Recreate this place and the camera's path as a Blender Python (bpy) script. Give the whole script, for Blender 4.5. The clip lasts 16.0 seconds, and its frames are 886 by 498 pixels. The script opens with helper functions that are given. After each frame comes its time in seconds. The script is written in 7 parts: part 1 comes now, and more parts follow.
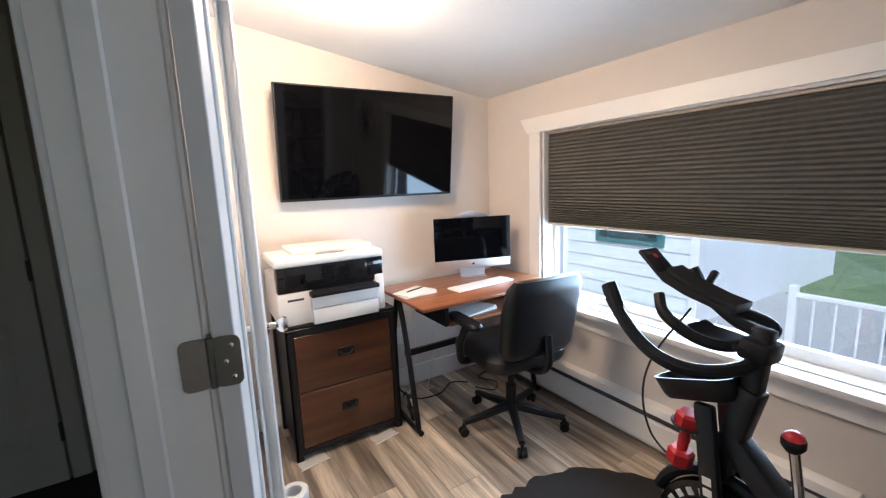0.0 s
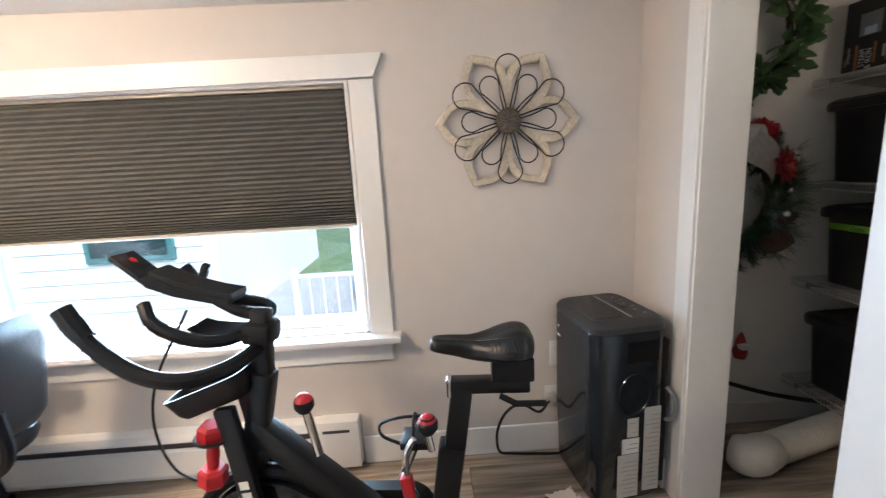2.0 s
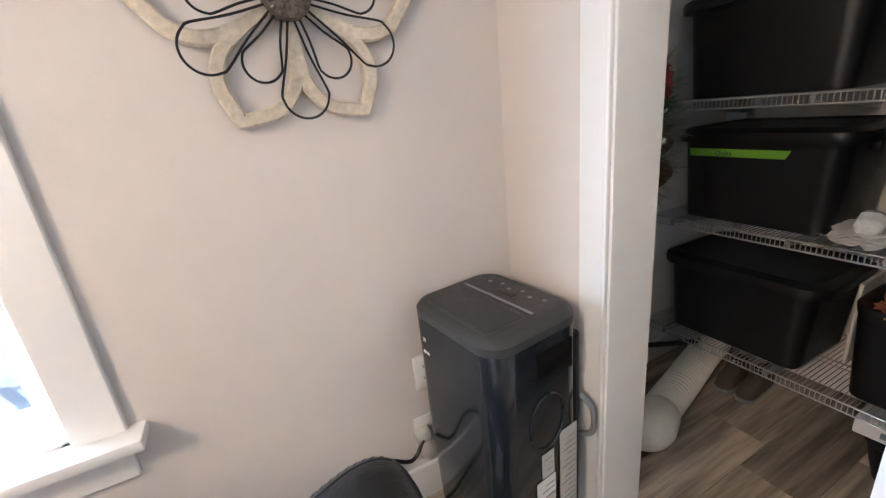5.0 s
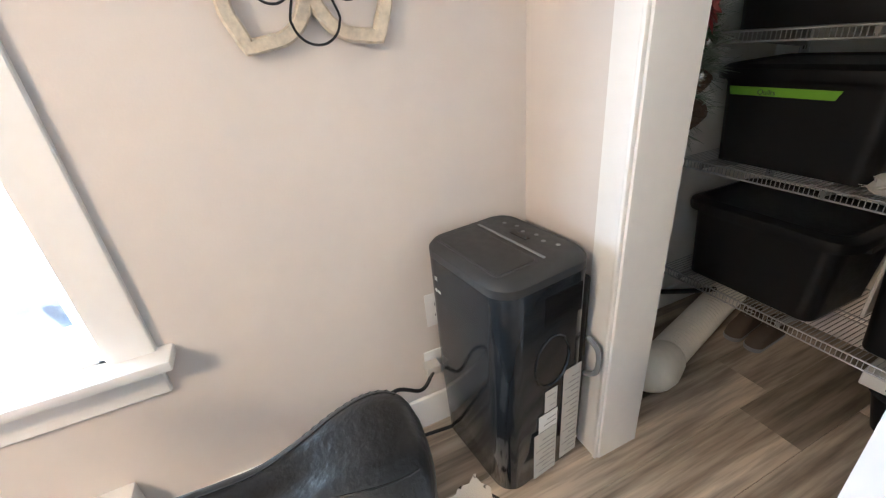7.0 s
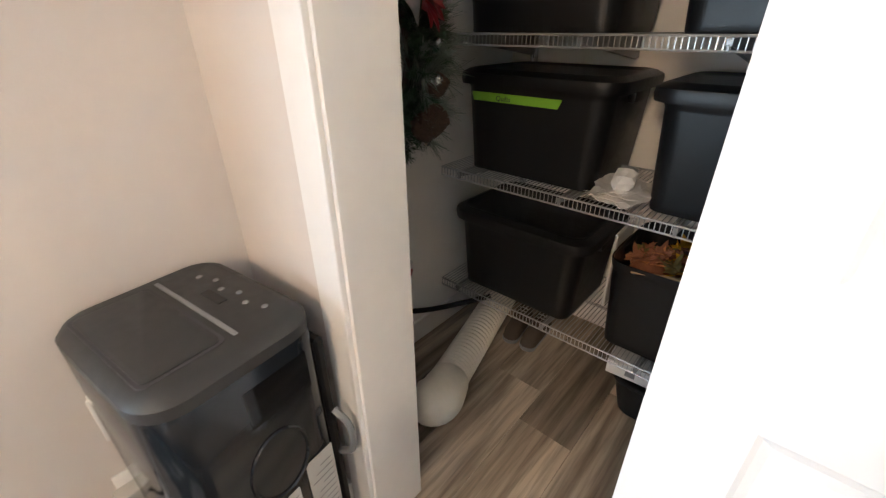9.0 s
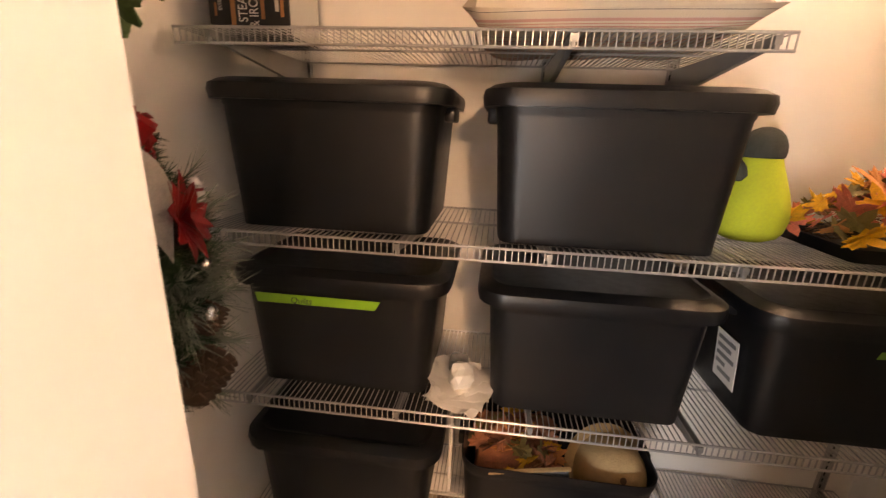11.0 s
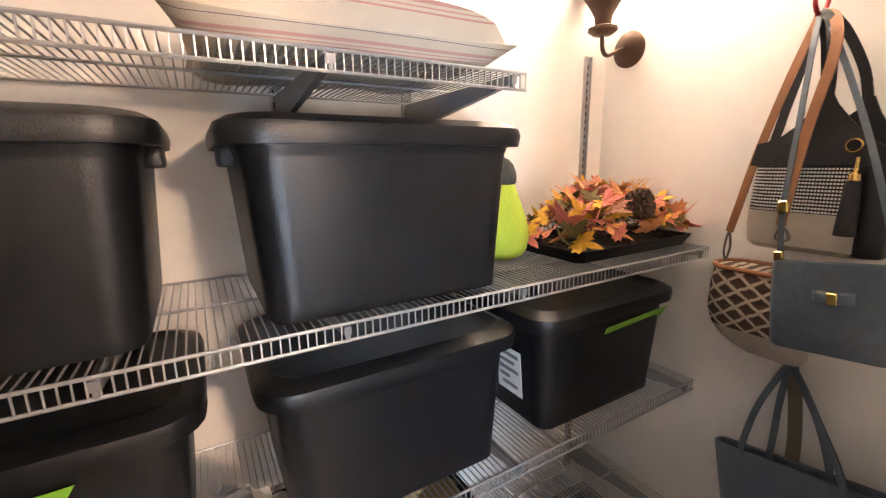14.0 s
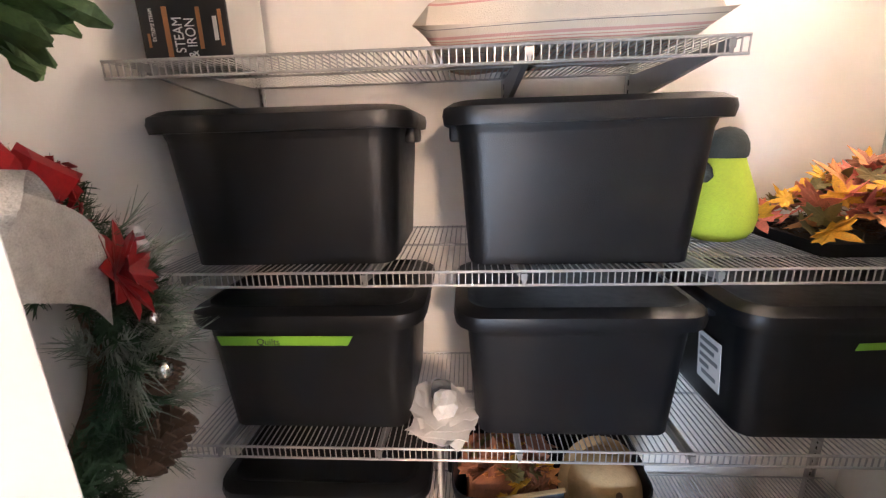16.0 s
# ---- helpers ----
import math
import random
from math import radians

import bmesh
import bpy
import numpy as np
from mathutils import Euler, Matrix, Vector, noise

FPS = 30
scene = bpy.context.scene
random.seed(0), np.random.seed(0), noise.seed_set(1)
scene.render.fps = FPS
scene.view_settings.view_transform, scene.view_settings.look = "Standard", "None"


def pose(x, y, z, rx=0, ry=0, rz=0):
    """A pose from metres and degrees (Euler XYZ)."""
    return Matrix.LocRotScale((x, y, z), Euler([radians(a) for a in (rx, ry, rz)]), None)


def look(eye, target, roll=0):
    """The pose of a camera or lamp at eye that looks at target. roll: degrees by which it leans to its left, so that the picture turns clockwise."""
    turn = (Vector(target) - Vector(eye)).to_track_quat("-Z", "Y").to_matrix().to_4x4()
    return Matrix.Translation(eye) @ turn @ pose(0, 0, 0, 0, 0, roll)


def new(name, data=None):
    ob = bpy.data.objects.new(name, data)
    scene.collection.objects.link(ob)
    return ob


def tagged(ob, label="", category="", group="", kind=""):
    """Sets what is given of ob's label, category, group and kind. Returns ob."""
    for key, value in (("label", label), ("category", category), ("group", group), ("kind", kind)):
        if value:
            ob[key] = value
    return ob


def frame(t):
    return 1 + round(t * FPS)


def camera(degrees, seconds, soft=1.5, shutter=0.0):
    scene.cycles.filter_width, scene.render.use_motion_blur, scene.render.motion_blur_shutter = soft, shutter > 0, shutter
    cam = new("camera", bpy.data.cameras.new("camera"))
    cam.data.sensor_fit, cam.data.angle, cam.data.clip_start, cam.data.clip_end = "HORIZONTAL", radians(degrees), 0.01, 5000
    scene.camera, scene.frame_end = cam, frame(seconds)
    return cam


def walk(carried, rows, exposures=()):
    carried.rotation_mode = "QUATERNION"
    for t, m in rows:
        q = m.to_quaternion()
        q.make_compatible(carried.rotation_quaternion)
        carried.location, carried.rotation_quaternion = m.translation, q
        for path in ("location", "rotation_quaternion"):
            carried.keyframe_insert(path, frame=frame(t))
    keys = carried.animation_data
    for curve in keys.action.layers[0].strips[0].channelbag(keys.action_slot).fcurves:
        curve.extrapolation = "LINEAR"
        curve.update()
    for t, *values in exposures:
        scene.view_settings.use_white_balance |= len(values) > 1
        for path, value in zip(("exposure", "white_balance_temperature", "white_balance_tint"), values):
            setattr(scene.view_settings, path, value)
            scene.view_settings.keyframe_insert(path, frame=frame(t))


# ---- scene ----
cam = camera(93.87, 16.0, soft=1.2, shutter=0.2)
PATH = [
    (0, (0.152, 0.208, 1.348), (1.172, 1.898, 1.028), -2.2),
    (0.5, (0.183, 0.192, 1.315), (1.398, 1.748, 0.999), -2.8),
    (1, (0.229, 0.153, 1.293), (1.830, 1.296, 0.933), -3.5),
    (1.5, (0.274, 0.158, 1.285), (2.164, 0.674, 0.887), -3.2),
    (2, (0.326, 0.205, 1.275), (2.290, 0.141, 0.898), -3.2),
    (2.5, (0.420, 0.191, 1.262), (2.352, -0.234, 0.964), -3.8),
    (3, (0.657, 0.124, 1.263), (2.490, -0.645, 1.040), -4.2),
    (3.5, (0.792, 0.147, 1.241), (2.442, -0.958, 0.999), -4.7),
    (4, (0.911, 0.175, 1.254), (2.395, -1.130, 0.951), -5.8),
    (4.5, (0.970, 0.160, 1.230), (2.565, -0.951, 0.759), -6.4),
    (5, (0.997, 0.053, 1.198), (2.706, -0.768, 0.561), -6.1),
    (5.2, (0.997, 0.038, 1.199), (2.716, -0.712, 0.505), -6.2),
    (7.3, (1.007, 0.039, 1.196), (2.619, -0.674, 0.252), -4.6),
    (7.5, (1.034, 0.054, 1.190), (2.596, -0.739, 0.226), -3.9),
    (8, (1.051, 0.008, 1.177), (2.482, -0.983, 0.192), -2.7),
    (8.5, (1.068, -0.189, 1.165), (2.370, -1.343, 0.180), -1.7),
    (8.7, (1.075, -0.252, 1.154), (2.320, -1.472, 0.172), -1.3),
    (10.8, (1.397, -0.531, 1.323), (1.747, -2.414, 0.745), 2.5),
    (11, (1.403, -0.576, 1.374), (1.626, -2.482, 0.811), 2.1),
    (11.5, (1.422, -0.674, 1.403), (1.283, -2.602, 0.889), 2.4),
    (12, (1.474, -0.787, 1.379), (0.890, -2.634, 0.883), 2.3),
    (12.5, (1.463, -0.814, 1.381), (0.506, -2.506, 0.907), 1.6),
    (13, (1.464, -0.805, 1.385), (0.354, -2.412, 0.958), 0.7),
    (13.5, (1.467, -0.805, 1.383), (0.342, -2.406, 0.973), 0.1),
    (14, (1.465, -0.788, 1.389), (0.470, -2.474, 0.980), -0.8),
    (14.5, (1.454, -0.751, 1.402), (0.700, -2.557, 0.988), -1.7),
    (15, (1.426, -0.690, 1.410), (1.045, -2.611, 1.006), -2.4),
    (15.5, (1.401, -0.654, 1.409), (1.337, -2.602, 0.959), -2.1),
    (16, (1.389, -0.625, 1.397), (1.512, -2.552, 0.875), -1.7),
]
EXPOSURE = [(0, 0.46, 5600, 11), (1, 0.56, 5400, 9), (2, 1.19, 5650, 9), (3.2, 1.2, 5850, 10), (4, 1.33, 5750, 11), (5, 1.64, 5550, 11), (7.5, 1.81, 5650, 8), (8.7, 1.79, 5850, 9), (10.8, 2.66, 8900, 30), (11.2, 2.69, 8500, 28), (11.8, 2.90, 6500, 22), (12.2, 3.03, 6250, 20), (12.7, 3.26, 6300, 20), (14, 3.21, 6250, 20), (15.2, 3.16, 5750, 17), (15.6, 3.14, 5750, 17), (16, 3.13, 5950, 20)]
walk(cam, [(t, look(eye, target, roll)) for t, eye, target, roll in PATH], EXPOSURE)

# ---- light ----
world = bpy.data.worlds.new("sky")
scene.world = world
world.use_nodes = True
wn = world.node_tree.nodes
wsky = wn.new("ShaderNodeTexSky")
wsky.sky_type = 'NISHITA'
wsky.sun_disc = False
wsky.sun_elevation = radians(44)
wsky.sun_rotation = radians(238)
world.node_tree.links.new(wsky.outputs[0], wn["Background"].inputs[0])
wn["Background"].inputs[1].default_value = 0.14

sun_data = bpy.data.lights.new("sun", 'SUN')
sun_data.energy, sun_data.angle, sun_data.color = 2.6, radians(0.5), (1.0, 0.95, 0.87)
sun = new("sun", sun_data)
sun.matrix_world = look((-8, -5, 9.1), (0, 0, 0))

sky_data = bpy.data.lights.new("window_daylight", 'AREA')
sky_data.shape, sky_data.size, sky_data.size_y = 'RECTANGLE', 1.55, 0.42
sky_data.energy, sky_data.color = 27.0, (0.70, 0.87, 1.0)
sky_lamp = new("window_daylight", sky_data)
sky_lamp.matrix_world = look((2.17, 1.275, 0.84), (0.6, 1.1, 0.75))

# ---- materials ----
def node_mat(name):
    m = bpy.data.materials.new(name)
    m.use_nodes = True
    nt = m.node_tree
    return m, nt, nt.nodes["Principled BSDF"]


def mat(name, col, rough=0.5, metal=0.0, var=0.08, scale=6.0, bump=0.0, bscale=80.0, stretch=(1, 1, 1), coat=0.0, spec=0.5, island=0.0):
    """Principled surface with two scales of colour variation and a fine relief."""
    m, nt, b = node_mat(name)
    N, L = nt.nodes, nt.links
    tc = N.new("ShaderNodeTexCoord")
    mp = N.new("ShaderNodeMapping")
    mp.inputs["Scale"].default_value = stretch
    L.new(tc.outputs["Object"], mp.inputs[0])
    n1, n2 = N.new("ShaderNodeTexNoise"), N.new("ShaderNodeTexNoise")
    n1.inputs["Scale"].default_value, n1.inputs["Detail"].default_value = scale, 3
    n2.inputs["Scale"].default_value, n2.inputs["Detail"].default_value = scale * 9, 2
    add = N.new("ShaderNodeMath")
    add.operation = 'ADD'
    L.new(mp.outputs[0], n1.inputs[0])
    L.new(mp.outputs[0], n2.inputs[0])
    L.new(n1.outputs[0], add.inputs[0])
    L.new(n2.outputs[0], add.inputs[1])
    mr = N.new("ShaderNodeMapRange")
    mr.inputs[1].default_value, mr.inputs[2].default_value = 0.6, 1.4
    mr.inputs[3].default_value, mr.inputs[4].default_value = 1 - var, 1 + var
    L.new(add.outputs[0], mr.inputs[0])
    mul = N.new("ShaderNodeVectorMath")
    mul.operation = 'SCALE'
    mul.inputs[0].default_value = col[:3]
    L.new(mr.outputs[0], mul.inputs["Scale"])
    L.new(mul.outputs[0], b.inputs["Base Color"])
    if island:
        oi = N.new("ShaderNodeObjectInfo")
        m3 = N.new("ShaderNodeMapRange")
        m3.inputs[3].default_value, m3.inputs[4].default_value = 1 - island, 1 + island
        L.new(oi.outputs["Random"], m3.inputs[0])
        mm = N.new("ShaderNodeVectorMath")
        mm.operation = 'SCALE'
        L.new(mul.outputs[0], mm.inputs[0])
        L.new(m3.outputs[0], mm.inputs["Scale"])
        L.new(mm.outputs[0], b.inputs["Base Color"])
    b.inputs["Metallic"].default_value = metal
    b.inputs["Specular IOR Level"].default_value = spec
    b.inputs["Coat Weight"].default_value = coat
    rr = N.new("ShaderNodeMapRange")
    rr.inputs[1].default_value, rr.inputs[2].default_value = 0.3, 0.7
    rr.inputs[3].default_value, rr.inputs[4].default_value = max(0.02, rough * 0.9), min(1, rough * 1.1)
    L.new(n2.outputs[0], rr.inputs[0])
    L.new(rr.outputs[0], b.inputs["Roughness"])
    if bump:
        n3 = N.new("ShaderNodeTexNoise")
        n3.inputs["Scale"].default_value, n3.inputs["Detail"].default_value = bscale, 3
        L.new(mp.outputs[0], n3.inputs[0])
        bp = N.new("ShaderNodeBump")
        bp.inputs["Strength"].default_value = bump
        bp.inputs["Distance"].default_value = 0.002
        L.new(n3.outputs[0], bp.inputs["Height"])
        L.new(bp.outputs[0], b.inputs["Normal"])
    return m


def emit_mat(name, col, strength):
    m, nt, b = node_mat(name)
    b.inputs["Base Color"].default_value = (0.8, 0.78, 0.74, 1)
    b.inputs["Emission Color"].default_value = (*col, 1)
    b.inputs["Emission Strength"].default_value = strength
    return m


def glass_mat(name, tint=(1, 1, 1), gloss=0.06):
    m, nt, b = node_mat(name)
    N, L = nt.nodes, nt.links
    tr, gl, mx = N.new("ShaderNodeBsdfTransparent"), N.new("ShaderNodeBsdfGlossy"), N.new("ShaderNodeMixShader")
    tr.inputs[0].default_value = (*tint, 1)
    gl.inputs["Roughness"].default_value = 0.02
    mx.inputs[0].default_value = gloss
    L.new(tr.outputs[0], mx.inputs[1])
    L.new(gl.outputs[0], mx.inputs[2])
    L.new(mx.outputs[0], N["Material Output"].inputs[0])
    return m


def wood_mat(name, dark, light, rough, axis='X', scale=3.0, grain=26.0, rand=0.0, coat=0.0, knots=False):
    """Wood with long grain along one axis; rand shifts tone per object."""
    m, nt, b = node_mat(name)
    N, L = nt.nodes, nt.links
    tc = N.new("ShaderNodeTexCoord")
    mp = N.new("ShaderNodeMapping")
    s = {'X': (0.06, 1, 1), 'Y': (1, 0.06, 1), 'Z': (1, 1, 0.06)}[axis]
    mp.inputs["Scale"].default_value = s
    L.new(tc.outputs["Object"], mp.inputs[0])
    oi = N.new("ShaderNodeObjectInfo")
    off = N.new("ShaderNodeVectorMath")
    off.operation = 'SCALE'
    off.inputs[0].default_value = (7.3, 3.1, 5.7)
    L.new(oi.outputs["Random"], off.inputs["Scale"])
    ad = N.new("ShaderNodeVectorMath")
    L.new(mp.outputs[0], ad.inputs[0])
    L.new(off.outputs[0], ad.inputs[1])
    n1, n2 = N.new("ShaderNodeTexNoise"), N.new("ShaderNodeTexNoise")
    n1.inputs["Scale"].default_value, n1.inputs["Detail"].default_value = grain, 5
    n2.inputs["Scale"].default_value, n2.inputs["Detail"].default_value = scale * 3, 3
    for n in (n1, n2):
        L.new(ad.outputs[0], n.inputs[0])
    mx = N.new("ShaderNodeMath")
    mx.operation = 'MULTIPLY_ADD'
    mx.inputs[1].default_value = 0.6
    L.new(n1.outputs[0], mx.inputs[0])
    m2 = N.new("ShaderNodeMath")
    m2.operation = 'MULTIPLY'
    m2.inputs[1].default_value = 0.4
    L.new(n2.outputs[0], m2.inputs[0])
    L.new(m2.outputs[0], mx.inputs[2])
    rmp = N.new("ShaderNodeValToRGB")
    rmp.color_ramp.elements[0].position, rmp.color_ramp.elements[1].position = 0.36, 0.64
    rmp.color_ramp.elements[0].color, rmp.color_ramp.elements[1].color = (*dark, 1), (*light, 1)
    L.new(mx.outputs[0], rmp.inputs[0])
    mr = N.new("ShaderNodeMapRange")
    mr.inputs[3].default_value, mr.inputs[4].default_value = 1 - rand, 1 + rand
    L.new(oi.outputs["Random"], mr.inputs[0])
    mm = N.new("ShaderNodeVectorMath")
    mm.operation = 'SCALE'
    L.new(rmp.outputs[0], mm.inputs[0])
    L.new(mr.outputs[0], mm.inputs["Scale"])
    L.new(mm.outputs[0], b.inputs["Base Color"])
    if knots:
        # dark knots drawn out along the grain, and fine open pores
        mk = N.new("ShaderNodeMapping")
        mk.inputs["Scale"].default_value = tuple(0.32 if a < 1 else 1.0 for a in s)
        L.new(tc.outputs["Object"], mk.inputs[0])
        ak = N.new("ShaderNodeVectorMath")
        L.new(mk.outputs[0], ak.inputs[0])
        L.new(off.outputs[0], ak.inputs[1])
        vk, nk = N.new("ShaderNodeTexVoronoi"), N.new("ShaderNodeTexNoise")
        vk.inputs["Scale"].default_value, vk.inputs["Randomness"].default_value = 4.6, 1.0
        nk.inputs["Scale"].default_value, nk.inputs["Detail"].default_value = 90.0, 3
        L.new(ak.outputs[0], vk.inputs[0])
        L.new(ad.outputs[0], nk.inputs[0])
        rk, rn = N.new("ShaderNodeMapRange"), N.new("ShaderNodeMapRange")
        rk.inputs[1].default_value, rk.inputs[2].default_value, rk.inputs[3].default_value, rk.inputs[4].default_value = 0.03, 0.26, 0.45, 1.0
        rn.inputs[1].default_value, rn.inputs[2].default_value, rn.inputs[3].default_value, rn.inputs[4].default_value = 0.30, 0.55, 0.70, 1.06
        L.new(vk.outputs["Distance"], rk.inputs[0])
        L.new(nk.outputs[0], rn.inputs[0])
        kk = N.new("ShaderNodeMath")
        kk.operation = 'MULTIPLY'
        L.new(rk.outputs[0], kk.inputs[0])
        L.new(rn.outputs[0], kk.inputs[1])
        km = N.new("ShaderNodeVectorMath")
        km.operation = 'SCALE'
        L.new(mm.outputs[0], km.inputs[0])
        L.new(kk.outputs[0], km.inputs["Scale"])
        L.new(km.outputs[0], b.inputs["Base Color"])
    b.inputs["Roughness"].default_value = rough
    b.inputs["Coat Weight"].default_value = coat
    bp = N.new("ShaderNodeBump")
    bp.inputs["Strength"].default_value, bp.inputs["Distance"].default_value = 0.25, 0.001
    L.new(n1.outputs[0], bp.inputs["Height"])
    L.new(bp.outputs[0], b.inputs["Normal"])
    return m


def patch_mat(name, a, b_, scale, lo, hi, rough, detail=4.0):
    """Two colours in patches with a hard uneven edge."""
    m, nt, b = node_mat(name)
    N, L = nt.nodes, nt.links
    tc = N.new("ShaderNodeTexCoord")
    n1 = N.new("ShaderNodeTexNoise")
    n1.inputs["Scale"].default_value, n1.inputs["Detail"].default_value = scale, detail
    L.new(tc.outputs["Object"], n1.inputs[0])
    rmp = N.new("ShaderNodeValToRGB")
    rmp.color_ramp.elements[0].position, rmp.color_ramp.elements[1].position = lo, hi
    rmp.color_ramp.elements[0].color, rmp.color_ramp.elements[1].color = (*a, 1), (*b_, 1)
    L.new(n1.outputs[0], rmp.inputs[0])
    L.new(rmp.outputs[0], b.inputs["Base Color"])
    b.inputs["Roughness"].default_value = rough
    n3 = N.new("ShaderNodeTexNoise")
    n3.inputs["Scale"].default_value = 260
    L.new(tc.outputs["Object"], n3.inputs[0])
    bp = N.new("ShaderNodeBump")
    bp.inputs["Strength"].default_value, bp.inputs["Distance"].default_value = 0.5, 0.003
    L.new(n3.outputs[0], bp.inputs["Height"])
    L.new(bp.outputs[0], b.inputs["Normal"])
    return m


M_WALL = mat("wall_paint", (0.67, 0.62, 0.58), 0.75, var=0.025, scale=1.5, bump=0.12, bscale=160)
M_CLOSET = mat("closet_paint", (0.87, 0.845, 0.80), 0.75, var=0.025, scale=1.5, bump=0.12, bscale=160)
M_CEIL = mat("ceiling_paint", (0.80, 0.80, 0.79), 0.85, var=0.02, scale=2, bump=0.1, bscale=120)
M_TRIM = mat("white_trim_paint", (0.82, 0.81, 0.79), 0.38, var=0.02, scale=4, bump=0.05, bscale=60)
M_DOOR = mat("white_door_paint", (0.74, 0.75, 0.76), 0.42, var=0.02, scale=3, bump=0.06, bscale=90)
M_FLOOR = wood_mat("plank_wood", (0.165, 0.128, 0.097), (0.61, 0.51, 0.395), 0.40, 'Y', 2.0, 24.0, 0.38, knots=True)
M_GAP = mat("joint_dark", (0.05, 0.04, 0.035), 0.9)
M_BLACKPL = mat("black_plastic", (0.008, 0.008, 0.009), 0.42, spec=0.3, var=0.1, scale=8, bump=0.1, bscale=300)
M_TOTE = mat("tote_plastic", (0.0065, 0.007, 0.0085), 0.36, spec=0.45, var=0.10, scale=5, bump=0.22, bscale=420)
M_BLACKMT = mat("black_metal", (0.007, 0.007, 0.008), 0.38, metal=0.0, spec=0.35, var=0.12, scale=12, bump=0.1, bscale=200)
M_GLOSSBLK = mat("gloss_black", (0.008, 0.008, 0.009), 0.06, var=0.05, scale=4)
M_SCREEN = mat("dark_screen", (0.002, 0.002, 0.0025), 0.04, var=0.02, scale=3, spec=0.36)
M_LEATHER = mat("black_leather", (0.007, 0.0075, 0.009), 0.33, spec=0.45, var=0.15, scale=10, bump=0.5, bscale=120)
M_ALU = mat("silver_aluminium", (0.66, 0.67, 0.68), 0.32, metal=0.9, var=0.03, scale=9)
M_CHROME = mat("chrome", (0.72, 0.72, 0.72), 0.14, metal=1.0, var=0.04, scale=9)
M_NICKEL = mat("brushed_nickel", (0.20, 0.185, 0.17), 0.38, metal=1.0, var=0.12, scale=20, bump=0.15, bscale=150)
M_WIRE = mat("grey_wire_coating", (0.50, 0.50, 0.50), 0.35, metal=0.6, var=0.06, scale=15)
M_BRACKET = mat("bracket_steel", (0.34, 0.34, 0.34), 0.4, metal=0.6, var=0.08, scale=15)
M_WHITEPL = mat("white_plastic", (0.78, 0.78, 0.77), 0.35, var=0.02, scale=5)
M_GREYPL = mat("grey_plastic", (0.20, 0.21, 0.22), 0.4, var=0.05, scale=5)
M_RED = mat("red_vinyl", (0.42, 0.012, 0.018), 0.4, var=0.12, scale=8, bump=0.1, bscale=120)
M_CABWOOD = wood_mat("walnut_drawer", (0.036, 0.011, 0.004), (0.105, 0.037, 0.014), 0.34, 'X', 3.0, 22.0, 0.05, 0.2)
M_DESK = wood_mat("cherry_laminate", (0.20, 0.070, 0.030), (0.36, 0.145, 0.066), 0.32, 'X', 2.0, 30.0, 0.04, 0.15)
M_ACBODY = mat("charcoal_ac_plastic", (0.014, 0.0175, 0.022), 0.11, var=0.04, scale=1.5, spec=0.5)
M_ACTOP = mat("charcoal_matt_plastic", (0.030, 0.031, 0.032), 0.5, var=0.05, scale=5, bump=0.1, bscale=300)
M_PAPER = mat("paper", (0.76, 0.75, 0.73), 0.8, var=0.04, scale=14)
M_LABEL = mat("grey_label", (0.50, 0.49, 0.46), 0.6, var=0.05, scale=20)
M_PRINT = mat("faded_print", (0.30, 0.295, 0.28), 0.6, var=0.05, scale=20)
M_INK = mat("printed_ink", (0.05, 0.05, 0.055), 0.6)
M_TAPE = mat("lime_masking_tape", (0.20, 0.46, 0.035), 0.6, var=0.06, scale=14, bump=0.2, bscale=200)
M_BLIND = mat("charcoal_blind_fabric", (0.115, 0.110, 0.100), 0.95, var=0.12, scale=3, bump=0.2, bscale=400)
M_BEIGE = mat("beige_rail", (0.50, 0.45, 0.38), 0.5, var=0.03)
M_ANTWOOD = mat("whitewashed_wood", (0.60, 0.53, 0.42), 0.75, var=0.28, scale=9, bump=0.5, bscale=60)
M_ROSETTE = mat("bronze_rosette", (0.16, 0.135, 0.11), 0.55, metal=0.5, var=0.35, scale=30, bump=0.8, bscale=60)
M_BRONZE = mat("dark_bronze", (0.085, 0.052, 0.036), 0.42, metal=0.6, var=0.15, scale=14)
M_HIDE = patch_mat("cow_hide", (0.014, 0.012, 0.012), (0.62, 0.57, 0.50), 2.2, 0.56, 0.60, 0.9)
M_HIDEW = patch_mat("speckled_hide", (0.016, 0.014, 0.013), (0.66, 0.61, 0.54), 26.0, 0.36, 0.40, 0.9)
M_PINE = mat("pine_green", (0.038, 0.088, 0.040), 0.7, var=0.4, scale=20)
M_LEAF = mat("eucalyptus_green", (0.11, 0.19, 0.07), 0.6, var=0.35, scale=16)
M_FROST = mat("frosted_needles", (0.27, 0.31, 0.25), 0.7, var=0.25, scale=30)
M_SILVER = mat("silver_glitter_ribbon", (0.55, 0.54, 0.51), 0.42, metal=0.5, var=0.25, scale=50, bump=0.9, bscale=260)
M_REDFAB = mat("red_satin", (0.27, 0.010, 0.012), 0.32, var=0.2, scale=20)
M_CONE = mat("pine_cone_brown", (0.11, 0.066, 0.04), 0.75, var=0.35, scale=40)
M_LIME = mat("lime_plush", (0.50, 0.61, 0.05), 0.85, var=0.1, scale=18, bump=0.6, bscale=300)
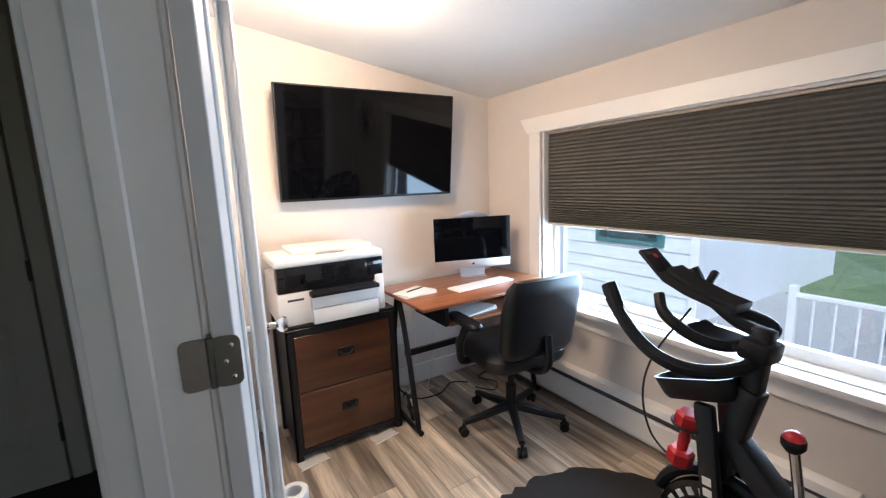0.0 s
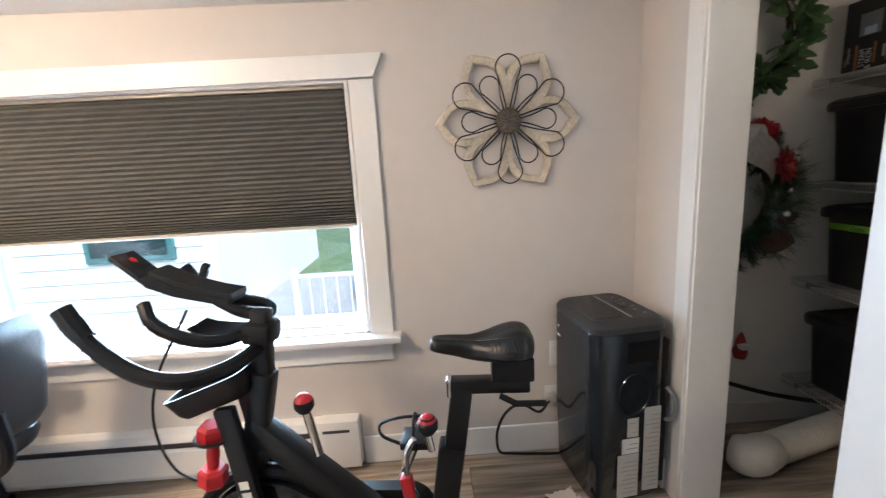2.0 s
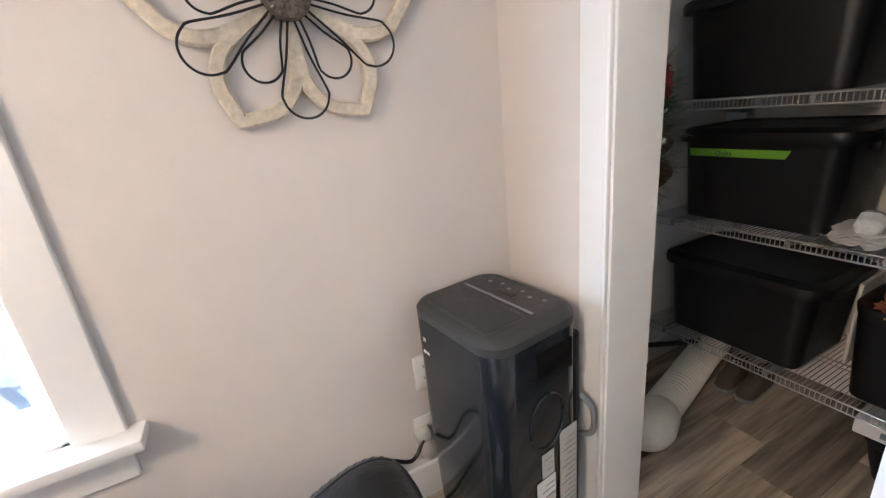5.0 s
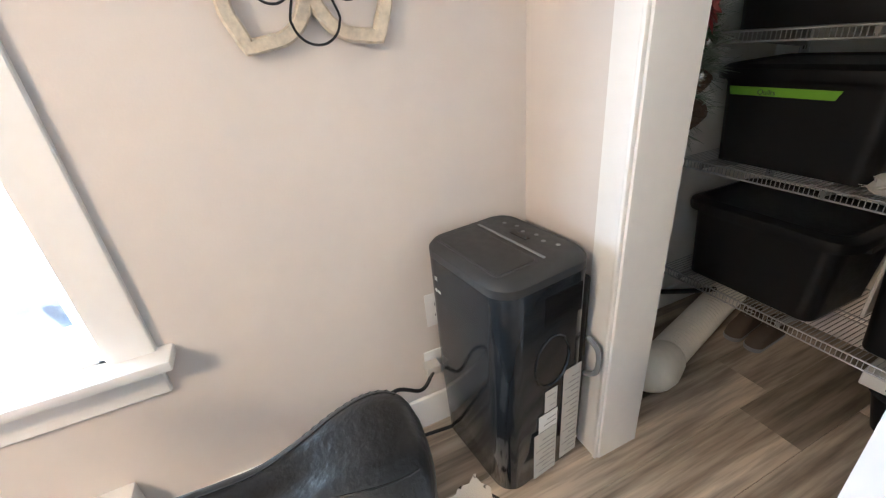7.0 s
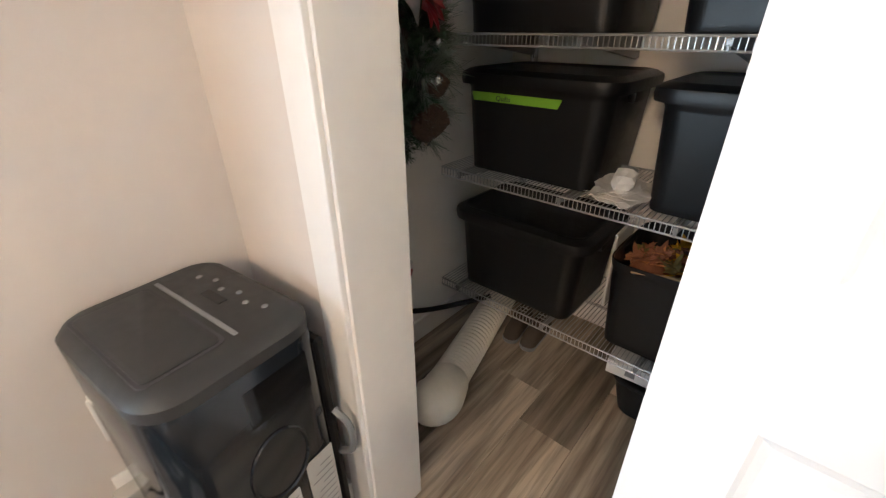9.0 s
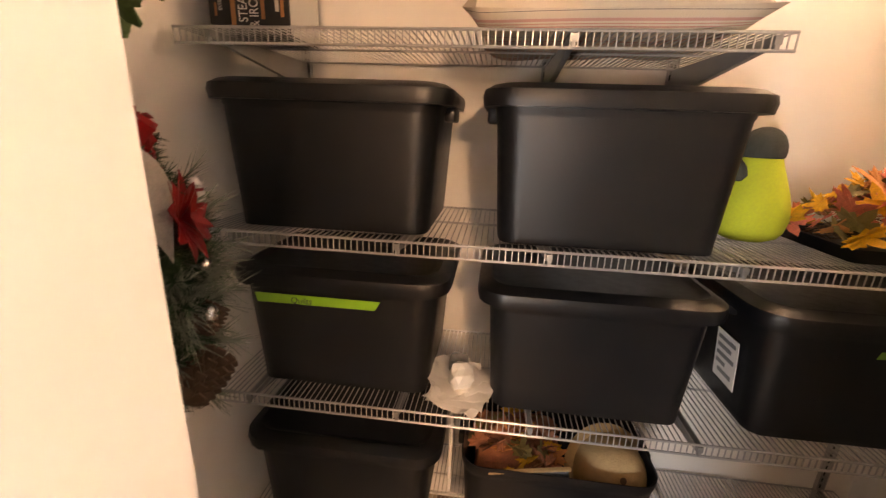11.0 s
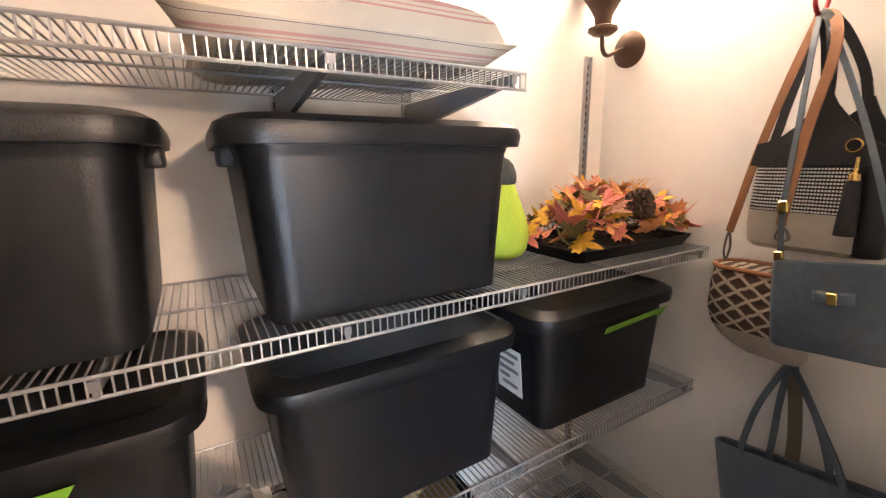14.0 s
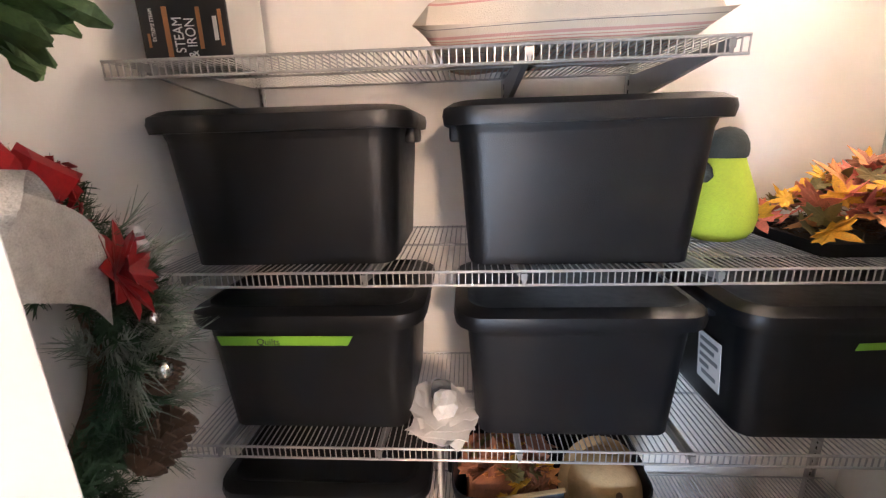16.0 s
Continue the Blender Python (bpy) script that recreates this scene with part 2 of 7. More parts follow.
M_PLUSHG = mat("dark_grey_plush", (0.055, 0.06, 0.05), 0.95, var=0.25, scale=40, bump=0.9, bscale=260)
M_HOSE = mat("cream_hose", (0.78, 0.75, 0.67), 0.55, var=0.05, scale=6)
M_TAN = mat("tan_leather", (0.30, 0.125, 0.045), 0.5, var=0.12, scale=12, bump=0.3, bscale=120)
M_TEAL = mat("slate_blue_leather", (0.092, 0.120, 0.150), 0.5, var=0.22, scale=9, bump=0.4, bscale=140)
M_BAGBLK = mat("black_soft_leather", (0.009, 0.009, 0.011), 0.55, var=0.12, scale=10, bump=0.3, bscale=140)
M_BAGBEIGE = mat("greige_leather", (0.42, 0.37, 0.31), 0.55, var=0.08, scale=9, bump=0.3, bscale=120)
M_OLIVE = mat("olive_cloth", (0.16, 0.14, 0.09), 0.9, var=0.15, scale=30, bump=0.4, bscale=200)
M_GOLD = mat("brass_gold", (0.75, 0.52, 0.18), 0.25, metal=1.0, var=0.06)
M_STRAW = mat("straw_hat", (0.46, 0.31, 0.155), 0.8, var=0.15, scale=60, bump=0.6, bscale=200)
M_STUD = mat("white_stud", (0.75, 0.74, 0.72), 0.4)
M_GLASS = glass_mat("window_glass", (0.97, 0.99, 1.0), 0.05)
M_LAMPGL = emit_mat("lit_dome_glass", (1.0, 0.70, 0.43), 57.0)
M_BULB = emit_mat("lit_bulb", (1.0, 0.78, 0.55), 9.6)
M_SIDING = mat("white_siding", (0.76, 0.77, 0.78), 0.6, var=0.04, scale=2)
M_GRASS = mat("lawn_grass", (0.12, 0.175, 0.07), 0.9, var=0.35, scale=3, bump=0.5, bscale=60)
M_CONC = mat("pale_concrete", (0.38, 0.38, 0.37), 0.9, var=0.1, scale=2, bump=0.3, bscale=60)
M_FOLIAGE = mat("tree_leaves", (0.045, 0.10, 0.022), 0.7, var=0.4, scale=8)
M_BARK = mat("bark", (0.10, 0.075, 0.055), 0.9, var=0.3, scale=14)
M_CARPT = mat("dark_car_paint", (0.03, 0.05, 0.055), 0.15, var=0.05, coat=0.5)
M_CARGL = mat("car_window", (0.02, 0.04, 0.045), 0.05, var=0.02)
FALL = [mat("autumn_leaf_" + n, c, 0.7, var=0.3, scale=30) for n, c in (("orange", (0.62, 0.26, 0.085)), ("gold", (0.68, 0.36, 0.02)), ("rust", (0.34, 0.135, 0.07)), ("pink", (0.62, 0.18, 0.13)), ("olive", (0.20, 0.16, 0.055)))]


# ---- mesh helpers ----
def add_box(bm, lo, hi, bev=0.0, seg=1, m=None):
    r = bmesh.ops.create_cube(bm, size=1.0)
    vs = r["verts"]
    s = [hi[i] - lo[i] for i in range(3)]
    c = [(hi[i] + lo[i]) / 2 for i in range(3)]
    for v in vs:
        v.co = Vector((v.co.x * s[0] + c[0], v.co.y * s[1] + c[1], v.co.z * s[2] + c[2]))
    if bev > 0:
        es = list({e for v in vs for e in v.link_edges})
        r2 = bmesh.ops.bevel(bm, geom=es, offset=bev, segments=seg, affect='EDGES', profile=0.5)
        vs = list({v for f in r2["faces"] for v in f.verts} | {v for v in vs if v.is_valid})
    if m is not None:
        bmesh.ops.transform(bm, matrix=m, verts=vs)
    return bm


def box(lo, hi, bev=0.0, seg=1, m=None):
    return add_box(bmesh.new(), lo, hi, bev, seg, m)


def add_tube(bm, pts, r, seg=8, closed=False, caps=True):
    """A round tube along points; r is one radius or one per point."""
    pts = [Vector(p) for p in pts]
    n = len(pts)
    rr = r if isinstance(r, (list, tuple)) else [r] * n
    rings = []
    up = None
    for i, p in enumerate(pts):
        a = pts[i - 1] if (i > 0 or closed) else p
        b = pts[(i + 1) % n] if (i < n - 1 or closed) else p
        d = (b - a).normalized()
        if up is None:
            up = Vector((0, 0, 1)) if abs(d.z) < 0.9 else Vector((1, 0, 0))
        x = d.cross(up).normalized()
        up = x.cross(d).normalized()
        rings.append([bm.verts.new(p + rr[i] * (math.cos(2 * math.pi * k / seg) * x + math.sin(2 * math.pi * k / seg) * up)) for k in range(seg)])
    for i in range(n if closed else n - 1):
        A, C = rings[i], rings[(i + 1) % n]
        for k in range(seg):
            bm.faces.new((A[k], A[(k + 1) % seg], C[(k + 1) % seg], C[k]))
    if caps and not closed:
        bm.faces.new(rings[0][::-1])
        bm.faces.new(rings[-1])
    return bm


def tube(pts, r, seg=8, closed=False):
    return add_tube(bmesh.new(), pts, r, seg, closed)


def add_lathe(bm, prof, seg=24, m=None):
    """Turn (radius, z) pairs about z."""
    rings = []
    for r, z in prof:
        if r < 1e-5:
            rings.append([bm.verts.new((0, 0, z))])
        else:
            rings.append([bm.verts.new((r * math.cos(2 * math.pi * k / seg), r * math.sin(2 * math.pi * k / seg), z)) for k in range(seg)])
    for A, C in zip(rings, rings[1:]):
        for k in range(seg):
            j = (k + 1) % seg
            if len(A) == 1 and len(C) > 1:
                bm.faces.new((A[0], C[k], C[j]))
            elif len(C) == 1 and len(A) > 1:
                bm.faces.new((A[k], A[j], C[0]))
            elif len(A) > 1:
                bm.faces.new((A[k], A[j], C[j], C[k]))
    if m is not None:
        bmesh.ops.transform(bm, matrix=m, verts=[v for R in rings for v in R])
    return bm


def lathe(prof, seg=24, m=None):
    return add_lathe(bmesh.new(), prof, seg, m)


def ring_pts(w, d, r, n=5):
    """A rectangle w by d with corners rounded by r."""
    out = []
    for cx, cy, a0 in ((w / 2 - r, d / 2 - r, 0), (-w / 2 + r, d / 2 - r, 90), (-w / 2 + r, -d / 2 + r, 180), (w / 2 - r, -d / 2 + r, 270)):
        for k in range(n):
            a = radians(a0 + 90 * k / (n - 1))
            out.append((cx + r * math.cos(a), cy + r * math.sin(a)))
    return out


def add_stack(bm, secs, n=5, caps=(True, True)):
    """Loft rounded rectangles: (z, width, depth, corner radius, x offset, y offset)."""
    rings = []
    for z, w, d, r, ox, oy in secs:
        rings.append([bm.verts.new((x + ox, y + oy, z)) for x, y in ring_pts(w, d, r, n)])
    for A, C in zip(rings, rings[1:]):
        k = len(A)
        for i in range(k):
            bm.faces.new((A[i], A[(i + 1) % k], C[(i + 1) % k], C[i]))
    if caps[0]:
        bm.faces.new(rings[0][::-1])
    if caps[1]:
        bm.faces.new(rings[-1])
    return bm


def stack(secs, n=5, caps=(True, True)):
    return add_stack(bmesh.new(), secs, n, caps)


def add_prism(bm, outline, h, m=None):
    """A flat outline in x, y pushed up by h."""
    lo = [bm.verts.new((x, y, 0)) for x, y in outline]
    hi = [bm.verts.new((x, y, h)) for x, y in outline]
    k = len(lo)
    bm.faces.new(lo[::-1])
    bm.faces.new(hi)
    for i in range(k):
        bm.faces.new((lo[i], lo[(i + 1) % k], hi[(i + 1) % k], hi[i]))
    if m is not None:
        bmesh.ops.transform(bm, matrix=m, verts=lo + hi)
    return bm


def prism(outline, h, m=None):
    return add_prism(bmesh.new(), outline, h, m)


def part(name, bm, material, parent=None, label="", smooth=True, kind=""):
    bmesh.ops.recalc_face_normals(bm, faces=bm.faces)
    me = bpy.data.meshes.new(name)
    bm.to_mesh(me)
    bm.free()
    me.materials.append(material)
    if smooth:
        me.shade_smooth()
        me.set_sharp_from_angle(angle=radians(35))
    ob = new(name, me)
    ob.parent = parent
    return tagged(ob, label=label, kind=kind)


def thing(name, label, category, m=None, group=""):
    ob = new(name)
    ob.empty_display_size = 0.1
    ob.matrix_basis = m if m is not None else Matrix()
    return tagged(ob, label=label, category=category, group=group)


def struct(name, bm, material, label="", category="", smooth=False):
    return tagged(part(name, bm, material, None, "", smooth), label=label, category=category, kind="structure")


def spline(pts, n=6):
    """Smooth points through the given ones."""
    P = [Vector(p) for p in pts]
    P = [2 * P[0] - P[1]] + P + [2 * P[-1] - P[-2]]
    out = []
    for i in range(1, len(P) - 2):
        for k in range(n):
            t = k / n
            out.append(0.5 * (2 * P[i] + (P[i + 1] - P[i - 1]) * t + (2 * P[i - 1] - 5 * P[i] + 4 * P[i + 1] - P[i + 2]) * t * t + (3 * P[i] - P[i - 1] - 3 * P[i + 1] + P[i + 2]) * t ** 3))
    return out + [P[-2]]


# ---- structure ----
XW, XE = 0.14, 2.00          # office west and east faces
YN, YS = 2.60, -0.655        # office north and south faces
XC, YB = 2.08, -1.86         # closet east and back faces
YC = -0.802                  # closet side of the partition


def ceil_z(x):
    return 1.90 + 0.165 * (2.0 - x)


struct("floor", box((-1.3, -2.0, -0.06), (2.2, 3.9, -0.006)), M_GAP, "dark joint bed under the floor planks", "floor")
bm = bmesh.new()
a = [bm.verts.new(p) for p in ((-0.02, -2.0, ceil_z(-0.02)), (2.2, -2.0, ceil_z(2.2)), (2.2, 2.75, ceil_z(2.2)), (-0.02, 2.75, ceil_z(-0.02)))]
b = [bm.verts.new(v.co + Vector((0, 0, 0.08))) for v in a]
bm.faces.new(a)
bm.faces.new(b[::-1])
for i in range(4):
    bm.faces.new((a[i], a[(i + 1) % 4], b[(i + 1) % 4], b[i]))
struct("ceiling", bm, M_CEIL, "sloped smooth white painted ceiling", "ceiling")
struct("ceiling_hall", box((-1.3, -2.0, 2.3), (-0.021, 3.9, 2.38)), M_CEIL, "flat white hallway ceiling", "ceiling")
struct("wall_north", box((0.0, YN, 0), (2.14, 2.72, 2.45)), M_WALL, "warm greige painted wall behind the television", "wall")

WY0, WY1, WZ0, WZ1 = 0.48, 2.07, 0.62, 1.63
bm = bmesh.new()
add_box(bm, (XE, YS, 0), (2.14, WY0, 2.0))
add_box(bm, (XE, WY1, 0), (2.14, YN, 2.0))
add_box(bm, (XE, WY0, 0), (2.14, WY1, WZ0))
add_box(bm, (XE, WY0, WZ1), (2.14, WY1, 2.0))
struct("wall_east", bm, M_WALL, "greige painted wall with a wide window opening", "wall")
bm = bmesh.new()
add_box(bm, (1.638, YC, 0), (2.14, YS, 2.05))
add_box(bm, (0.0, YC, 0), (0.32, YS, 2.45))
add_box(bm, (0.32, YC, 2.03), (1.638, YS, 2.45))
struct("wall_south", bm, M_WALL, "greige painted partition with a closet opening", "wall")
struct("wall_closet_east", box((XC, -2.0, 0), (2.2, YC, 2.0)), M_CLOSET, "cream painted closet side wall", "wall")
struct("wall_closet_back", box((0.0, -2.0, 0), (XC, YB, 2.45)), M_CLOSET, "cream painted closet back wall", "wall")
struct("wall_closet_west", box((0.0, YB, 0), (XW, YC, 2.45)), M_CLOSET, "cream painted closet end wall with a sconce", "wall")
DY0, DY1 = 0.10, 0.98        # hall doorway
bm = bmesh.new()
add_box(bm, (0.0, DY1 + 0.02, 0), (XW, YN, 2.45))
add_box(bm, (0.0, YS, 0), (XW, DY0 - 0.02, 2.45))
add_box(bm, (0.0, DY0 - 0.02, 2.05), (XW, DY1 + 0.02, 2.45))
struct("wall_west", bm, M_WALL, "greige painted wall with the hall doorway", "wall")
M_HALL = mat("hall_paint", (0.38, 0.34, 0.28), 0.8, var=0.03, scale=2, bump=0.1, bscale=150)
struct("wall_hall_end", box((-1.3, 2.72, 0), (0.0, 2.84, 2.3)), M_HALL, "taupe painted hallway end wall", "wall")
struct("wall_hall_west", box((-1.42, -2.0, 0), (-1.3, 2.84, 2.3)), M_HALL, "taupe painted hallway wall", "wall")
# unseen end wall; its doorway gap is added to let daylight into the hall
bm = bmesh.new()
add_box(bm, (-1.3, -2.12, 0), (-1.15, -2.0, 2.3))
add_box(bm, (-0.25, -2.12, 0), (0.0, -2.0, 2.3))
add_box(bm, (-1.15, -2.12, 2.05), (-0.25, -2.0, 2.3))
struct("wall_hall_south_light_gap", bm, M_HALL, "taupe painted hallway wall", "wall")

# window
win = tagged(new("window_1"), "wide white window with flared head casing", "window", kind="structure")
prof = [(0.343, 1.715), (0.343, 1.705), (0.378, 1.632), (2.180, 1.618), (2.234, 1.695), (2.234, 1.708)]
part("head_casing", prism([(y, z) for y, z in prof], 0.022, Matrix(((0, 0, 1, XE - 0.022), (1, 0, 0, 0), (0, 1, 0, 0), (0, 0, 0, 1)))), M_TRIM, win, smooth=False)
part("side_casing", box((XE - 0.018, 0.378, 0.60), (XE, WY0 - 0.006, 1.625), 0.003), M_TRIM, win)
part("side_casing", box((XE - 0.018, WY1 + 0.006, 0.60), (XE, 2.168, 1.625), 0.003), M_TRIM, win)
part("sill", box((1.925, 0.345, 0.585), (2.10, 2.205, 0.613), 0.006, 2), M_TRIM, win)
part("apron", box((XE - 0.018, 0.385, 0.49), (XE, 2.165, 0.585), 0.004), M_TRIM, win)
bm = bmesh.new()
add_box(bm, (XE, WY0 - 0.006, 0.60), (2.14, WY0 + 0.012, WZ1))
add_box(bm, (XE, WY1 - 0.012, 0.60), (2.14, WY1 + 0.006, WZ1))
add_box(bm, (XE, WY0 + 0.012, WZ1 - 0.012), (2.14, WY1 - 0.012, WZ1 + 0.006))
part("jamb_liner", bm, M_TRIM, win, smooth=False)
bm = bmesh.new()
for y0, y1, z0, z1 in ((WY0 + .012, WY1 - .012, .60, .665), (WY0 + .012, WY1 - .012, WZ1 - .06, WZ1 - .012), (WY0 + .012, WY0 + .06, .665, WZ1 - .06), (WY1 - .06, WY1 - .012, .665, WZ1 - .06)):
    add_box(bm, (2.09, y0, z0), (2.125, y1, z1), 0.004)
part("window_frame", bm, M_WHITEPL, win)
pane = part("pane", box((2.105, WY0 + .058, .66), (2.109, WY1 - .058, WZ1 - .055)), M_GLASS, win, "clear glass", smooth=False)
pane.visible_shadow = False

# cellular blind, half lowered
bl = thing("window_blind", "charcoal pleated cellular blind, half lowered", "blind", pose(2.045, 1.275, 1.078))
zs, z, k = [], 0.0, 0
while z < 0.517:
    zs.append(z)
    z += 0.0085 + 0.0125 * min(1, k / 14) ** 1.2
    k += 1
zs.append(0.524)
bm = bmesh.new()
for s, sx in ((0, -1), (1, 1)):
    prev = None
    for i, z in enumerate(zs):
        for xo, zz in ((-0.010 * sx * -1 * -1, z), (0.0, z + (zs[i + 1] - z) / 2 if i + 1 < len(zs) else z)):
            cur = [bm.verts.new((sx * (0.021 if xo == 0.0 else 0.008), y, zz)) for y in (-0.772, -0.25, 0.25, 0.772)]
            if prev:
                for j in range(3):
                    bm.faces.new((prev[j], prev[j + 1], cur[j + 1], cur[j]))
            prev = cur
part("pleated_fabric", bm, M_BLIND, bl, smooth=False)
part("bottom_rail", box((-0.019, -0.775, -0.016), (0.019, 0.775, 0.0), 0.004), M_BEIGE, bl)
part("head_rail", box((-0.022, -0.776, 0.524), (0.022, 0.776, 0.540), 0.004), M_BEIGE, bl)

# skirting
bm = bmesh.new()
add_box(bm, (XE - 0.014, YS, 0), (XE, 0.55, 0.13), 0.003)
struct("baseboard", bm, M_TRIM, "white painted baseboard", "baseboard", True)
struct("baseboard_north", box((XW + 0.014, YN - 0.014, 0), (XE - 0.014, YN, 0.13), 0.003), M_TRIM, "white painted baseboard", "baseboard", True)
struct("baseboard_west", box((XW, DY1 + 0.10, 0), (XW + 0.014, YN, 0.13), 0.003), M_TRIM, "white painted baseboard", "baseboard", True)
struct("baseboard_south", box((1.708, YS, 0), (XE - 0.014, YS + 0.014, 0.13), 0.003), M_TRIM, "white painted baseboard", "baseboard", True)
struct("baseboard_closet", box((XC - 0.014, YB, 0), (XC, YC, 0.10), 0.003), M_TRIM, "white painted closet baseboard", "baseboard", True)
struct("baseboard_closet_back", box((XW, YB, 0), (XC - 0.014, YB + 0.014, 0.10), 0.003), M_TRIM, "white painted closet baseboard", "baseboard", True)
struct("baseboard_hall", box((-0.30, 2.706, 0), (0.0, 2.72, 0.11), 0.003), M_TRIM, "white hallway baseboard", "baseboard", True)

# closet opening trim
bm = bmesh.new()
add_box(bm, (1.628, YS - 0.004, 0), (1.706, YS + 0.003, 1.97), 0.002)
add_box(bm, (1.622, YS - 0.010, 0), (1.634, YS + 0.007, 1.97), 0.003, 2)
add_box(bm, (1.628, YC - 0.012, 0), (1.70, YC, 1.97), 0.004)
add_box(bm, (1.617, YC - 0.010, 0), (1.640, YS - 0.004, 1.97), 0.003)
struct("trim_closet_jamb", bm, M_TRIM, "white painted closet door jamb and casing", "door frame", True)
bm = bmesh.new()
add_box(bm, (0.26, YS, 0), (0.333, YS + 0.018, 2.10), 0.004)
add_box(bm, (0.32, YC, 0), (0.34, YS, 2.03))
struct("trim_closet_far", bm, M_TRIM, "white painted closet door casing", "door frame", True)


def panel_leaf(name, w, h, panels, th, parent, material):
    """A moulded door leaf, x 0..w, z 0..h, face at y = th/2, with sunk fields that rise again in their middle."""
    bm = bmesh.new()
    for s in (1, -1):
        xs = sorted({0, w, *[p[0] for p in panels], *[p[2] for p in panels]})
        zz = sorted({0, h, *[p[1] for p in panels], *[p[3] for p in panels]})
        y = s * th / 2
        V = {}

        def vert(x, yy, z):
            key = (round(x, 5), round(yy, 5), round(z, 5))
            if key not in V:
                V[key] = bm.verts.new((x, yy, z))
            return V[key]
        for i in range(len(xs) - 1):
            for j in range(len(zz) - 1):
                x0, x1, z0, z1 = xs[i], xs[i + 1], zz[j], zz[j + 1]
                if any(abs(x0 - p[0]) < 1e-6 and abs(z0 - p[1]) < 1e-6 for p in panels):
                    loops = []
                    for inset, dep in ((0, 0), (0.006, 0.004), (0.016, 0.008), (0.030, 0.008), (0.052, 0.002)):
                        loops.append([vert(a, y - s * dep, c) for a, c in ((x0 + inset, z0 + inset), (x1 - inset, z0 + inset), (x1 - inset, z1 - inset), (x0 + inset, z1 - inset))])
                    for A, C in zip(loops, loops[1:]):
                        for q in range(4):
                            bm.faces.new((A[q], A[(q + 1) % 4], C[(q + 1) % 4], C[q]))
                    bm.faces.new(loops[-1])
                else:
                    bm.faces.new([vert(a, y, c) for a, c in ((x0, z0), (x1, z0), (x1, z1), (x0, z1))])
    rim = [(0, 0), (w, 0), (w, h), (0, h)]
    for q in range(4):
        (xa, za), (xb, zb) = rim[q], rim[(q + 1) % 4]
        bm.faces.new([bm.verts.new(p) for p in ((xa, th / 2, za), (xb, th / 2, zb), (xb, -th / 2, zb), (xa, -th / 2, za))])
    return part(name, bm, material, parent, smooth=False)


cd = thing("closet_door", "white moulded two-panel folding closet door, half open", "door", pose(0.747, -0.742, 0.012))
cleaf = panel_leaf("leaf", 0.405, 2.0, [(0.105, 0.20, 0.302, 0.79), (0.105, 0.962, 0.302, 1.88)], 0.034, cd, M_DOOR)
part("knob", lathe([(0, 0), (0.011, 0), (0.009, 0.015), (0.017, 0.026), (0.021, 0.036), (0.018, 0.046), (0, 0.05)], 20, pose(0.168, 0.017, 0.832, -90)), M_NICKEL, cleaf, "dark nickel knob")
panel_leaf("leaf", 0.395, 2.0, [(0.105, 0.20, 0.29, 0.79), (0.105, 0.962, 0.29, 1.88)], 0.034, cd, M_DOOR).location.x = -0.398

# hall doorway
bm = bmesh.new()
add_box(bm, (-0.004, DY1, 0), (XW + 0.004, DY1 + 0.02, 2.05))
add_box(bm, (0.035, DY1 - 0.011, 0), (0.075, DY1, 2.04), 0.004)
add_box(bm, (-0.018, DY1 + 0.006, 0), (-0.004, DY1 + 0.085, 2.12), 0.006, 2)
add_box(bm, (-0.024, DY1 + 0.06, 0), (-0.018, DY1 + 0.085, 2.12), 0.003)
add_box(bm, (XW + 0.004, DY1 + 0.006, 0), (XW + 0.018, DY1 + 0.085, 2.12), 0.004)
struct("trim_hall_jamb", bm, M_TRIM, "white painted hall door jamb with stop and casing", "door frame", True)
bm = bmesh.new()
add_box(bm, (-0.004, DY0 - 0.02, 0), (XW + 0.004, DY0, 2.05))
add_box(bm, (-0.018, DY0 - 0.085, 0), (-0.004, DY0 - 0.006, 2.12), 0.006, 2)
add_box(bm, (-0.004, DY0 - 0.02, 2.03), (XW + 0.004, DY1 + 0.02, 2.05))
struct("trim_hall_jamb_near", bm, M_TRIM, "white painted hall door jamb", "door frame", True)

gd = thing("glazed_door", "white glazed office door folded back against the wall", "door", pose(0.158, DY1 - 0.004, 0.012, 0, 0, 79.5))
bm = bmesh.new()
W_, H_, T_ = 0.80, 2.0, 0.035
for x0, x1, z0, z1 in ((0, 0.105, 0, H_), (W_ - 0.105, W_, 0, H_), (0.105, W_ - 0.105, 0, 0.22), (0.105, W_ - 0.105, H_ - 0.12, H_)):
    add_box(bm, (x0, -T_, z0), (x1, 0, z1), 0.002)
for y0, y1 in ((-T_ - 0.006, -T_ + 0.004), (-0.004, 0.006)):
    for x0, x1, z0, z1 in ((0.10, 0.122, 0.21, H_ - 0.11), (W_ - 0.122, W_ - 0.10, 0.21, H_ - 0.11), (0.122, W_ - 0.122, 0.21, 0.232), (0.122, W_ - 0.122, H_ - 0.132, H_ - 0.11)):
        add_box(bm, (x0, y0, z0), (x1, y1, z1), 0.003)
dleaf = part("leaf", bm, M_DOOR, gd)
pn = part("pane", box((0.105, -0.020, 0.22), (W_ - 0.105, -0.015, H_ - 0.12)), M_GLASS, gd, "clear glass", smooth=False)
pn.visible_shadow = False
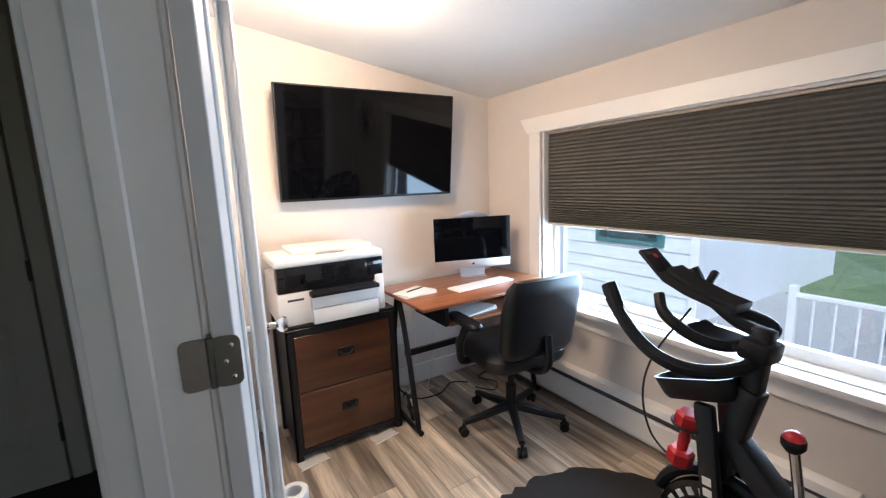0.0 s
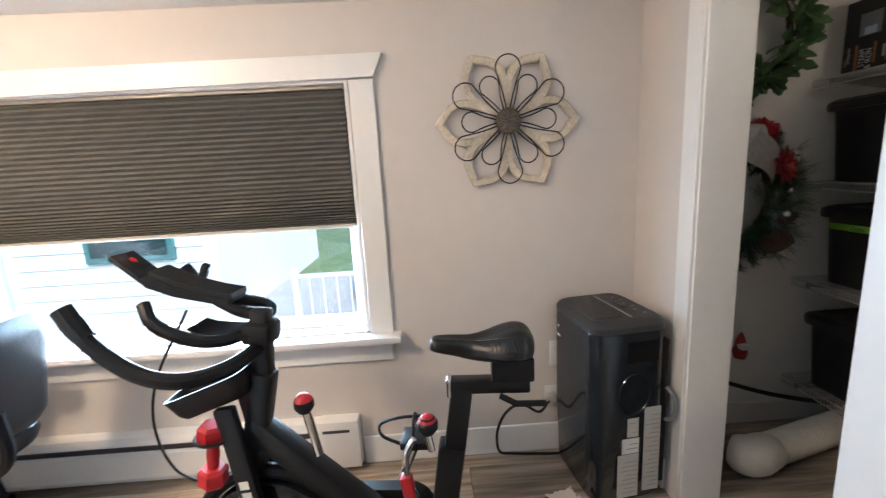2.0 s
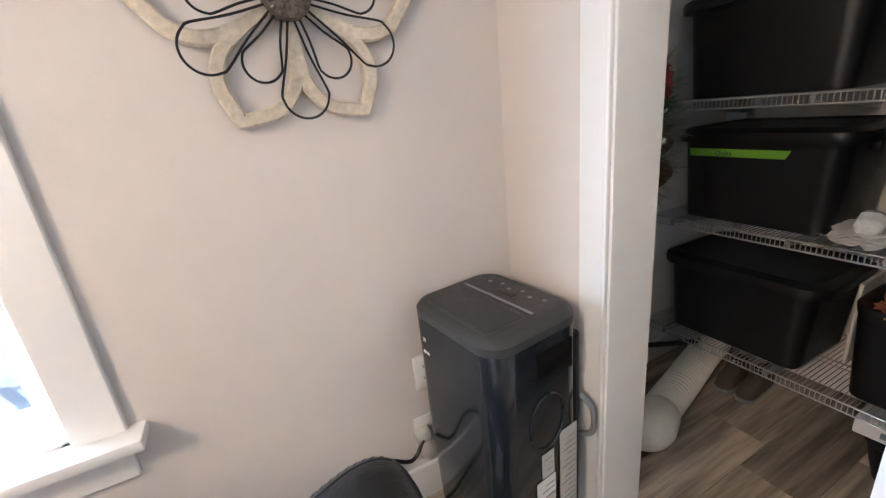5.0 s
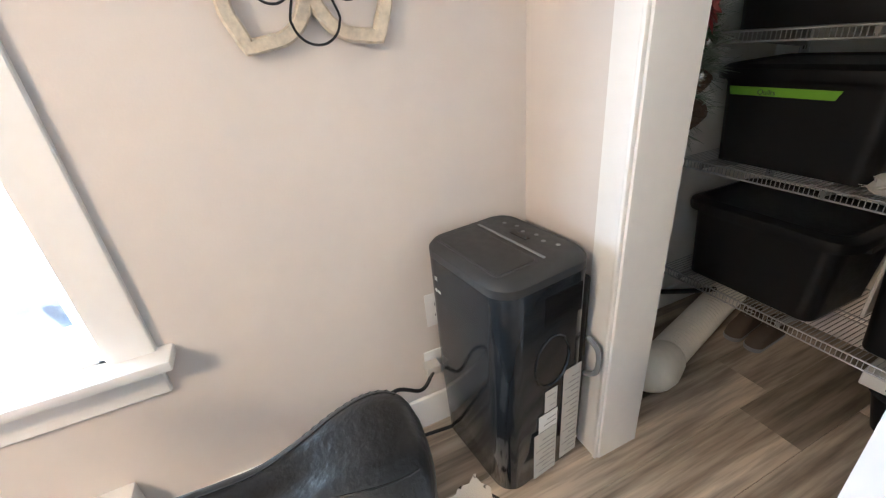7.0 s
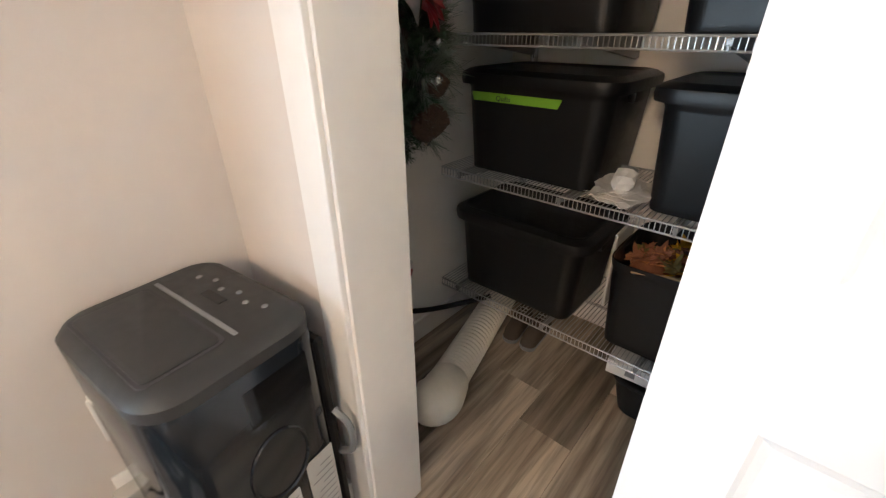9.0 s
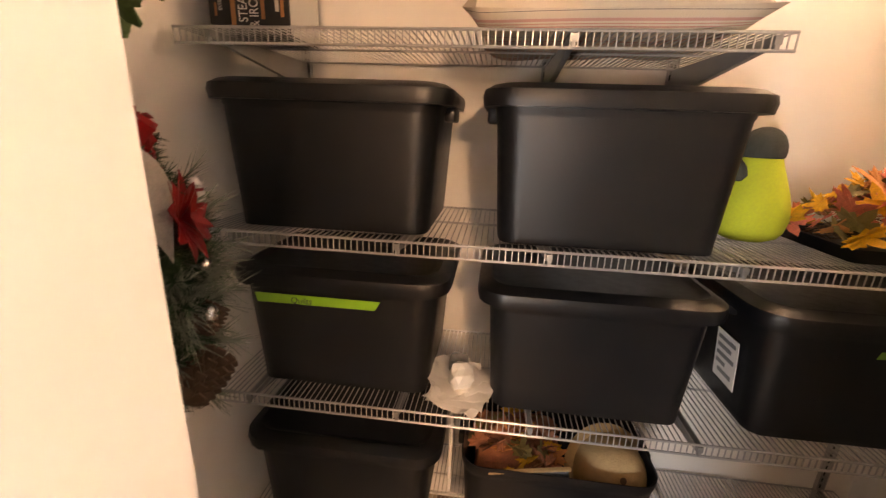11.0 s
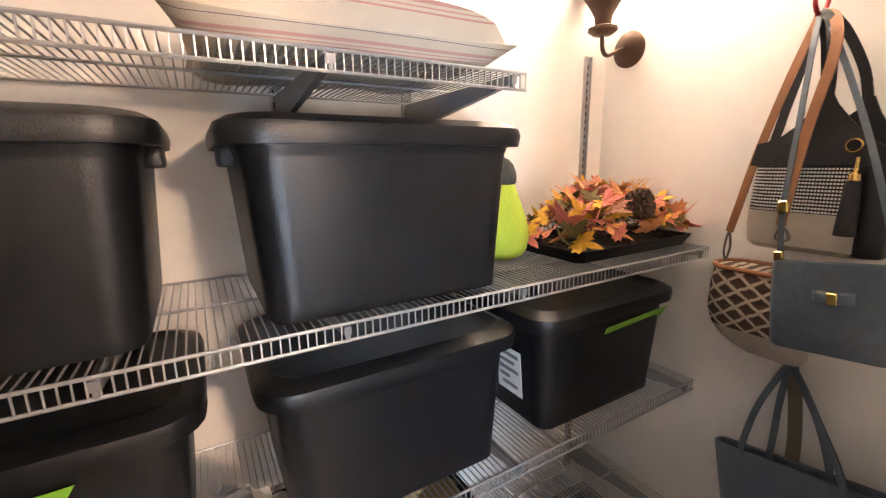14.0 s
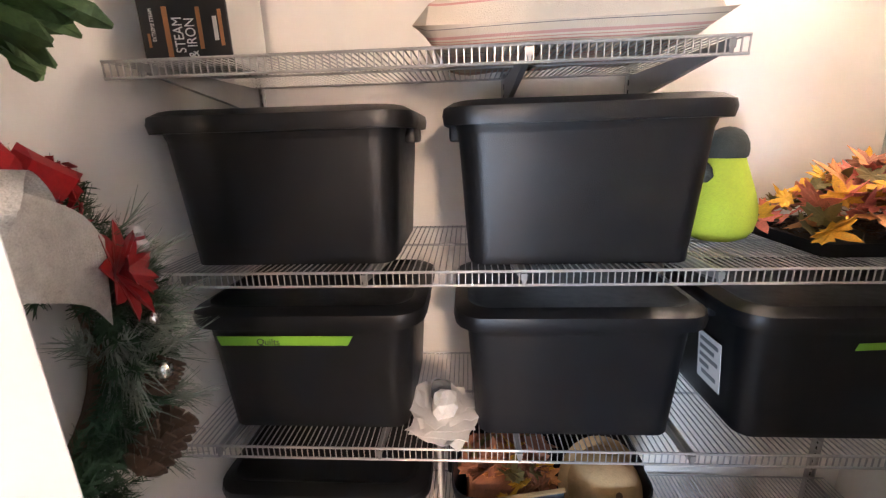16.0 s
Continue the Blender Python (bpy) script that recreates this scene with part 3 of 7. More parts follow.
for s in (1, -1):
    part("knob", lathe([(0, 0), (0.032, 0), (0.032, 0.006), (0.013, 0.012), (0.012, 0.034), (0.025, 0.045), (0.029, 0.058), (0.024, 0.07), (0, 0.074)], 24, pose(W_ - 0.06, 0 if s > 0 else -T_, 0.868, -90 * s)), M_CHROME, dleaf, "satin nickel knob")
for hz in (0.22, 1.050, 1.80):
    bm = bmesh.new()
    add_tube(bm, [(0, 0.004, hz - 0.044), (0, 0.004, hz + 0.044)], 0.0065, 10)
    add_lathe(bm, [(0, 0), (0.004, 0.002), (0.004, 0.006), (0, 0.008)], 8, pose(0, 0.004, hz + 0.044))
    o = [(x, z) for x, z in ring_pts(0.044, 0.089, 0.012, 5)]
    add_prism(bm, o, 0.003, Matrix(((0, 0, -1, 0.0005), (1, 0, 0, -0.020), (0, 1, 0, hz), (0, 0, 0, 1))))
    hg = part("hinge", bm, M_NICKEL, dleaf, "worn nickel butt hinge")
    for dz in (-0.028, 0.0, 0.028):
        part("screw", lathe([(0.004, 0), (0.004, 0.0008), (0, 0.0016)], 8, pose(-0.003, -0.018 - 0.010 * (dz != 0), hz + dz, 0, -90)), M_CHROME, hg)
    hj = part("hinge_plate", prism([(x, z) for x, z in ring_pts(0.044, 0.089, 0.012, 5)], 0.003, Matrix(((1, 0, 0, XW - 0.010), (0, 0, -1, DY1 + 0.0003), (0, 1, 0, hz + 0.012), (0, 0, 0, 1)))), M_NICKEL, None)
    hj.parent = gd
    hj.matrix_parent_inverse = gd.matrix_basis.inverted()

hd = thing("hall_door", "closed cream six-panel hallway door", "door", pose(-1.25, 2.70, 0.012))
panel_leaf("leaf", 0.765, 2.0, [(0.10, 0.2, 0.33, 0.80), (0.435, 0.2, 0.665, 0.80), (0.10, 0.98, 0.33, 1.5), (0.435, 0.98, 0.665, 1.5), (0.10, 1.62, 0.33, 1.88), (0.435, 1.62, 0.665, 1.88)], 0.034, hd, mat("cream_hall_door", (0.62, 0.56, 0.46), 0.5, var=0.02))
for hz in (0.25, 1.02, 1.8):
    part("hinge", tube([(0.768, -0.02, hz - 0.045), (0.768, -0.02, hz + 0.045)], 0.007, 8), M_NICKEL, hd)
struct("trim_hall_door", box((-0.478, 2.700, 0), (-0.405, 2.72, 2.1), 0.004), mat("cream_hall_trim", (0.62, 0.56, 0.46), 0.5, var=0.02), "cream hallway door casing", "door frame", True)

# ---- closet: wire shelving ----
def wire_shelf(name, x0, x1, z, depth, label):
    t = thing(name, label, "shelf", pose(x0, YB, z), "closet wire shelves")
    w = x1 - x0
    bm = bmesh.new()
    n = int(w / 0.0132)
    verts, faces = [], []
    r = 0.0011

    def bar(p, q, rad):
        p, q = Vector(p), Vector(q)
        d = (q - p).normalized()
        u = d.cross(Vector((1, 0, 0))).normalized() if abs(d.x) < 0.9 else Vector((0, 1, 0))
        v = d.cross(u)
        k = len(verts)
        for c in (p, q):
            for i, j in ((-1, -1), (1, -1), (1, 1), (-1, 1)):
                verts.append(c + rad * (i * u + j * v))
        for i in range(4):
            faces.append((k + i, k + (i + 1) % 4, k + 4 + (i + 1) % 4, k + 4 + i))
        faces.append((k + 3, k + 2, k + 1, k))
        faces.append((k + 4, k + 5, k + 6, k + 7))
    for i in range(n + 1):
        x = w * i / n
        bar((x, 0.012, 0), (x, depth, 0), r)
        bar((x, depth, 0.001), (x, depth, -0.030), r)
    me = bpy.data.meshes.new("wire_mesh")
    me.from_pydata([tuple(v) for v in verts], [], faces)
    me.materials.append(M_WIRE)
    ob = new("wire_mesh", me)
    ob.parent = t
    tagged(ob, label="close-set coated steel wires", kind="stuff")
    for y, dz in ((0.012, -0.003), (depth * 0.5, -0.003), (depth + 0.001, -0.001), (depth + 0.001, -0.030)):
        part("rod", tube([(0, y, dz), (w, y, dz)], 0.003, 6), M_WIRE, t)
    return t


def bracket(t, x, depth):
    o = [(0.0, -0.006), (depth - 0.01, -0.006), (depth - 0.01, -0.020), (0.03, -0.075), (0.0, -0.075)]
    b = part("bracket", prism(o, 0.012, Matrix(((0, 0, 1, x - 0.006), (1, 0, 0, 0.014), (0, 1, 0, 0), (0, 0, 0, 1)))), M_BRACKET, t, smooth=False)
    part("front_clip", box((x - 0.004, depth - 0.006, -0.030), (x + 0.004, depth + 0.004, -0.016), 0.0015), M_BRACKET, t)


DEP = 0.45
S1, S2, S3, S4 = 1.548, 1.138, 0.715, 0.245
for nm, x0, x1, z, ups in (("wire_shelf", 0.915, 2.055, S1, (1.98, 1.28, 0.905 + 0.04)), ("wire_shelf", 0.20, 2.06, S2, (1.98, 1.60, 1.28, 0.905, 0.24)), ("wire_shelf", 0.20, 2.06, S3, (1.98, 1.60, 1.28, 0.905, 0.24)), ("wire_shelf", 0.20, 2.06, S4, (1.98, 1.60, 1.28, 0.905, 0.24))):
    t = wire_shelf(nm, x0, x1, z, DEP, "grey coated wire closet shelf on steel brackets")
    for u in ups:
        bracket(t, u - x0, DEP)
for ux, ztop in ((1.98, 1.60), (1.28, 1.95), (0.945, 1.58), (0.24, 1.74)):
    us = thing("shelf_upright", "slotted grey steel shelf upright screwed to the wall", "upright", pose(ux, YB, 0.12))
    bm = bmesh.new()
    h = ztop - 0.12
    add_box(bm, (-0.013, 0, 0), (0.013, 0.003, h))
    add_box(bm, (-0.013, 0.003, 0), (-0.010, 0.014, h))
    add_box(bm, (0.010, 0.003, 0), (0.013, 0.014, h))
    part("channel", bm, M_WIRE, us, smooth=False)
    bm = bmesh.new()
    zz = 0.02
    while zz < h - 0.02:
        add_box(bm, (-0.007, 0.003, zz), (-0.003, 0.0042, zz + 0.014))
        add_box(bm, (0.003, 0.003, zz), (0.007, 0.0042, zz + 0.014))
        zz += 0.026
    tagged(part("slots", bm, M_INK, us, smooth=False), kind="stuff")

# ---- closet: storage totes ----
TL, TD, TH = 0.50, 0.385, 0.30   # tub at its rim


def tote_tub(parent, h=TH):
    bm = bmesh.new()
    s = []
    for z, k, r in ((0.0, 0.885, 0.035), (0.006, 0.90, 0.045), (0.02, 0.907, 0.05), (h * 0.86, 0.972, 0.055), (h * 0.88, 0.974, 0.055), (h * 0.90, 0.985, 0.056), (h * 0.93, 0.992, 0.057), (h * 0.97, 1.0, 0.058), (h, 1.0, 0.058), (h, 0.985, 0.055), (h * 0.9, 0.955, 0.05), (0.02, 0.885, 0.045), (0.012, 0.86, 0.04)):
        s.append((z, TL * k, TD * (k if z else k), r, 0, 0))
    add_stack(bm, s, 6)
    body = part("tub", bm, M_TOTE, parent)
    for sx in (-1, 1):
        bmh = bmesh.new()
        add_box(bmh, (sx * TL * 0.505 - 0.014, -0.06, h * 0.82), (sx * TL * 0.505 + 0.012, 0.06, h * 0.95), 0.006, 2)
        part("handle", bmh, M_TOTE, parent)
    return body


def tote_lid(parent, h=TH):
    L, D = TL * 1.085, TD * 1.075
    s = [(h - 0.022, L, D, 0.07, 0, 0), (h - 0.004, L + 0.006, D + 0.006, 0.072, 0, 0), (h + 0.010, L, D, 0.07, 0, 0), (h + 0.020, L - 0.035, D - 0.035, 0.06, 0, 0), (h + 0.023, L - 0.06, D - 0.06, 0.055, 0, 0), (h + 0.016, L - 0.085, D - 0.085, 0.05, 0, 0), (h + 0.014, L - 0.10, D - 0.10, 0.045, 0, 0)]
    lid = part("lid", stack(s, 6), M_TOTE, parent)
    return lid


def tape_strip(parent, x0, x1, z0, z1, y, slant, ink):
    bm = bmesh.new()
    n = 8
    rows = []
    for i in range(n + 1):
        f = i / n
        x = x0 + (x1 - x0) * f
        jag = 0.004 * (-1) ** i
        rows.append([bm.verts.new((x + (0.006 if i == n else 0), y + 0.0025, z0 + slant * f)), bm.verts.new((x - (0.010 if i == n else 0), y + 0.0025 + 0.010 * (z1 - z0) / 0.03, z1 + slant * f))])
    for A, C in zip(rows, rows[1:]):
        bm.faces.new((A[0], C[0], C[1], A[1]))
    r = bmesh.ops.extrude_face_region(bm, geom=list(bm.faces))
    bmesh.ops.translate(bm, vec=(0, 0.0012, 0), verts=[v for v in r["geom"] if isinstance(v, bmesh.types.BMVert)])
    return part("tape_label", bm, M_TAPE, parent, "lime green masking tape strip", smooth=False)


def tote(x, z, y=-1.632, lid=True, label="black plastic storage tote with a snap-on lid", rz=0.0):
    t = thing("storage_tote", label, "tote", pose(x, y, z, 0, 0, rz), "closet storage totes")
    tote_tub(t)
    if lid:
        tote_lid(t)
    return t


def wave_text(parent, s, x, y, z, size, material, rx=90, rz=180, name="writing"):
    c = bpy.data.curves.new(name, 'FONT')
    c.body, c.size, c.extrude, c.align_x = s, size, 0.0004, 'CENTER'
    ob = new(name, c)
    dg = bpy.context.evaluated_depsgraph_get()
    me = bpy.data.meshes.new_from_object(ob.evaluated_get(dg))
    bpy.data.objects.remove(ob)
    me.materials.append(material)
    o2 = new(name, me)
    o2.parent = parent
    o2.matrix_basis = pose(x, y, z, rx, 0, rz)
    return o2


tote(1.770, S2 + 0.002)
tote(1.163, S2 + 0.002, y=-1.615)
t3 = tote(1.762, S3 + 0.002, y=-1.648, label="black storage tote with a lime green tape label and lid")
tote(1.150, S3 + 0.002)
t5 = tote(0.560, S3 + 0.002, label="black storage tote with a lime tape strip and side label")
tote(1.765, S4 + 0.002)
tote(1.190, S4 + 0.002, lid=False, label="open black storage tote full of autumn garlands")
YF = TD * 0.5 * 0.965
tp = tape_strip(t3, 0.203, -0.102, 0.228, 0.256, YF - 0.004, 0.0, "")
wave_text(tp, "Quilts", 0.085, YF + 0.0075, 0.234, 0.022, M_INK, 85)
tp = tape_strip(t5, 0.03, -0.225, 0.214, 0.246, YF - 0.008, 0.012, "")
sl = part("side_label", box((TL * 0.455, 0.01, 0.085), (TL * 0.459, 0.105, 0.215), 0.0, 1, pose(0, 0, 0, 0, 5)), M_PAPER, t5, "white printed paper label", smooth=False)
for i, (y0, y1) in enumerate(((0.02, 0.095), (0.02, 0.080), (0.02, 0.095), (0.02, 0.060), (0.03, 0.090))):
    part("print_bar", box((TL * 0.459, y0, 0.192 - i * 0.022), (TL * 0.459 + 0.0012, y1, 0.202 - i * 0.022), 0.0, 1, pose(0, 0, 0, 0, 5)), M_GREYPL, sl, smooth=False)

# ---- office: lamp, television, heater, outlets ----
lamp = thing("ceiling_lamp", "lit flush frosted glass dome ceiling lamp", "lamp", pose(0.69, 1.77, ceil_z(0.69) - 0.002, 0, 9.37))
part("base", lathe([(0, 0), (0.178, 0), (0.180, -0.028), (0.172, -0.034), (0, -0.034)], 40), M_WHITEPL, lamp)
part("dome", lathe([(0.160, -0.034), (0.167, -0.052), (0.162, -0.085), (0.138, -0.114), (0.090, -0.133), (0.04, -0.140), (0, -0.141)], 40), M_LAMPGL, lamp, "glowing frosted glass dome")

tv = thing("television", "large black flat television hung on a wall mount", "television", pose(1.097, 2.525, 1.573, 7.0, 0, -1.0))
TWD, THT = 1.055, 0.603
part("housing", box((-TWD / 2, -0.028, -THT / 2), (TWD / 2, 0.005, THT / 2), 0.004, 2), M_BLACKPL, tv)
part("rear_bulge", box((-0.33, 0.005, -0.22), (0.33, 0.022, 0.12), 0.01, 2), M_BLACKPL, tv)
part("screen", box((-TWD / 2 + 0.008, -0.0305, -THT / 2 + 0.014), (TWD / 2 - 0.008, -0.0285, THT / 2 - 0.008)), M_SCREEN, tv, "dark glossy screen", smooth=False)
part("wall_mount", box((-0.15, 0.022, -0.12), (0.15, 0.038, 0.12), 0.003), M_BLACKMT, tv)

ht = thing("baseboard_heater", "white electric baseboard heater with a dark outlet slot", "heater", pose(XE, 0.56, 0.03))
o = [(0, 0), (-0.055, 0), (-0.062, 0.02), (-0.062, 0.13), (-0.05, 0.15), (-0.05, 0.165), (-0.062, 0.172), (-0.05, 0.205), (0, 0.21)]
Ly = 1.86
part("cover", prism(o, Ly, Matrix(((1, 0, 0, 0), (0, 0, 1, 0), (0, 1, 0, 0), (0, 0, 0, 1)))), M_TRIM, ht, smooth=False)
part("outlet_slot", box((-0.063, 0.17, 0.148), (-0.049, Ly - 0.01, 0.168)), M_INK, ht, "dark warm air slot", smooth=False)
part("end_cap", box((-0.066, -0.004, -0.005), (-0.001, 0.165, 0.216), 0.005, 2), M_TRIM, ht)
part("vent_slot", box((-0.0675, 0.035, 0.165), (-0.064, 0.15, 0.178)), M_INK, ht, smooth=False)


def outlet(x, y, z, rz, label="white duplex wall outlet"):
    t = thing("wall_outlet", label, "outlet", pose(x, y, z, 0, 0, rz))
    part("plate", box((-0.036, -0.006, -0.058), (0.036, 0, 0.058), 0.003, 2), M_WHITEPL, t)
    for s in (-1, 1):
        sk = part("socket", prism(ring_pts(0.033, 0.028, 0.01, 5), 0.0015, Matrix(((1, 0, 0, 0), (0, 0, -1, -0.006), (0, 1, 0, s * 0.02), (0, 0, 0, 1)))), M_WHITEPL, t)
        for dx in (-0.006, 0.006):
            part("slot", box((dx - 0.001, -0.0082, s * 0.02 - 0.004), (dx + 0.001, -0.0070, s * 0.02 + 0.006)), M_INK, sk, smooth=False)
    return t


outlet(XE, -0.325, 0.462, -90)
outlet(0.40, YN, 0.40, 0)
outlet(1.25, YN, 0.36, 0)
ol = thing("plug_outlet", "white outlet behind a plugged-in cord", "outlet", pose(XE, -0.30, 0.26, 0, 0, -90))
part("plate", box((-0.036, -0.006, -0.05), (0.036, 0, 0.05), 0.003, 2), M_WHITEPL, ol)

# ---- office: filing cabinet and printer ----
fc = thing("filing_cabinet", "two-drawer dark walnut filing cabinet with black metal corners", "cabinet", pose(0.462, 2.19, 0.0))
CW, CD, CH = 0.57, 0.38, 0.695
part("body", box((0.012, 0.012, 0.03), (CW - 0.012, CD - 0.005, CH - 0.012), 0.003), M_BLACKPL, fc)
part("top", box((0.0, 0.0, CH - 0.016), (CW, CD, CH), 0.003), M_BLACKMT, fc)
bm = bmesh.new()
for x0 in (0, CW - 0.034):
    add_box(bm, (x0, -0.006, 0.0), (x0 + 0.034, 0.012, CH - 0.016), 0.002)
for x0 in (0, CW - 0.012):
    for y0 in (-0.006, CD - 0.034):
        add_box(bm, (x0, y0, 0), (x0 + 0.012, y0 + 0.034, CH - 0.016), 0.002)
add_box(bm, (0.034, -0.004, CH - 0.05), (CW - 0.034, 0.012, CH - 0.016), 0.002)
add_box(bm, (0.034, -0.004, 0.03), (CW - 0.034, 0.012, 0.058), 0.002)
part("metal_frame", bm, M_BLACKMT, fc)
for i, (z0, z1) in enumerate(((0.062, 0.350), (0.356, 0.642))):
    dr = part("drawer_front", box((0.037, -0.003, z0), (CW - 0.037, 0.013, z1), 0.003), M_CABWOOD, fc)
    zc = (z0 + z1) / 2 + 0.02
    bm = bmesh.new()
    add_box(bm, (CW / 2 - 0.042, -0.0055, zc - 0.022), (CW / 2 + 0.042, -0.003, zc + 0.022), 0.002)
    part("pull_plate", bm, M_BLACKMT, dr)
    part("pull", tube(spline([(CW / 2 - 0.03, -0.006, zc + 0.008), (CW / 2 - 0.026, -0.017, zc - 0.006), (CW / 2, -0.02, zc - 0.012), (CW / 2 + 0.026, -0.017, zc - 0.006), (CW / 2 + 0.03, -0.006, zc + 0.008)], 4), 0.0045, 8), M_BLACKMT, dr, "black campaign pull")
for x in (0.017, CW - 0.017):
    for z in (0.03, 0.2, 0.37, 0.54, 0.66):
        part("rivet", lathe([(0.0055, 0), (0.004, 0.0025), (0, 0.0035)], 8, pose(x, -0.006, z, 90)), M_BLACKMT, fc)
for x in (0.02, CW - 0.02):
    for y in (0.01, CD - 0.03):
        part("foot", lathe([(0.0, 0), (0.014, 0), (0.014, 0.03), (0, 0.03)], 12, pose(x, y + 0.01, 0)), M_BLACKPL, fc)

pr = thing("printer", "white and black wide-format office printer", "printer", pose(0.445, 2.185, CH))
PWD, PDP, PHT = 0.535, 0.36, 0.325
part("base", box((0.004, 0.045, 0.0), (PWD - 0.004, PDP, 0.235), 0.012, 2), M_WHITEPL, pr)
part("front_left", box((0.0, 0.0, 0.004), (0.165, 0.06, 0.165), 0.012, 2), M_WHITEPL, pr)
part("paper_tray", box((0.150, -0.035, 0.004), (PWD - 0.055, 0.05, 0.078), 0.003, 2), M_WHITEPL, pr)
part("paper_tray", box((0.150, -0.035, 0.081), (PWD - 0.055, 0.05, 0.135), 0.003, 2), M_WHITEPL, pr)
part("front_right", box((PWD - 0.058, 0.0, 0.004), (PWD, 0.06, 0.20), 0.012, 2), M_WHITEPL, pr)
part("front_fascia", box((0.006, 0.003, 0.165), (PWD - 0.004, 0.07, 0.285), 0.006, 2, None), M_GLOSSBLK, pr, "gloss black fascia")
part("output_slot", box((0.17, 0.005, 0.135), (PWD - 0.06, 0.075, 0.19), 0.004), M_BLACKPL, pr)
part("output_tray", box((0.145, -0.055, 0.139), (PWD - 0.05, 0.03, 0.160), 0.004, 2), M_BLACKPL, pr)
part("touch_screen", box((0.045, -0.002, 0.20), (0.135, 0.004, 0.25), 0.002), M_SCREEN, pr, "small dark touch screen")
part("card_slot", box((0.045, -0.0015, 0.125), (0.12, 0.002, 0.135)), M_INK, pr, smooth=False)
part("scanner_lid", box((0.0, 0.0, 0.285), (PWD, PDP, PHT), 0.012, 3), M_WHITEPL, pr)
part("document_feeder", box((0.10, 0.10, PHT - 0.004), (PWD - 0.02, PDP - 0.01, PHT + 0.028), 0.012, 3), M_WHITEPL, pr)
part("feeder_recess", prism([(0.2, 0.05), (0.34, 0.05), (0.37, 0.085), (0.22, 0.095)], 0.002, pose(0, 0, PHT - 0.0005)), M_GREYPL, pr, smooth=False)

# ---- office: desk and what is on it ----
dk = thing("desk", "cherry laminate computer desk on black metal legs", "desk", pose(1.05, 1.90, 0.0))
DW, DD, DZ = 0.90, 0.56, 0.745
part("desktop", box((0, 0, DZ - 0.018), (DW, DD, DZ), 0.004, 2), M_DESK, dk)
part("keyboard_tray", box((0.16, 0.015, DZ - 0.125), (DW - 0.16, 0.33, DZ - 0.109), 0.003), M_DESK, dk, "sliding keyboard shelf")
for x in (0.15, DW - 0.15):
    part("tray_rail", box((x - 0.012, 0.03, DZ - 0.125), (x + 0.012, 0.36, DZ - 0.018), 0.002), M_BLACKMT, dk)
for x in (0.025, DW - 0.025):
    lg = tube(spline([(x, 0.33, DZ - 0.018), (x, 0.25, 0.45), (x, 0.165, 0.03)], 5), 0.015, 10)
    part("leg", lg, M_BLACKMT, dk)
    part("foot", tube([(x, 0.13, 0.016), (x, 0.53, 0.016)], 0.015, 10), M_BLACKMT, dk)
    part("rear_leg", tube([(x, 0.50, 0.03), (x, 0.44, 0.40), (x, 0.36, DZ - 0.03)], 0.013, 10), M_BLACKMT, dk)
part("crossbar", box((0.03, 0.285, 0.395), (DW - 0.03, 0.305, 0.43), 0.002), M_BLACKMT, dk)
part("front_frame", tube([(0.025, 0.10, DZ - 0.028), (DW - 0.025, 0.10, DZ - 0.028)], 0.009, 8), M_BLACKMT, dk)

mc = thing("desktop_computer", "slim silver all-in-one desktop computer with a dark screen", "computer", pose(1.655, 2.34, DZ, 0, 0, -18) @ Matrix.Diagonal((0.95, 0.95, 0.95, 1)))
part("stand", prism([(0, 0), (0.085, 0), (0.088, 0.004), (0.05, 0.006), (0.046, 0.15), (0.040, 0.15), (0.038, 0.008), (0, 0.004)], 0.17, Matrix(((0, 0, 1, -0.085), (1, 0, 0, -0.04), (0, 1, 0, 0), (0, 0, 0, 1)))), M_ALU, mc)
part("display_case", box((-0.264, -0.024, 0.062), (0.264, -0.006, 0.40), 0.005, 2), M_ALU, mc)
part("rear_dome", lathe([(0.20, 0), (0.16, 0.016), (0.08, 0.03), (0, 0.034)], 24, pose(0, -0.008, 0.24, -90)), M_ALU, mc)
part("screen", box((-0.263, -0.0258, 0.118), (0.263, -0.0245, 0.399)), M_SCREEN, mc, "dark glass screen", smooth=False)
part("chin_mark", lathe([(0.008, 0), (0, 0.0006)], 16, pose(0, -0.0245, 0.09, 90)), M_INK, mc, smooth=False)

kb = thing("keyboard", "slim white keyboard with aluminium base", "keyboard", pose(1.56, 2.12, DZ, 0, 0, 5))
part("case", box((-0.21, -0.055, 0), (0.21, 0.055, 0.008), 0.003, 2), M_WHITEPL, kb)
for r in range(5):
    for c in range(18):
        part("key", box((-0.203 + c * 0.0226, -0.050 + r * 0.020, 0.008), (-0.203 + c * 0.0226 + 0.0195, -0.050 + r * 0.020 + 0.017, 0.011), 0.001), M_WHITEPL, kb, smooth=False)

np_ = thing("notepad", "stack of loose white notepaper with a pen", "paper", pose(1.16, 2.20, DZ, 0, 0, 12))
for i in range(4):
    part("sheet", box((-0.10, -0.075, i * 0.003), (0.10, 0.075, i * 0.003 + 0.0025), 0, 1, pose(0, 0, 0, 0, 0, i * 5 - 6)), M_PAPER, np_, smooth=False)
pen = thing("pen", "dark ballpoint pen on the notepaper", "pen", pose(1.17, 2.22, DZ + 0.0155, 0, 0, 20))
part("barrel", tube([(-0.06, 0, 0), (0.06, 0, 0), (0.068, 0, 0)], [0.004, 0.004, 0.001], 8), M_INK, pen)
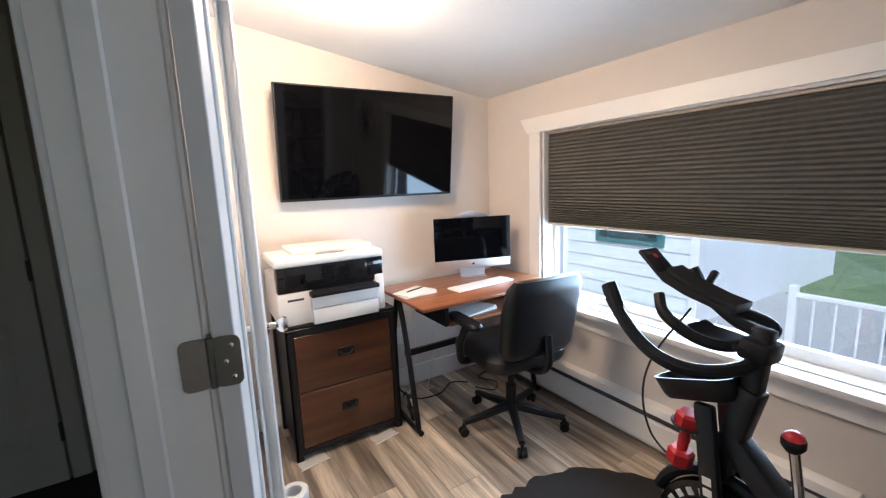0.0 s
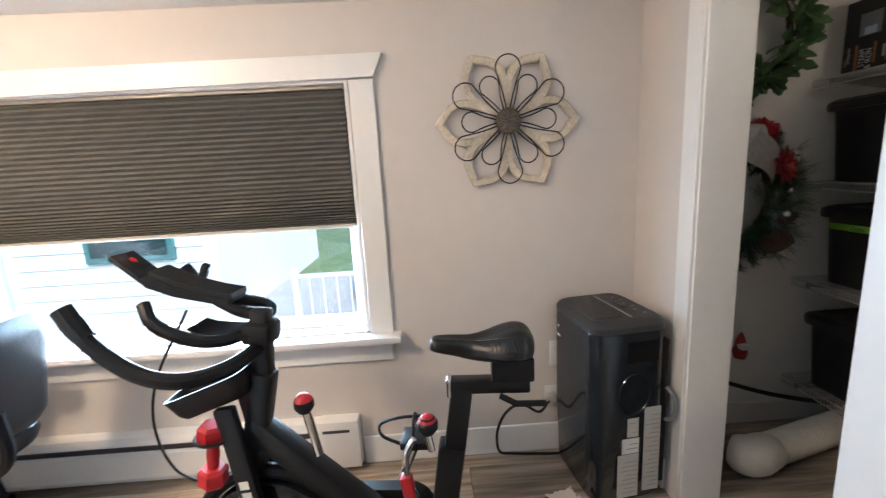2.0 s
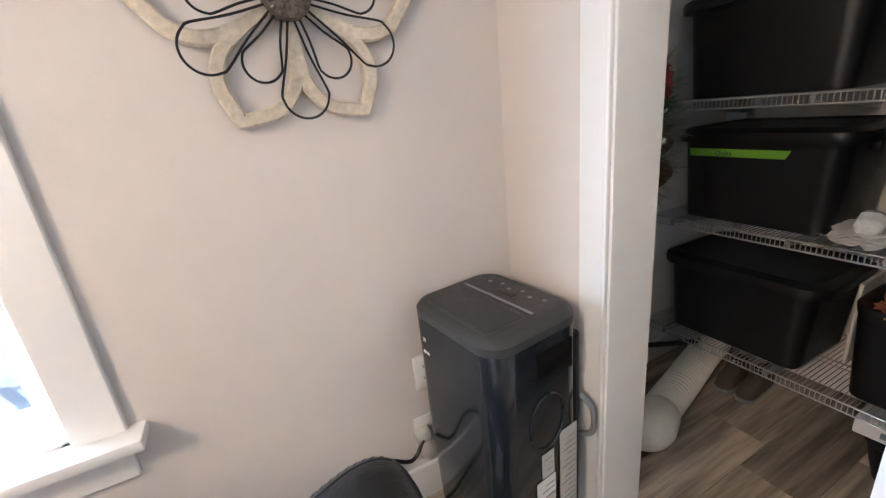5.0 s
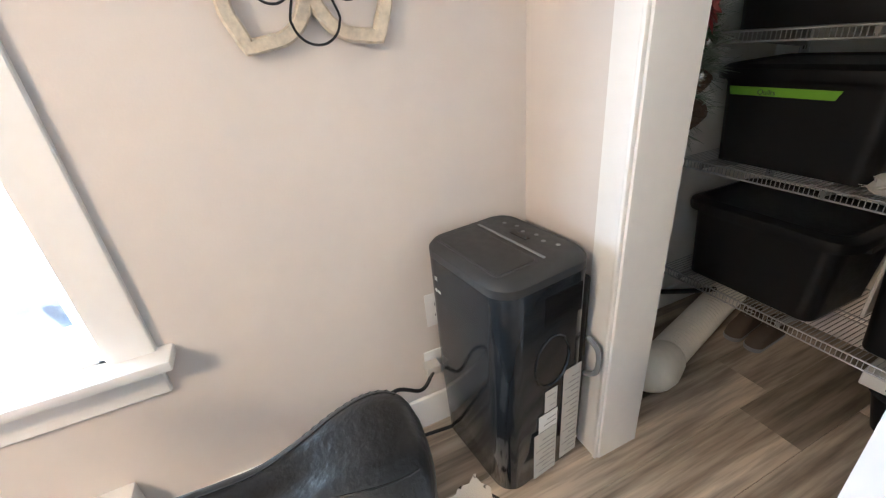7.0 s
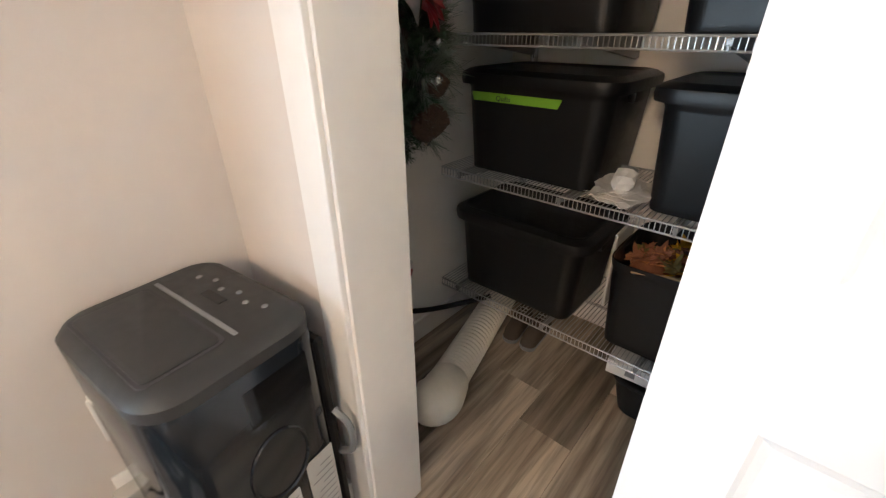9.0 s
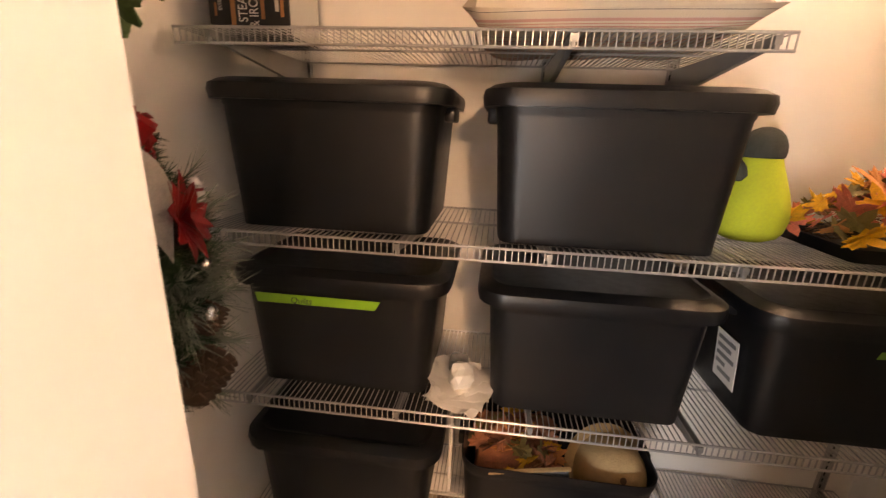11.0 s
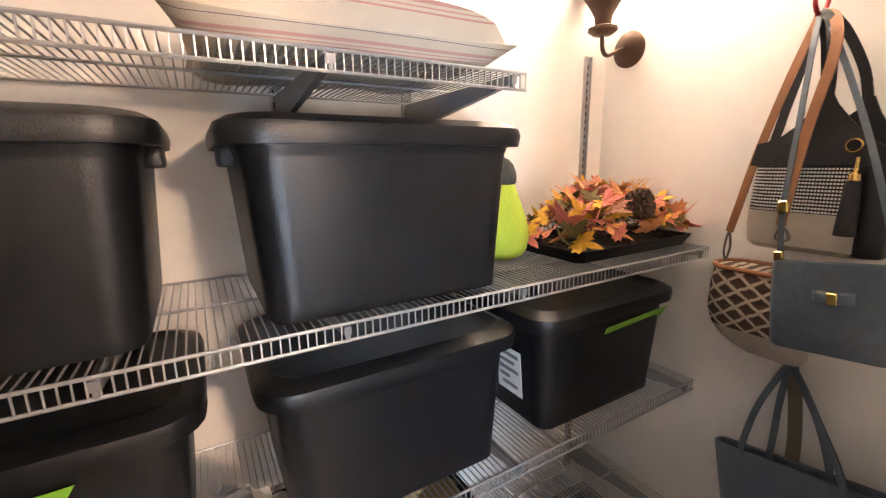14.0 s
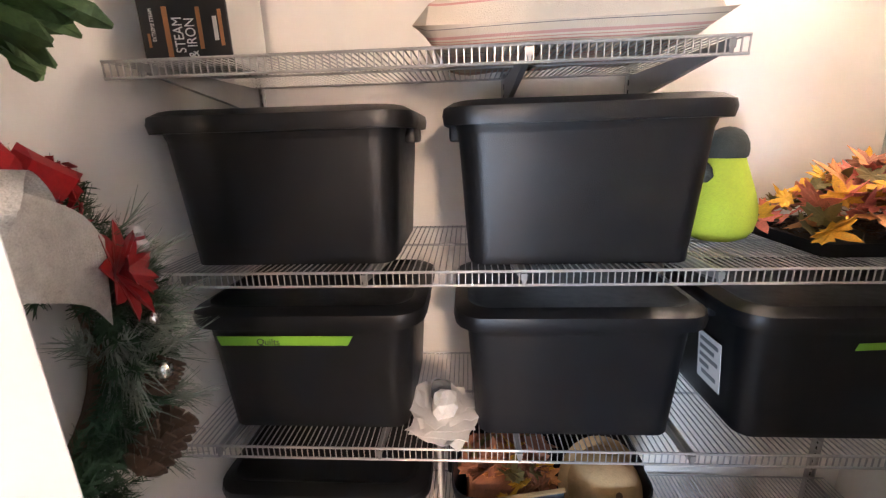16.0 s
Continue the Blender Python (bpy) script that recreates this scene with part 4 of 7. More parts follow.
ts = thing("paper_stack", "pale blue papers on the keyboard shelf", "paper", pose(1.42, 2.06, DZ - 0.109, 0, 0, 8))
for i in range(3):
    part("sheet", box((-0.13, -0.10, i * 0.004), (0.13, 0.10, i * 0.004 + 0.0035), 0, 1, pose(0, 0, 0, 0, 0, i * 4)), M_PAPER, ts, smooth=False)
for nm, pts, r, mt, lb in (("power_cable", [(1.12, 2.55, 0.34), (1.14, 2.48, 0.10), (1.22, 2.40, 0.008), (1.38, 2.36, 0.008), (1.52, 2.44, 0.008), (1.62, 2.38, 0.008)], 0.0045, M_BLACKPL, "black power cable trailing under the desk"),
                           ("data_cable", [(1.30, 2.55, 0.70), (1.31, 2.52, 0.35), (1.26, 2.47, 0.12), (1.17, 2.40, 0.01), (1.12, 2.30, 0.008)], 0.003, M_WHITEPL, "thin white cable hanging behind the desk"),
                           ("data_cable", [(1.47, 2.56, 0.70), (1.46, 2.54, 0.4), (1.42, 2.50, 0.15), (1.34, 2.45, 0.012)], 0.003, M_WHITEPL, "thin white cable hanging behind the desk"),
                           ("power_cable", [(1.10, 2.30, 0.10), (1.09, 2.24, 0.16), (1.10, 2.20, 0.10), (1.12, 2.24, 0.03), (1.14, 2.34, 0.01)], 0.004, M_BLACKPL, "coiled black cable beside the cabinet"),
                           ("power_cable", [(1.62, 2.30, 0.006), (1.70, 2.20, 0.006), (1.78, 2.28, 0.006), (1.72, 2.40, 0.006), (1.86, 2.45, 0.006)], 0.0035, M_BLACKPL, "black cable lying on the floor")):
    t = thing(nm, lb, "cable")
    part("cord", tube(spline(pts, 8), r, 6), mt, t)
ps = thing("power_strip", "black power strip on the floor", "power strip", pose(1.16, 2.30, 0.0, 0, 0, 70))
part("case", box((-0.13, -0.025, 0), (0.13, 0.025, 0.035), 0.005, 2), M_BLACKPL, ps)
part("plug", box((-0.02, -0.015, 0.035), (0.02, 0.015, 0.065), 0.004), M_WHITEPL, ps)
for x, y, rz in ((0.905, 2.155, 12), (0.53, 2.165, 10)):
    t = thing("floor_tile", "pale sample tile with a clear edge under the cabinet", "tile", pose(x, y, 0.0005, 0, 0, rz))
    part("slab", box((-0.07, -0.035, 0), (0.07, 0.03, 0.004), 0.001), M_LABEL, t)
    part("rim", box((-0.074, -0.040, 0), (0.074, -0.0352, 0.005), 0.001), M_WHITEPL, t)
rl = thing("paper_roll", "white paper roll standing on the floor", "roll", pose(0.385, 1.87, 0.0))
part("roll", lathe([(0.032, 0.10), (0.032, 0.0), (0.055, 0.0), (0.058, 0.01), (0.058, 0.10), (0.054, 0.105), (0.034, 0.105), (0.032, 0.10)], 28), M_WHITEPL, rl)

# ---- office: swivel chair ----
ch = thing("office_chair", "black leather swivel chair with padded armrests", "chair", pose(1.545, 1.85, 0.0, 0, 0, -4))
for k in range(5):
    a = radians(90 + 72 * k + 10)
    c, s = math.cos(a), math.sin(a)
    lg = part("base_leg", tube([(0.03 * c, 0.03 * s, 0.115), (0.15 * c, 0.15 * s, 0.095), (0.285 * c, 0.285 * s, 0.075)], [0.026, 0.021, 0.016], 8), M_BLACKPL, ch)
    bm = bmesh.new()
    for d in (-0.014, 0.014):
        add_lathe(bm, [(0, -0.008), (0.022, -0.008), (0.025, -0.004), (0.025, 0.004), (0.022, 0.008), (0, 0.008)], 16, pose(0.285 * c - d * s, 0.285 * s + d * c, 0.025, 90, 0, math.degrees(a)))
    add_tube(bm, [(0.285 * c, 0.285 * s, 0.03), (0.285 * c, 0.285 * s, 0.072)], 0.008, 8)
    part("caster", bm, M_BLACKPL, lg)
part("gas_lift", tube([(0, 0, 0.09), (0, 0, 0.24), (0, 0, 0.241), (0, 0, 0.40)], [0.03, 0.028, 0.017, 0.017], 14), M_BLACKMT, ch)
part("seat_plate", box((-0.11, -0.13, 0.385), (0.11, 0.13, 0.41), 0.006), M_BLACKMT, ch)
part("seat", stack([(0.405, 0.42, 0.42, 0.08, 0, 0.02), (0.42, 0.46, 0.46, 0.1, 0, 0.02), (0.45, 0.485, 0.485, 0.11, 0, 0.02), (0.475, 0.48, 0.48, 0.11, 0, 0.02), (0.492, 0.44, 0.44, 0.11, 0, 0.02), (0.5, 0.34, 0.34, 0.1, 0, 0.02)], 7), M_LEATHER, ch)
bm = bmesh.new()
cols_ = []
for i in range(11):
    f = i / 10
    z = 0.50 + f * 0.395
    w = 0.208 + 0.014 * math.sin(math.pi * f) - (0.02 if i in (0, 10) else 0.0)
    th = 0.048 if 0 < i < 10 else 0.026
    yb = -0.235 - 0.05 * f - 0.03 * f * f
    ring = []
    for q in range(20):
        a = 2 * math.pi * q / 20
        ca, sa = math.cos(a), math.sin(a)
        x = w * (abs(ca) ** 0.26) * (1 if ca >= 0 else -1)
        y = yb + th * (abs(sa) ** 0.8) * (1 if sa >= 0 else -1) + 0.032 * (x / 0.23) ** 2
        ring.append(bm.verts.new((x, y, z)))
    cols_.append(ring)
for A, C in zip(cols_, cols_[1:]):
    for q in range(20):
        bm.faces.new((A[q], A[(q + 1) % 20], C[(q + 1) % 20], C[q]))
bm.faces.new(cols_[0][::-1])
bm.faces.new(cols_[-1])
bk = part("backrest", bm, M_LEATHER, ch)
pp = []
for i in range(25):
    f = i / 24
    a = math.pi * (1 - f)
    pp.append((0.215 * math.cos(a) * (1.0 if abs(math.cos(a)) < 0.8 else 1.0), -0.318 + 0.055 * math.cos(a) ** 2, 0.835 + 0.03 * math.sin(a)))
part("seam", tube(pp, 0.004, 6), M_LEATHER, bk, "piped back seam")
part("back_bracket", tube(spline([(0, -0.02, 0.395), (0, -0.20, 0.40), (0, -0.30, 0.47), (0, -0.30, 0.62)], 5), 0.02, 8), M_BLACKMT, ch)
for s in (-1, 1):
    part("arm_support", tube(spline([(s * 0.20, 0.06, 0.41), (s * 0.27, 0.06, 0.42), (s * 0.285, 0.04, 0.52), (s * 0.27, 0.0, 0.63)], 6), [0.02] * 19, 8), M_BLACKPL, ch)
    part("armrest", stack([(0.625, 0.05, 0.22, 0.024, s * 0.27, 0.02), (0.632, 0.07, 0.27, 0.034, s * 0.27, 0.02), (0.65, 0.075, 0.28, 0.036, s * 0.27, 0.02), (0.662, 0.06, 0.26, 0.03, s * 0.27, 0.02)], 6), M_LEATHER, ch)

# ---- office: cow hide rug ----
rug = thing("cowhide_rug", "black and white cow hide rug under the bike", "rug", pose(1.22, 0.50, 0.001))
import random as rnd
R = rnd.Random(5)
bm = bmesh.new()
N_ = 90
edge, inner, low = [], [], []
for i in range(N_):
    a = 2 * math.pi * i / N_
    r = 1.0 + 0.10 * math.sin(2 * a + 0.5) + 0.12 * math.sin(4 * a + 1.1) + 0.05 * math.sin(7 * a) + 0.02 * R.uniform(-1, 1) + 0.36 * math.exp(-(((a - 5.48) / 0.22) ** 2)) + 0.24 * math.exp(-(((a - 0.76) / 0.35) ** 2))
    x, y = 0.56 * r * math.cos(a), 0.95 * r * math.sin(a)
    y = max(min(y, 1.12), -0.86)
    x = min(x, 0.62)
    low.append(bm.verts.new((x, y, 0)))
    edge.append(bm.verts.new((x * 0.985, y * 0.985, 0.004)))
    inner.append(bm.verts.new((x * 0.9, y * 0.9, 0.006)))
c0 = bm.verts.new((0, 0, 0.006))
for i in range(N_):
    j = (i + 1) % N_
    bm.faces.new((low[i], low[j], edge[j], edge[i]))
    bm.faces.new((edge[i], edge[j], inner[j], inner[i]))
    bm.faces.new((inner[i], inner[j], c0))
hide = part("hide", bm, M_HIDE, rug)
for cx, cy, rx_, ry_ in ((0.44, -0.755, 0.085, 0.075), (0.10, -0.55, 0.20, 0.12)):
    o = [(cx + rx_ * (1 + 0.22 * math.sin(3 * a + cx * 9) + 0.10 * math.sin(8 * a)) * math.cos(a), cy + ry_ * (1 + 0.22 * math.sin(2 * a + 1) + 0.12 * math.sin(9 * a)) * math.sin(a)) for a in [2 * math.pi * k / 40 for k in range(40)]]
    part("white_patch", prism(o, 0.0035, Matrix.Translation((0, 0, 0.0045))), M_HIDEW, hide, "white hair speckled with black")

# ---- office: exercise bike ----
bk_ = thing("exercise_bike", "black indoor cycling bike with red accents", "exercise bike", pose(1.276, 0.024, 0.006, 0, 0, -5.7) @ Matrix.Diagonal((0.95, 0.95, 0.993, 1)))
def BP(name, pts, r, mt=M_BLACKMT, seg=10, label="", parent=None):
    return part(name, tube(pts, r, seg), mt, parent or bk_, label)


for y, nm in ((0.84, "front_stabiliser"), (-0.20, "rear_stabiliser")):
    BP(nm, [(-0.27, y, 0.045), (0.27, y, 0.045)], 0.032)
    for x in (-0.27, 0.27):
        part("foot", lathe([(0, 0), (0.035, 0), (0.035, 0.018), (0, 0.02)], 14, pose(x, y, 0)), M_BLACKPL, bk_)
part("base_rail", box((-0.035, -0.20, 0.05), (0.035, 0.84, 0.115), 0.01, 2), M_BLACKMT, bk_)
part("main_beam", box((-0.034, -0.30, -0.034), (0.034, 0.30, 0.034), 0.012, 2, pose(0, 0.50, 0.45, 41)), M_BLACKMT, bk_)
part("lower_beam", box((-0.030, -0.26, -0.027), (0.030, 0.20, 0.027), 0.01, 2, pose(0, 0.10, 0.22, 28)), M_BLACKMT, bk_)
part("seat_tube", box((-0.030, -0.036, 0.10), (0.030, 0.036, 0.56), 0.008, 2, pose(0, 0.25, 0.02, 9)), M_BLACKMT, bk_)
part("seat_post", box((-0.021, -0.029, 0.0), (0.021, 0.029, 0.24), 0.006, 2, pose(0, 0.165, 0.50, 9)), M_BLACKMT, bk_)
part("seat_slider", box((-0.02, -0.05, 0.720), (0.02, 0.165, 0.757), 0.006, 2), M_BLACKMT, bk_)
part("slider_cap", box((-0.021, 0.155, 0.710), (0.021, 0.168, 0.760), 0.004), M_CHROME, bk_)
part("saddle_clamp", box((-0.03, -0.06, 0.755), (0.03, 0.05, 0.815), 0.006, 2), M_BLACKPL, bk_)
BP("clamp_lever", [(-0.03, 0.03, 0.722), (-0.045, -0.01, 0.708), (-0.04, -0.085, 0.706)], 0.008, M_BLACKPL)
SADDLE = ((0.0, 0.014, 0.862, 0.026), (0.03, 0.024, 0.869, 0.036), (0.12, 0.029, 0.872, 0.044), (0.26, 0.033, 0.871, 0.050), (0.40, 0.041, 0.869, 0.056), (0.54, 0.060, 0.873, 0.060), (0.68, 0.078, 0.884, 0.068), (0.80, 0.087, 0.891, 0.072), (0.90, 0.082, 0.890, 0.070), (0.97, 0.060, 0.880, 0.058), (1.0, 0.030, 0.866, 0.036))


def saddle_at(f):
    """Half width, top and depth of the saddle at a share of its length from the nose."""
    n = len(SADDLE)
    for i in range(n - 1):
        a, b = SADDLE[i], SADDLE[i + 1]
        if f <= b[0]:
            h = b[0] - a[0]
            k = (f - a[0]) / h
            out = []
            for q in (1, 2, 3):
                pa, pb = SADDLE[max(i - 1, 0)], SADDLE[min(i + 2, n - 1)]
                ma = (b[q] - pa[q]) / (b[0] - pa[0]) * h
                mb = (pb[q] - a[q]) / (pb[0] - a[0]) * h
                out.append((2 * k ** 3 - 3 * k * k + 1) * a[q] + (k ** 3 - 2 * k * k + k) * ma + (3 * k * k - 2 * k ** 3) * b[q] + (k ** 3 - k * k) * mb)
            return out
    return list(SADDLE[-1][1:])


def saddle_point(f, a, out=0.0):
    hw, zt, dz = saddle_at(f)
    c, s_ = math.cos(a), math.sin(a)
    x = hw * (abs(c) ** 0.75) * (1 if c >= 0 else -1)
    z = zt - dz * 0.5 + dz * 0.5 * (abs(s_) ** 0.8) * (1 if s_ >= 0 else -1)
    if s_ > 0:
        z -= 0.010 * math.exp(-(x / 0.018) ** 2) * (1 - abs(2 * f - 1) ** 3)
        z -= 3.6 * max(0.0, abs(x) - 0.02) ** 2
    return Vector((x + out * c, 0.205 - f * 0.265, z + out * s_))


bm = bmesh.new()
rings = [[bm.verts.new(saddle_point(f, 2 * math.pi * q / 32)) for q in range(32)] for f in [0, 0.012, 0.03, 0.06] + [0.1 + 0.03 * k for k in range(29)] + [0.96, 0.98, 0.992, 1.0]]
for A, C in zip(rings, rings[1:]):
    for q in range(32):
        bm.faces.new((A[q], A[(q + 1) % 32], C[(q + 1) % 32], C[q]))
bm.faces.new(rings[0])
bm.faces.new(rings[-1][::-1])
sdl = part("saddle", bm, M_LEATHER, bk_, "padded black saddle")
for sd in (-1, 1):
    for k in range(11):
        f = 0.56 + 0.034 * k
        an = [radians(90 - sd * d) for d in (40, 46, 52, 58, 64, 69)]
        part("rib", tube([saddle_point(f + 0.004 * i, a, -0.0012) for i, a in enumerate(an)], 0.0019, 5), M_LEATHER, sdl)
    part("seam", tube([saddle_point(0.2 + 0.035 * k, radians(90 - sd * (20 + 0.6 * k)), 0.0) for k in range(22)], 0.0012, 5), M_LEATHER, sdl)
part("saddle_mark", lathe([(0.006, 0), (0.005, 0.001), (0, 0.001)], 10, pose(0, -0.055, 0.868, 70)), M_STUD, sdl, smooth=False)
kn = BP("seat_knob_stem", [(-0.04, 0.215, 0.58), (-0.04, 0.225, 0.635)], 0.010, M_CHROME)
part("knob", lathe([(0, -0.026), (0.018, -0.022), (0.028, -0.008), (0.028, 0.008), (0.018, 0.022), (0, 0.026)], 18, pose(-0.045, 0.222, 0.655)), M_BLACKPL, kn)
part("knob_cap", lathe([(0.0265, 0), (0.024, 0.01), (0.014, 0.02), (0, 0.024)], 18, pose(-0.045, 0.222, 0.660)), M_RED, kn, "red cap")
part("head_tube", box((-0.030, -0.031, 0.0), (0.030, 0.031, 0.30), 0.01, 2, pose(0, 0.735, 0.50, 14)), M_BLACKMT, bk_)
part("handlebar_post", box((-0.022, -0.025, 0.0), (0.022, 0.025, 0.26), 0.008, 2, pose(0, 0.675, 0.70, 6)), M_BLACKMT, bk_)
for s in (-1, 1):
    f = part("fork_blade", box((-0.014, -0.028, -0.42), (0.014, 0.028, 0.16), 0.008, 2, pose(s * 0.055, 0.735, 0.56, -8)), M_BLACKMT, bk_)
    if s < 0:
        for i in range(8):
            part("white_mark", box((-0.0155, -0.012, -0.30 + i * 0.033), (-0.0142, 0.014, -0.277 + i * 0.033), 0, 1, pose(s * 0.055, 0.735, 0.56, -8)), M_STUD, f, smooth=False)
part("front_strut", box((-0.03, -0.03, 0), (0.03, 0.03, 0.22), 0.008, 2, pose(0, 0.83, 0.07, 18)), M_BLACKMT, bk_)
ry = pose(0, 0.70, 0.262, 0, 90)
fw = part("flywheel", lathe([(0, -0.02), (0.155, -0.02), (0.16, -0.026), (0.207, -0.026), (0.212, -0.018), (0.212, 0.018), (0.207, 0.026), (0.16, 0.026), (0.155, 0.02), (0, 0.02)], 56, ry), M_GLOSSBLK, bk_, "black flywheel")
bm = bmesh.new()
for s in (-1, 1):
    add_lathe(bm, [(0.075, s * 0.0205), (0.145, s * 0.0205), (0.145, s * 0.0235), (0.075, s * 0.0235), (0.075, s * 0.0205)], 48, ry)
part("red_ring", bm, M_RED, fw, "red flywheel ring", smooth=False)
for k in range(26):
    if 0 <= k % 13 < 7:
        a = 2 * math.pi * k / 26
        part("white_mark", box((-0.010, 0.166, -0.0285), (0.010, 0.188, -0.0262), 0, 1, ry @ Matrix.Rotation(a, 4, 'Z')), M_STUD, fw, smooth=False)
part("hub", lathe([(0, -0.06), (0.022, -0.06), (0.026, -0.03), (0.05, -0.022), (0.05, 0.022), (0.026, 0.03), (0.022, 0.06), (0, 0.06)], 24, ry), M_CHROME, fw)
part("wheel_guard", tube([(0, 0.70 + 0.235 * math.cos(radians(a)), 0.262 + 0.235 * math.sin(radians(a))) for a in range(20, 171, 10)], 0.020, 8), M_BLACKPL, bk_)
kb2 = BP("brake_stem", [(-0.02, 0.53, 0.56), (-0.035, 0.545, 0.69)], 0.012, M_CHROME, label="chrome resistance stem")
part("knob", lathe([(0, -0.026), (0.017, -0.022), (0.026, -0.009), (0.026, 0.007), (0.019, 0.018), (0, 0.023)], 20, pose(-0.037, 0.548, 0.715)), M_BLACKPL, kb2)
part("knob_cap", lathe([(0.0250, 0), (0.022, 0.010), (0.013, 0.018), (0, 0.021)], 20, pose(-0.037, 0.548, 0.722)), M_RED, kb2, "red cap")
part("chain_guard", stack([(-0.028, 0.14, 0.50, 0.068, 0, 0), (-0.02, 0.17, 0.54, 0.08, 0, 0), (0.02, 0.17, 0.54, 0.08, 0, 0), (0.028, 0.14, 0.50, 0.068, 0, 0)], 8), M_BLACKPL, bk_).matrix_basis = pose(0.075, 0.50, 0.30, 0, 90, 0)
for s, ya, za in ((-1, 0.43, 0.165), (1, 0.29, 0.475)):
    cr = BP("crank", [(s * 0.10, 0.36, 0.32), (s * 0.115, ya, za)], 0.013, M_CHROME)
    px = s * 0.165
    part("pedal", box((px - 0.045, ya - 0.045, za - 0.012), (px + 0.045, ya + 0.045, za + 0.012), 0.005, 2), M_BLACKMT, cr)
    part("toe_cage", tube(spline([(px - 0.03, ya + 0.04, za), (px - 0.03, ya + 0.10, za + 0.03), (px, ya + 0.11, za + 0.05), (px, ya + 0.05, za + 0.07), (px, ya - 0.02, za + 0.075)], 4), 0.005, 6), M_BLACKPL, cr)
    part("toe_strap", tube(spline([(px - 0.045, ya, za), (px - 0.045, ya, za + 0.05), (px, ya, za + 0.078), (px + 0.045, ya, za + 0.05), (px + 0.045, ya, za)], 4), 0.005, 6), M_BLACKPL, cr)
part("bottle_cage", tube(spline([(-0.035, 0.265, 0.44), (-0.042, 0.285, 0.50), (-0.042, 0.285, 0.57), (-0.035, 0.262, 0.61)], 5), 0.008, 8), M_CHROME, bk_)
part("lever_plate", box((-0.016, -0.016, 0.0), (0.016, 0.016, 0.09), 0.006, 2, pose(-0.04, 0.278, 0.42, -8)), M_RED, bk_, "red lever cover")
part("stem_block", box((-0.042, -0.038, -0.028), (0.042, 0.038, 0.028), 0.012, 2, pose(0, 0.655, 0.90, 8)), M_BLACKPL, bk_)
hb = BP("handlebar", spline([(-0.185, 0.95, 1.05), (-0.19, 0.905, 0.985), (-0.185, 0.82, 0.915), (-0.165, 0.735, 0.885), (-0.10, 0.665, 0.882), (0.0, 0.635, 0.892), (0.09, 0.64, 0.91), (0.145, 0.69, 0.925), (0.165, 0.78, 0.94), (0.17, 0.88, 1.0), (0.165, 0.92, 1.06)], 6), 0.0185, M_BLACKPL, 10, "black bullhorn handlebar")
for s, tp_ in ((-1, [(-0.187, 0.915, 0.997), (-0.186, 0.935, 1.025), (-0.184, 0.958, 1.063)]), (1, [(0.168, 0.895, 1.02), (0.166, 0.91, 1.045), (0.164, 0.926, 1.072)])):
    BP("grip", tp_, [0.021, 0.024, 0.0225], M_BLACKPL, 10, "", hb)
BP("inner_bar", spline([(-0.075, 0.865, 1.035), (-0.095, 0.83, 0.99), (-0.08, 0.75, 0.945), (-0.02, 0.69, 0.925), (0.07, 0.66, 0.935), (0.115, 0.645, 0.955), (0.12, 0.68, 0.975), (0.09, 0.78, 1.0), (0.07, 0.87, 1.035)], 6), 0.016, M_BLACKPL, 10, "", hb)
for o_ in (hb,):
    o_.matrix_basis = Matrix.Translation((-0.018, 0.025, -0.028))
CONS = [(0.950, 1.052), (0.935, 1.030), (0.86, 1.003), (0.77, 0.984), (0.72, 0.978), (0.715, 0.993), (0.77, 1.003), (0.85, 1.026), (0.925, 1.060)]
part("console", prism(CONS, 0.085, Matrix(((0, 0, 1, -0.025), (1, 0, 0, 0), (0, 1, 0, 0), (0, 0, 0, 1)))), M_BLACKPL, bk_)
part("console_pad", prism([(y - 0.004, z + 0.012) for y, z in CONS[5:]] + [(y - 0.004, z - 0.002) for y, z in CONS[5:]][::-1], 0.075, Matrix(((0, 0, 1, -0.02), (1, 0, 0, 0), (0, 1, 0, 0), (0, 0, 0, 1)))), M_LEATHER, bk_)
part("bottle_tray", prism([(0.66, 0.905), (0.80, 0.915), (0.83, 0.925), (0.80, 0.905), (0.67, 0.893)], 0.09, Matrix(((0, 0, 1, -0.045), (1, 0, 0, 0), (0, 1, 0, 0), (0, 0, 0, 1)))), M_BLACKPL, bk_)
th_ = part("tablet_holder", box((-0.042, -0.006, -0.055), (0.042, 0.008, 0.055), 0.005, 2, pose(0.035, 0.995, 1.072, -50)), M_BLACKPL, bk_)
part("badge", lathe([(0.010, 0), (0, 0.001)], 16, pose(0.035, 1.003, 1.092, 40)), M_RED, th_, smooth=False)
part("holder_arm", tube([(0.03, 0.87, 1.01), (0.04, 0.95, 1.03), (0.04, 0.98, 1.045)], 0.012, 8), M_BLACKPL, bk_)
part("holder_clip", box((-0.012, -0.01, 0), (0.012, 0.01, 0.07), 0.005, 2, pose(0.08, 0.86, 1.00, 25)), M_BLACKPL, bk_)
part("dumbbell_cradle", stack([(0.0, 0.24, 0.09, 0.03, 0, 0), (0.012, 0.27, 0.12, 0.045, 0, 0), (0.05, 0.30, 0.15, 0.05, 0, 0), (0.05, 0.28, 0.13, 0.045, 0, 0), (0.02, 0.24, 0.09, 0.03, 0, 0)], 6), M_BLACKPL, bk_).matrix_basis = pose(-0.02, 0.785, 0.715, -20, 0, 0) @ pose(0, 0, 0, 0, 0, 90) @ Matrix.Diagonal((0.82, 0.8, 1.3, 1))
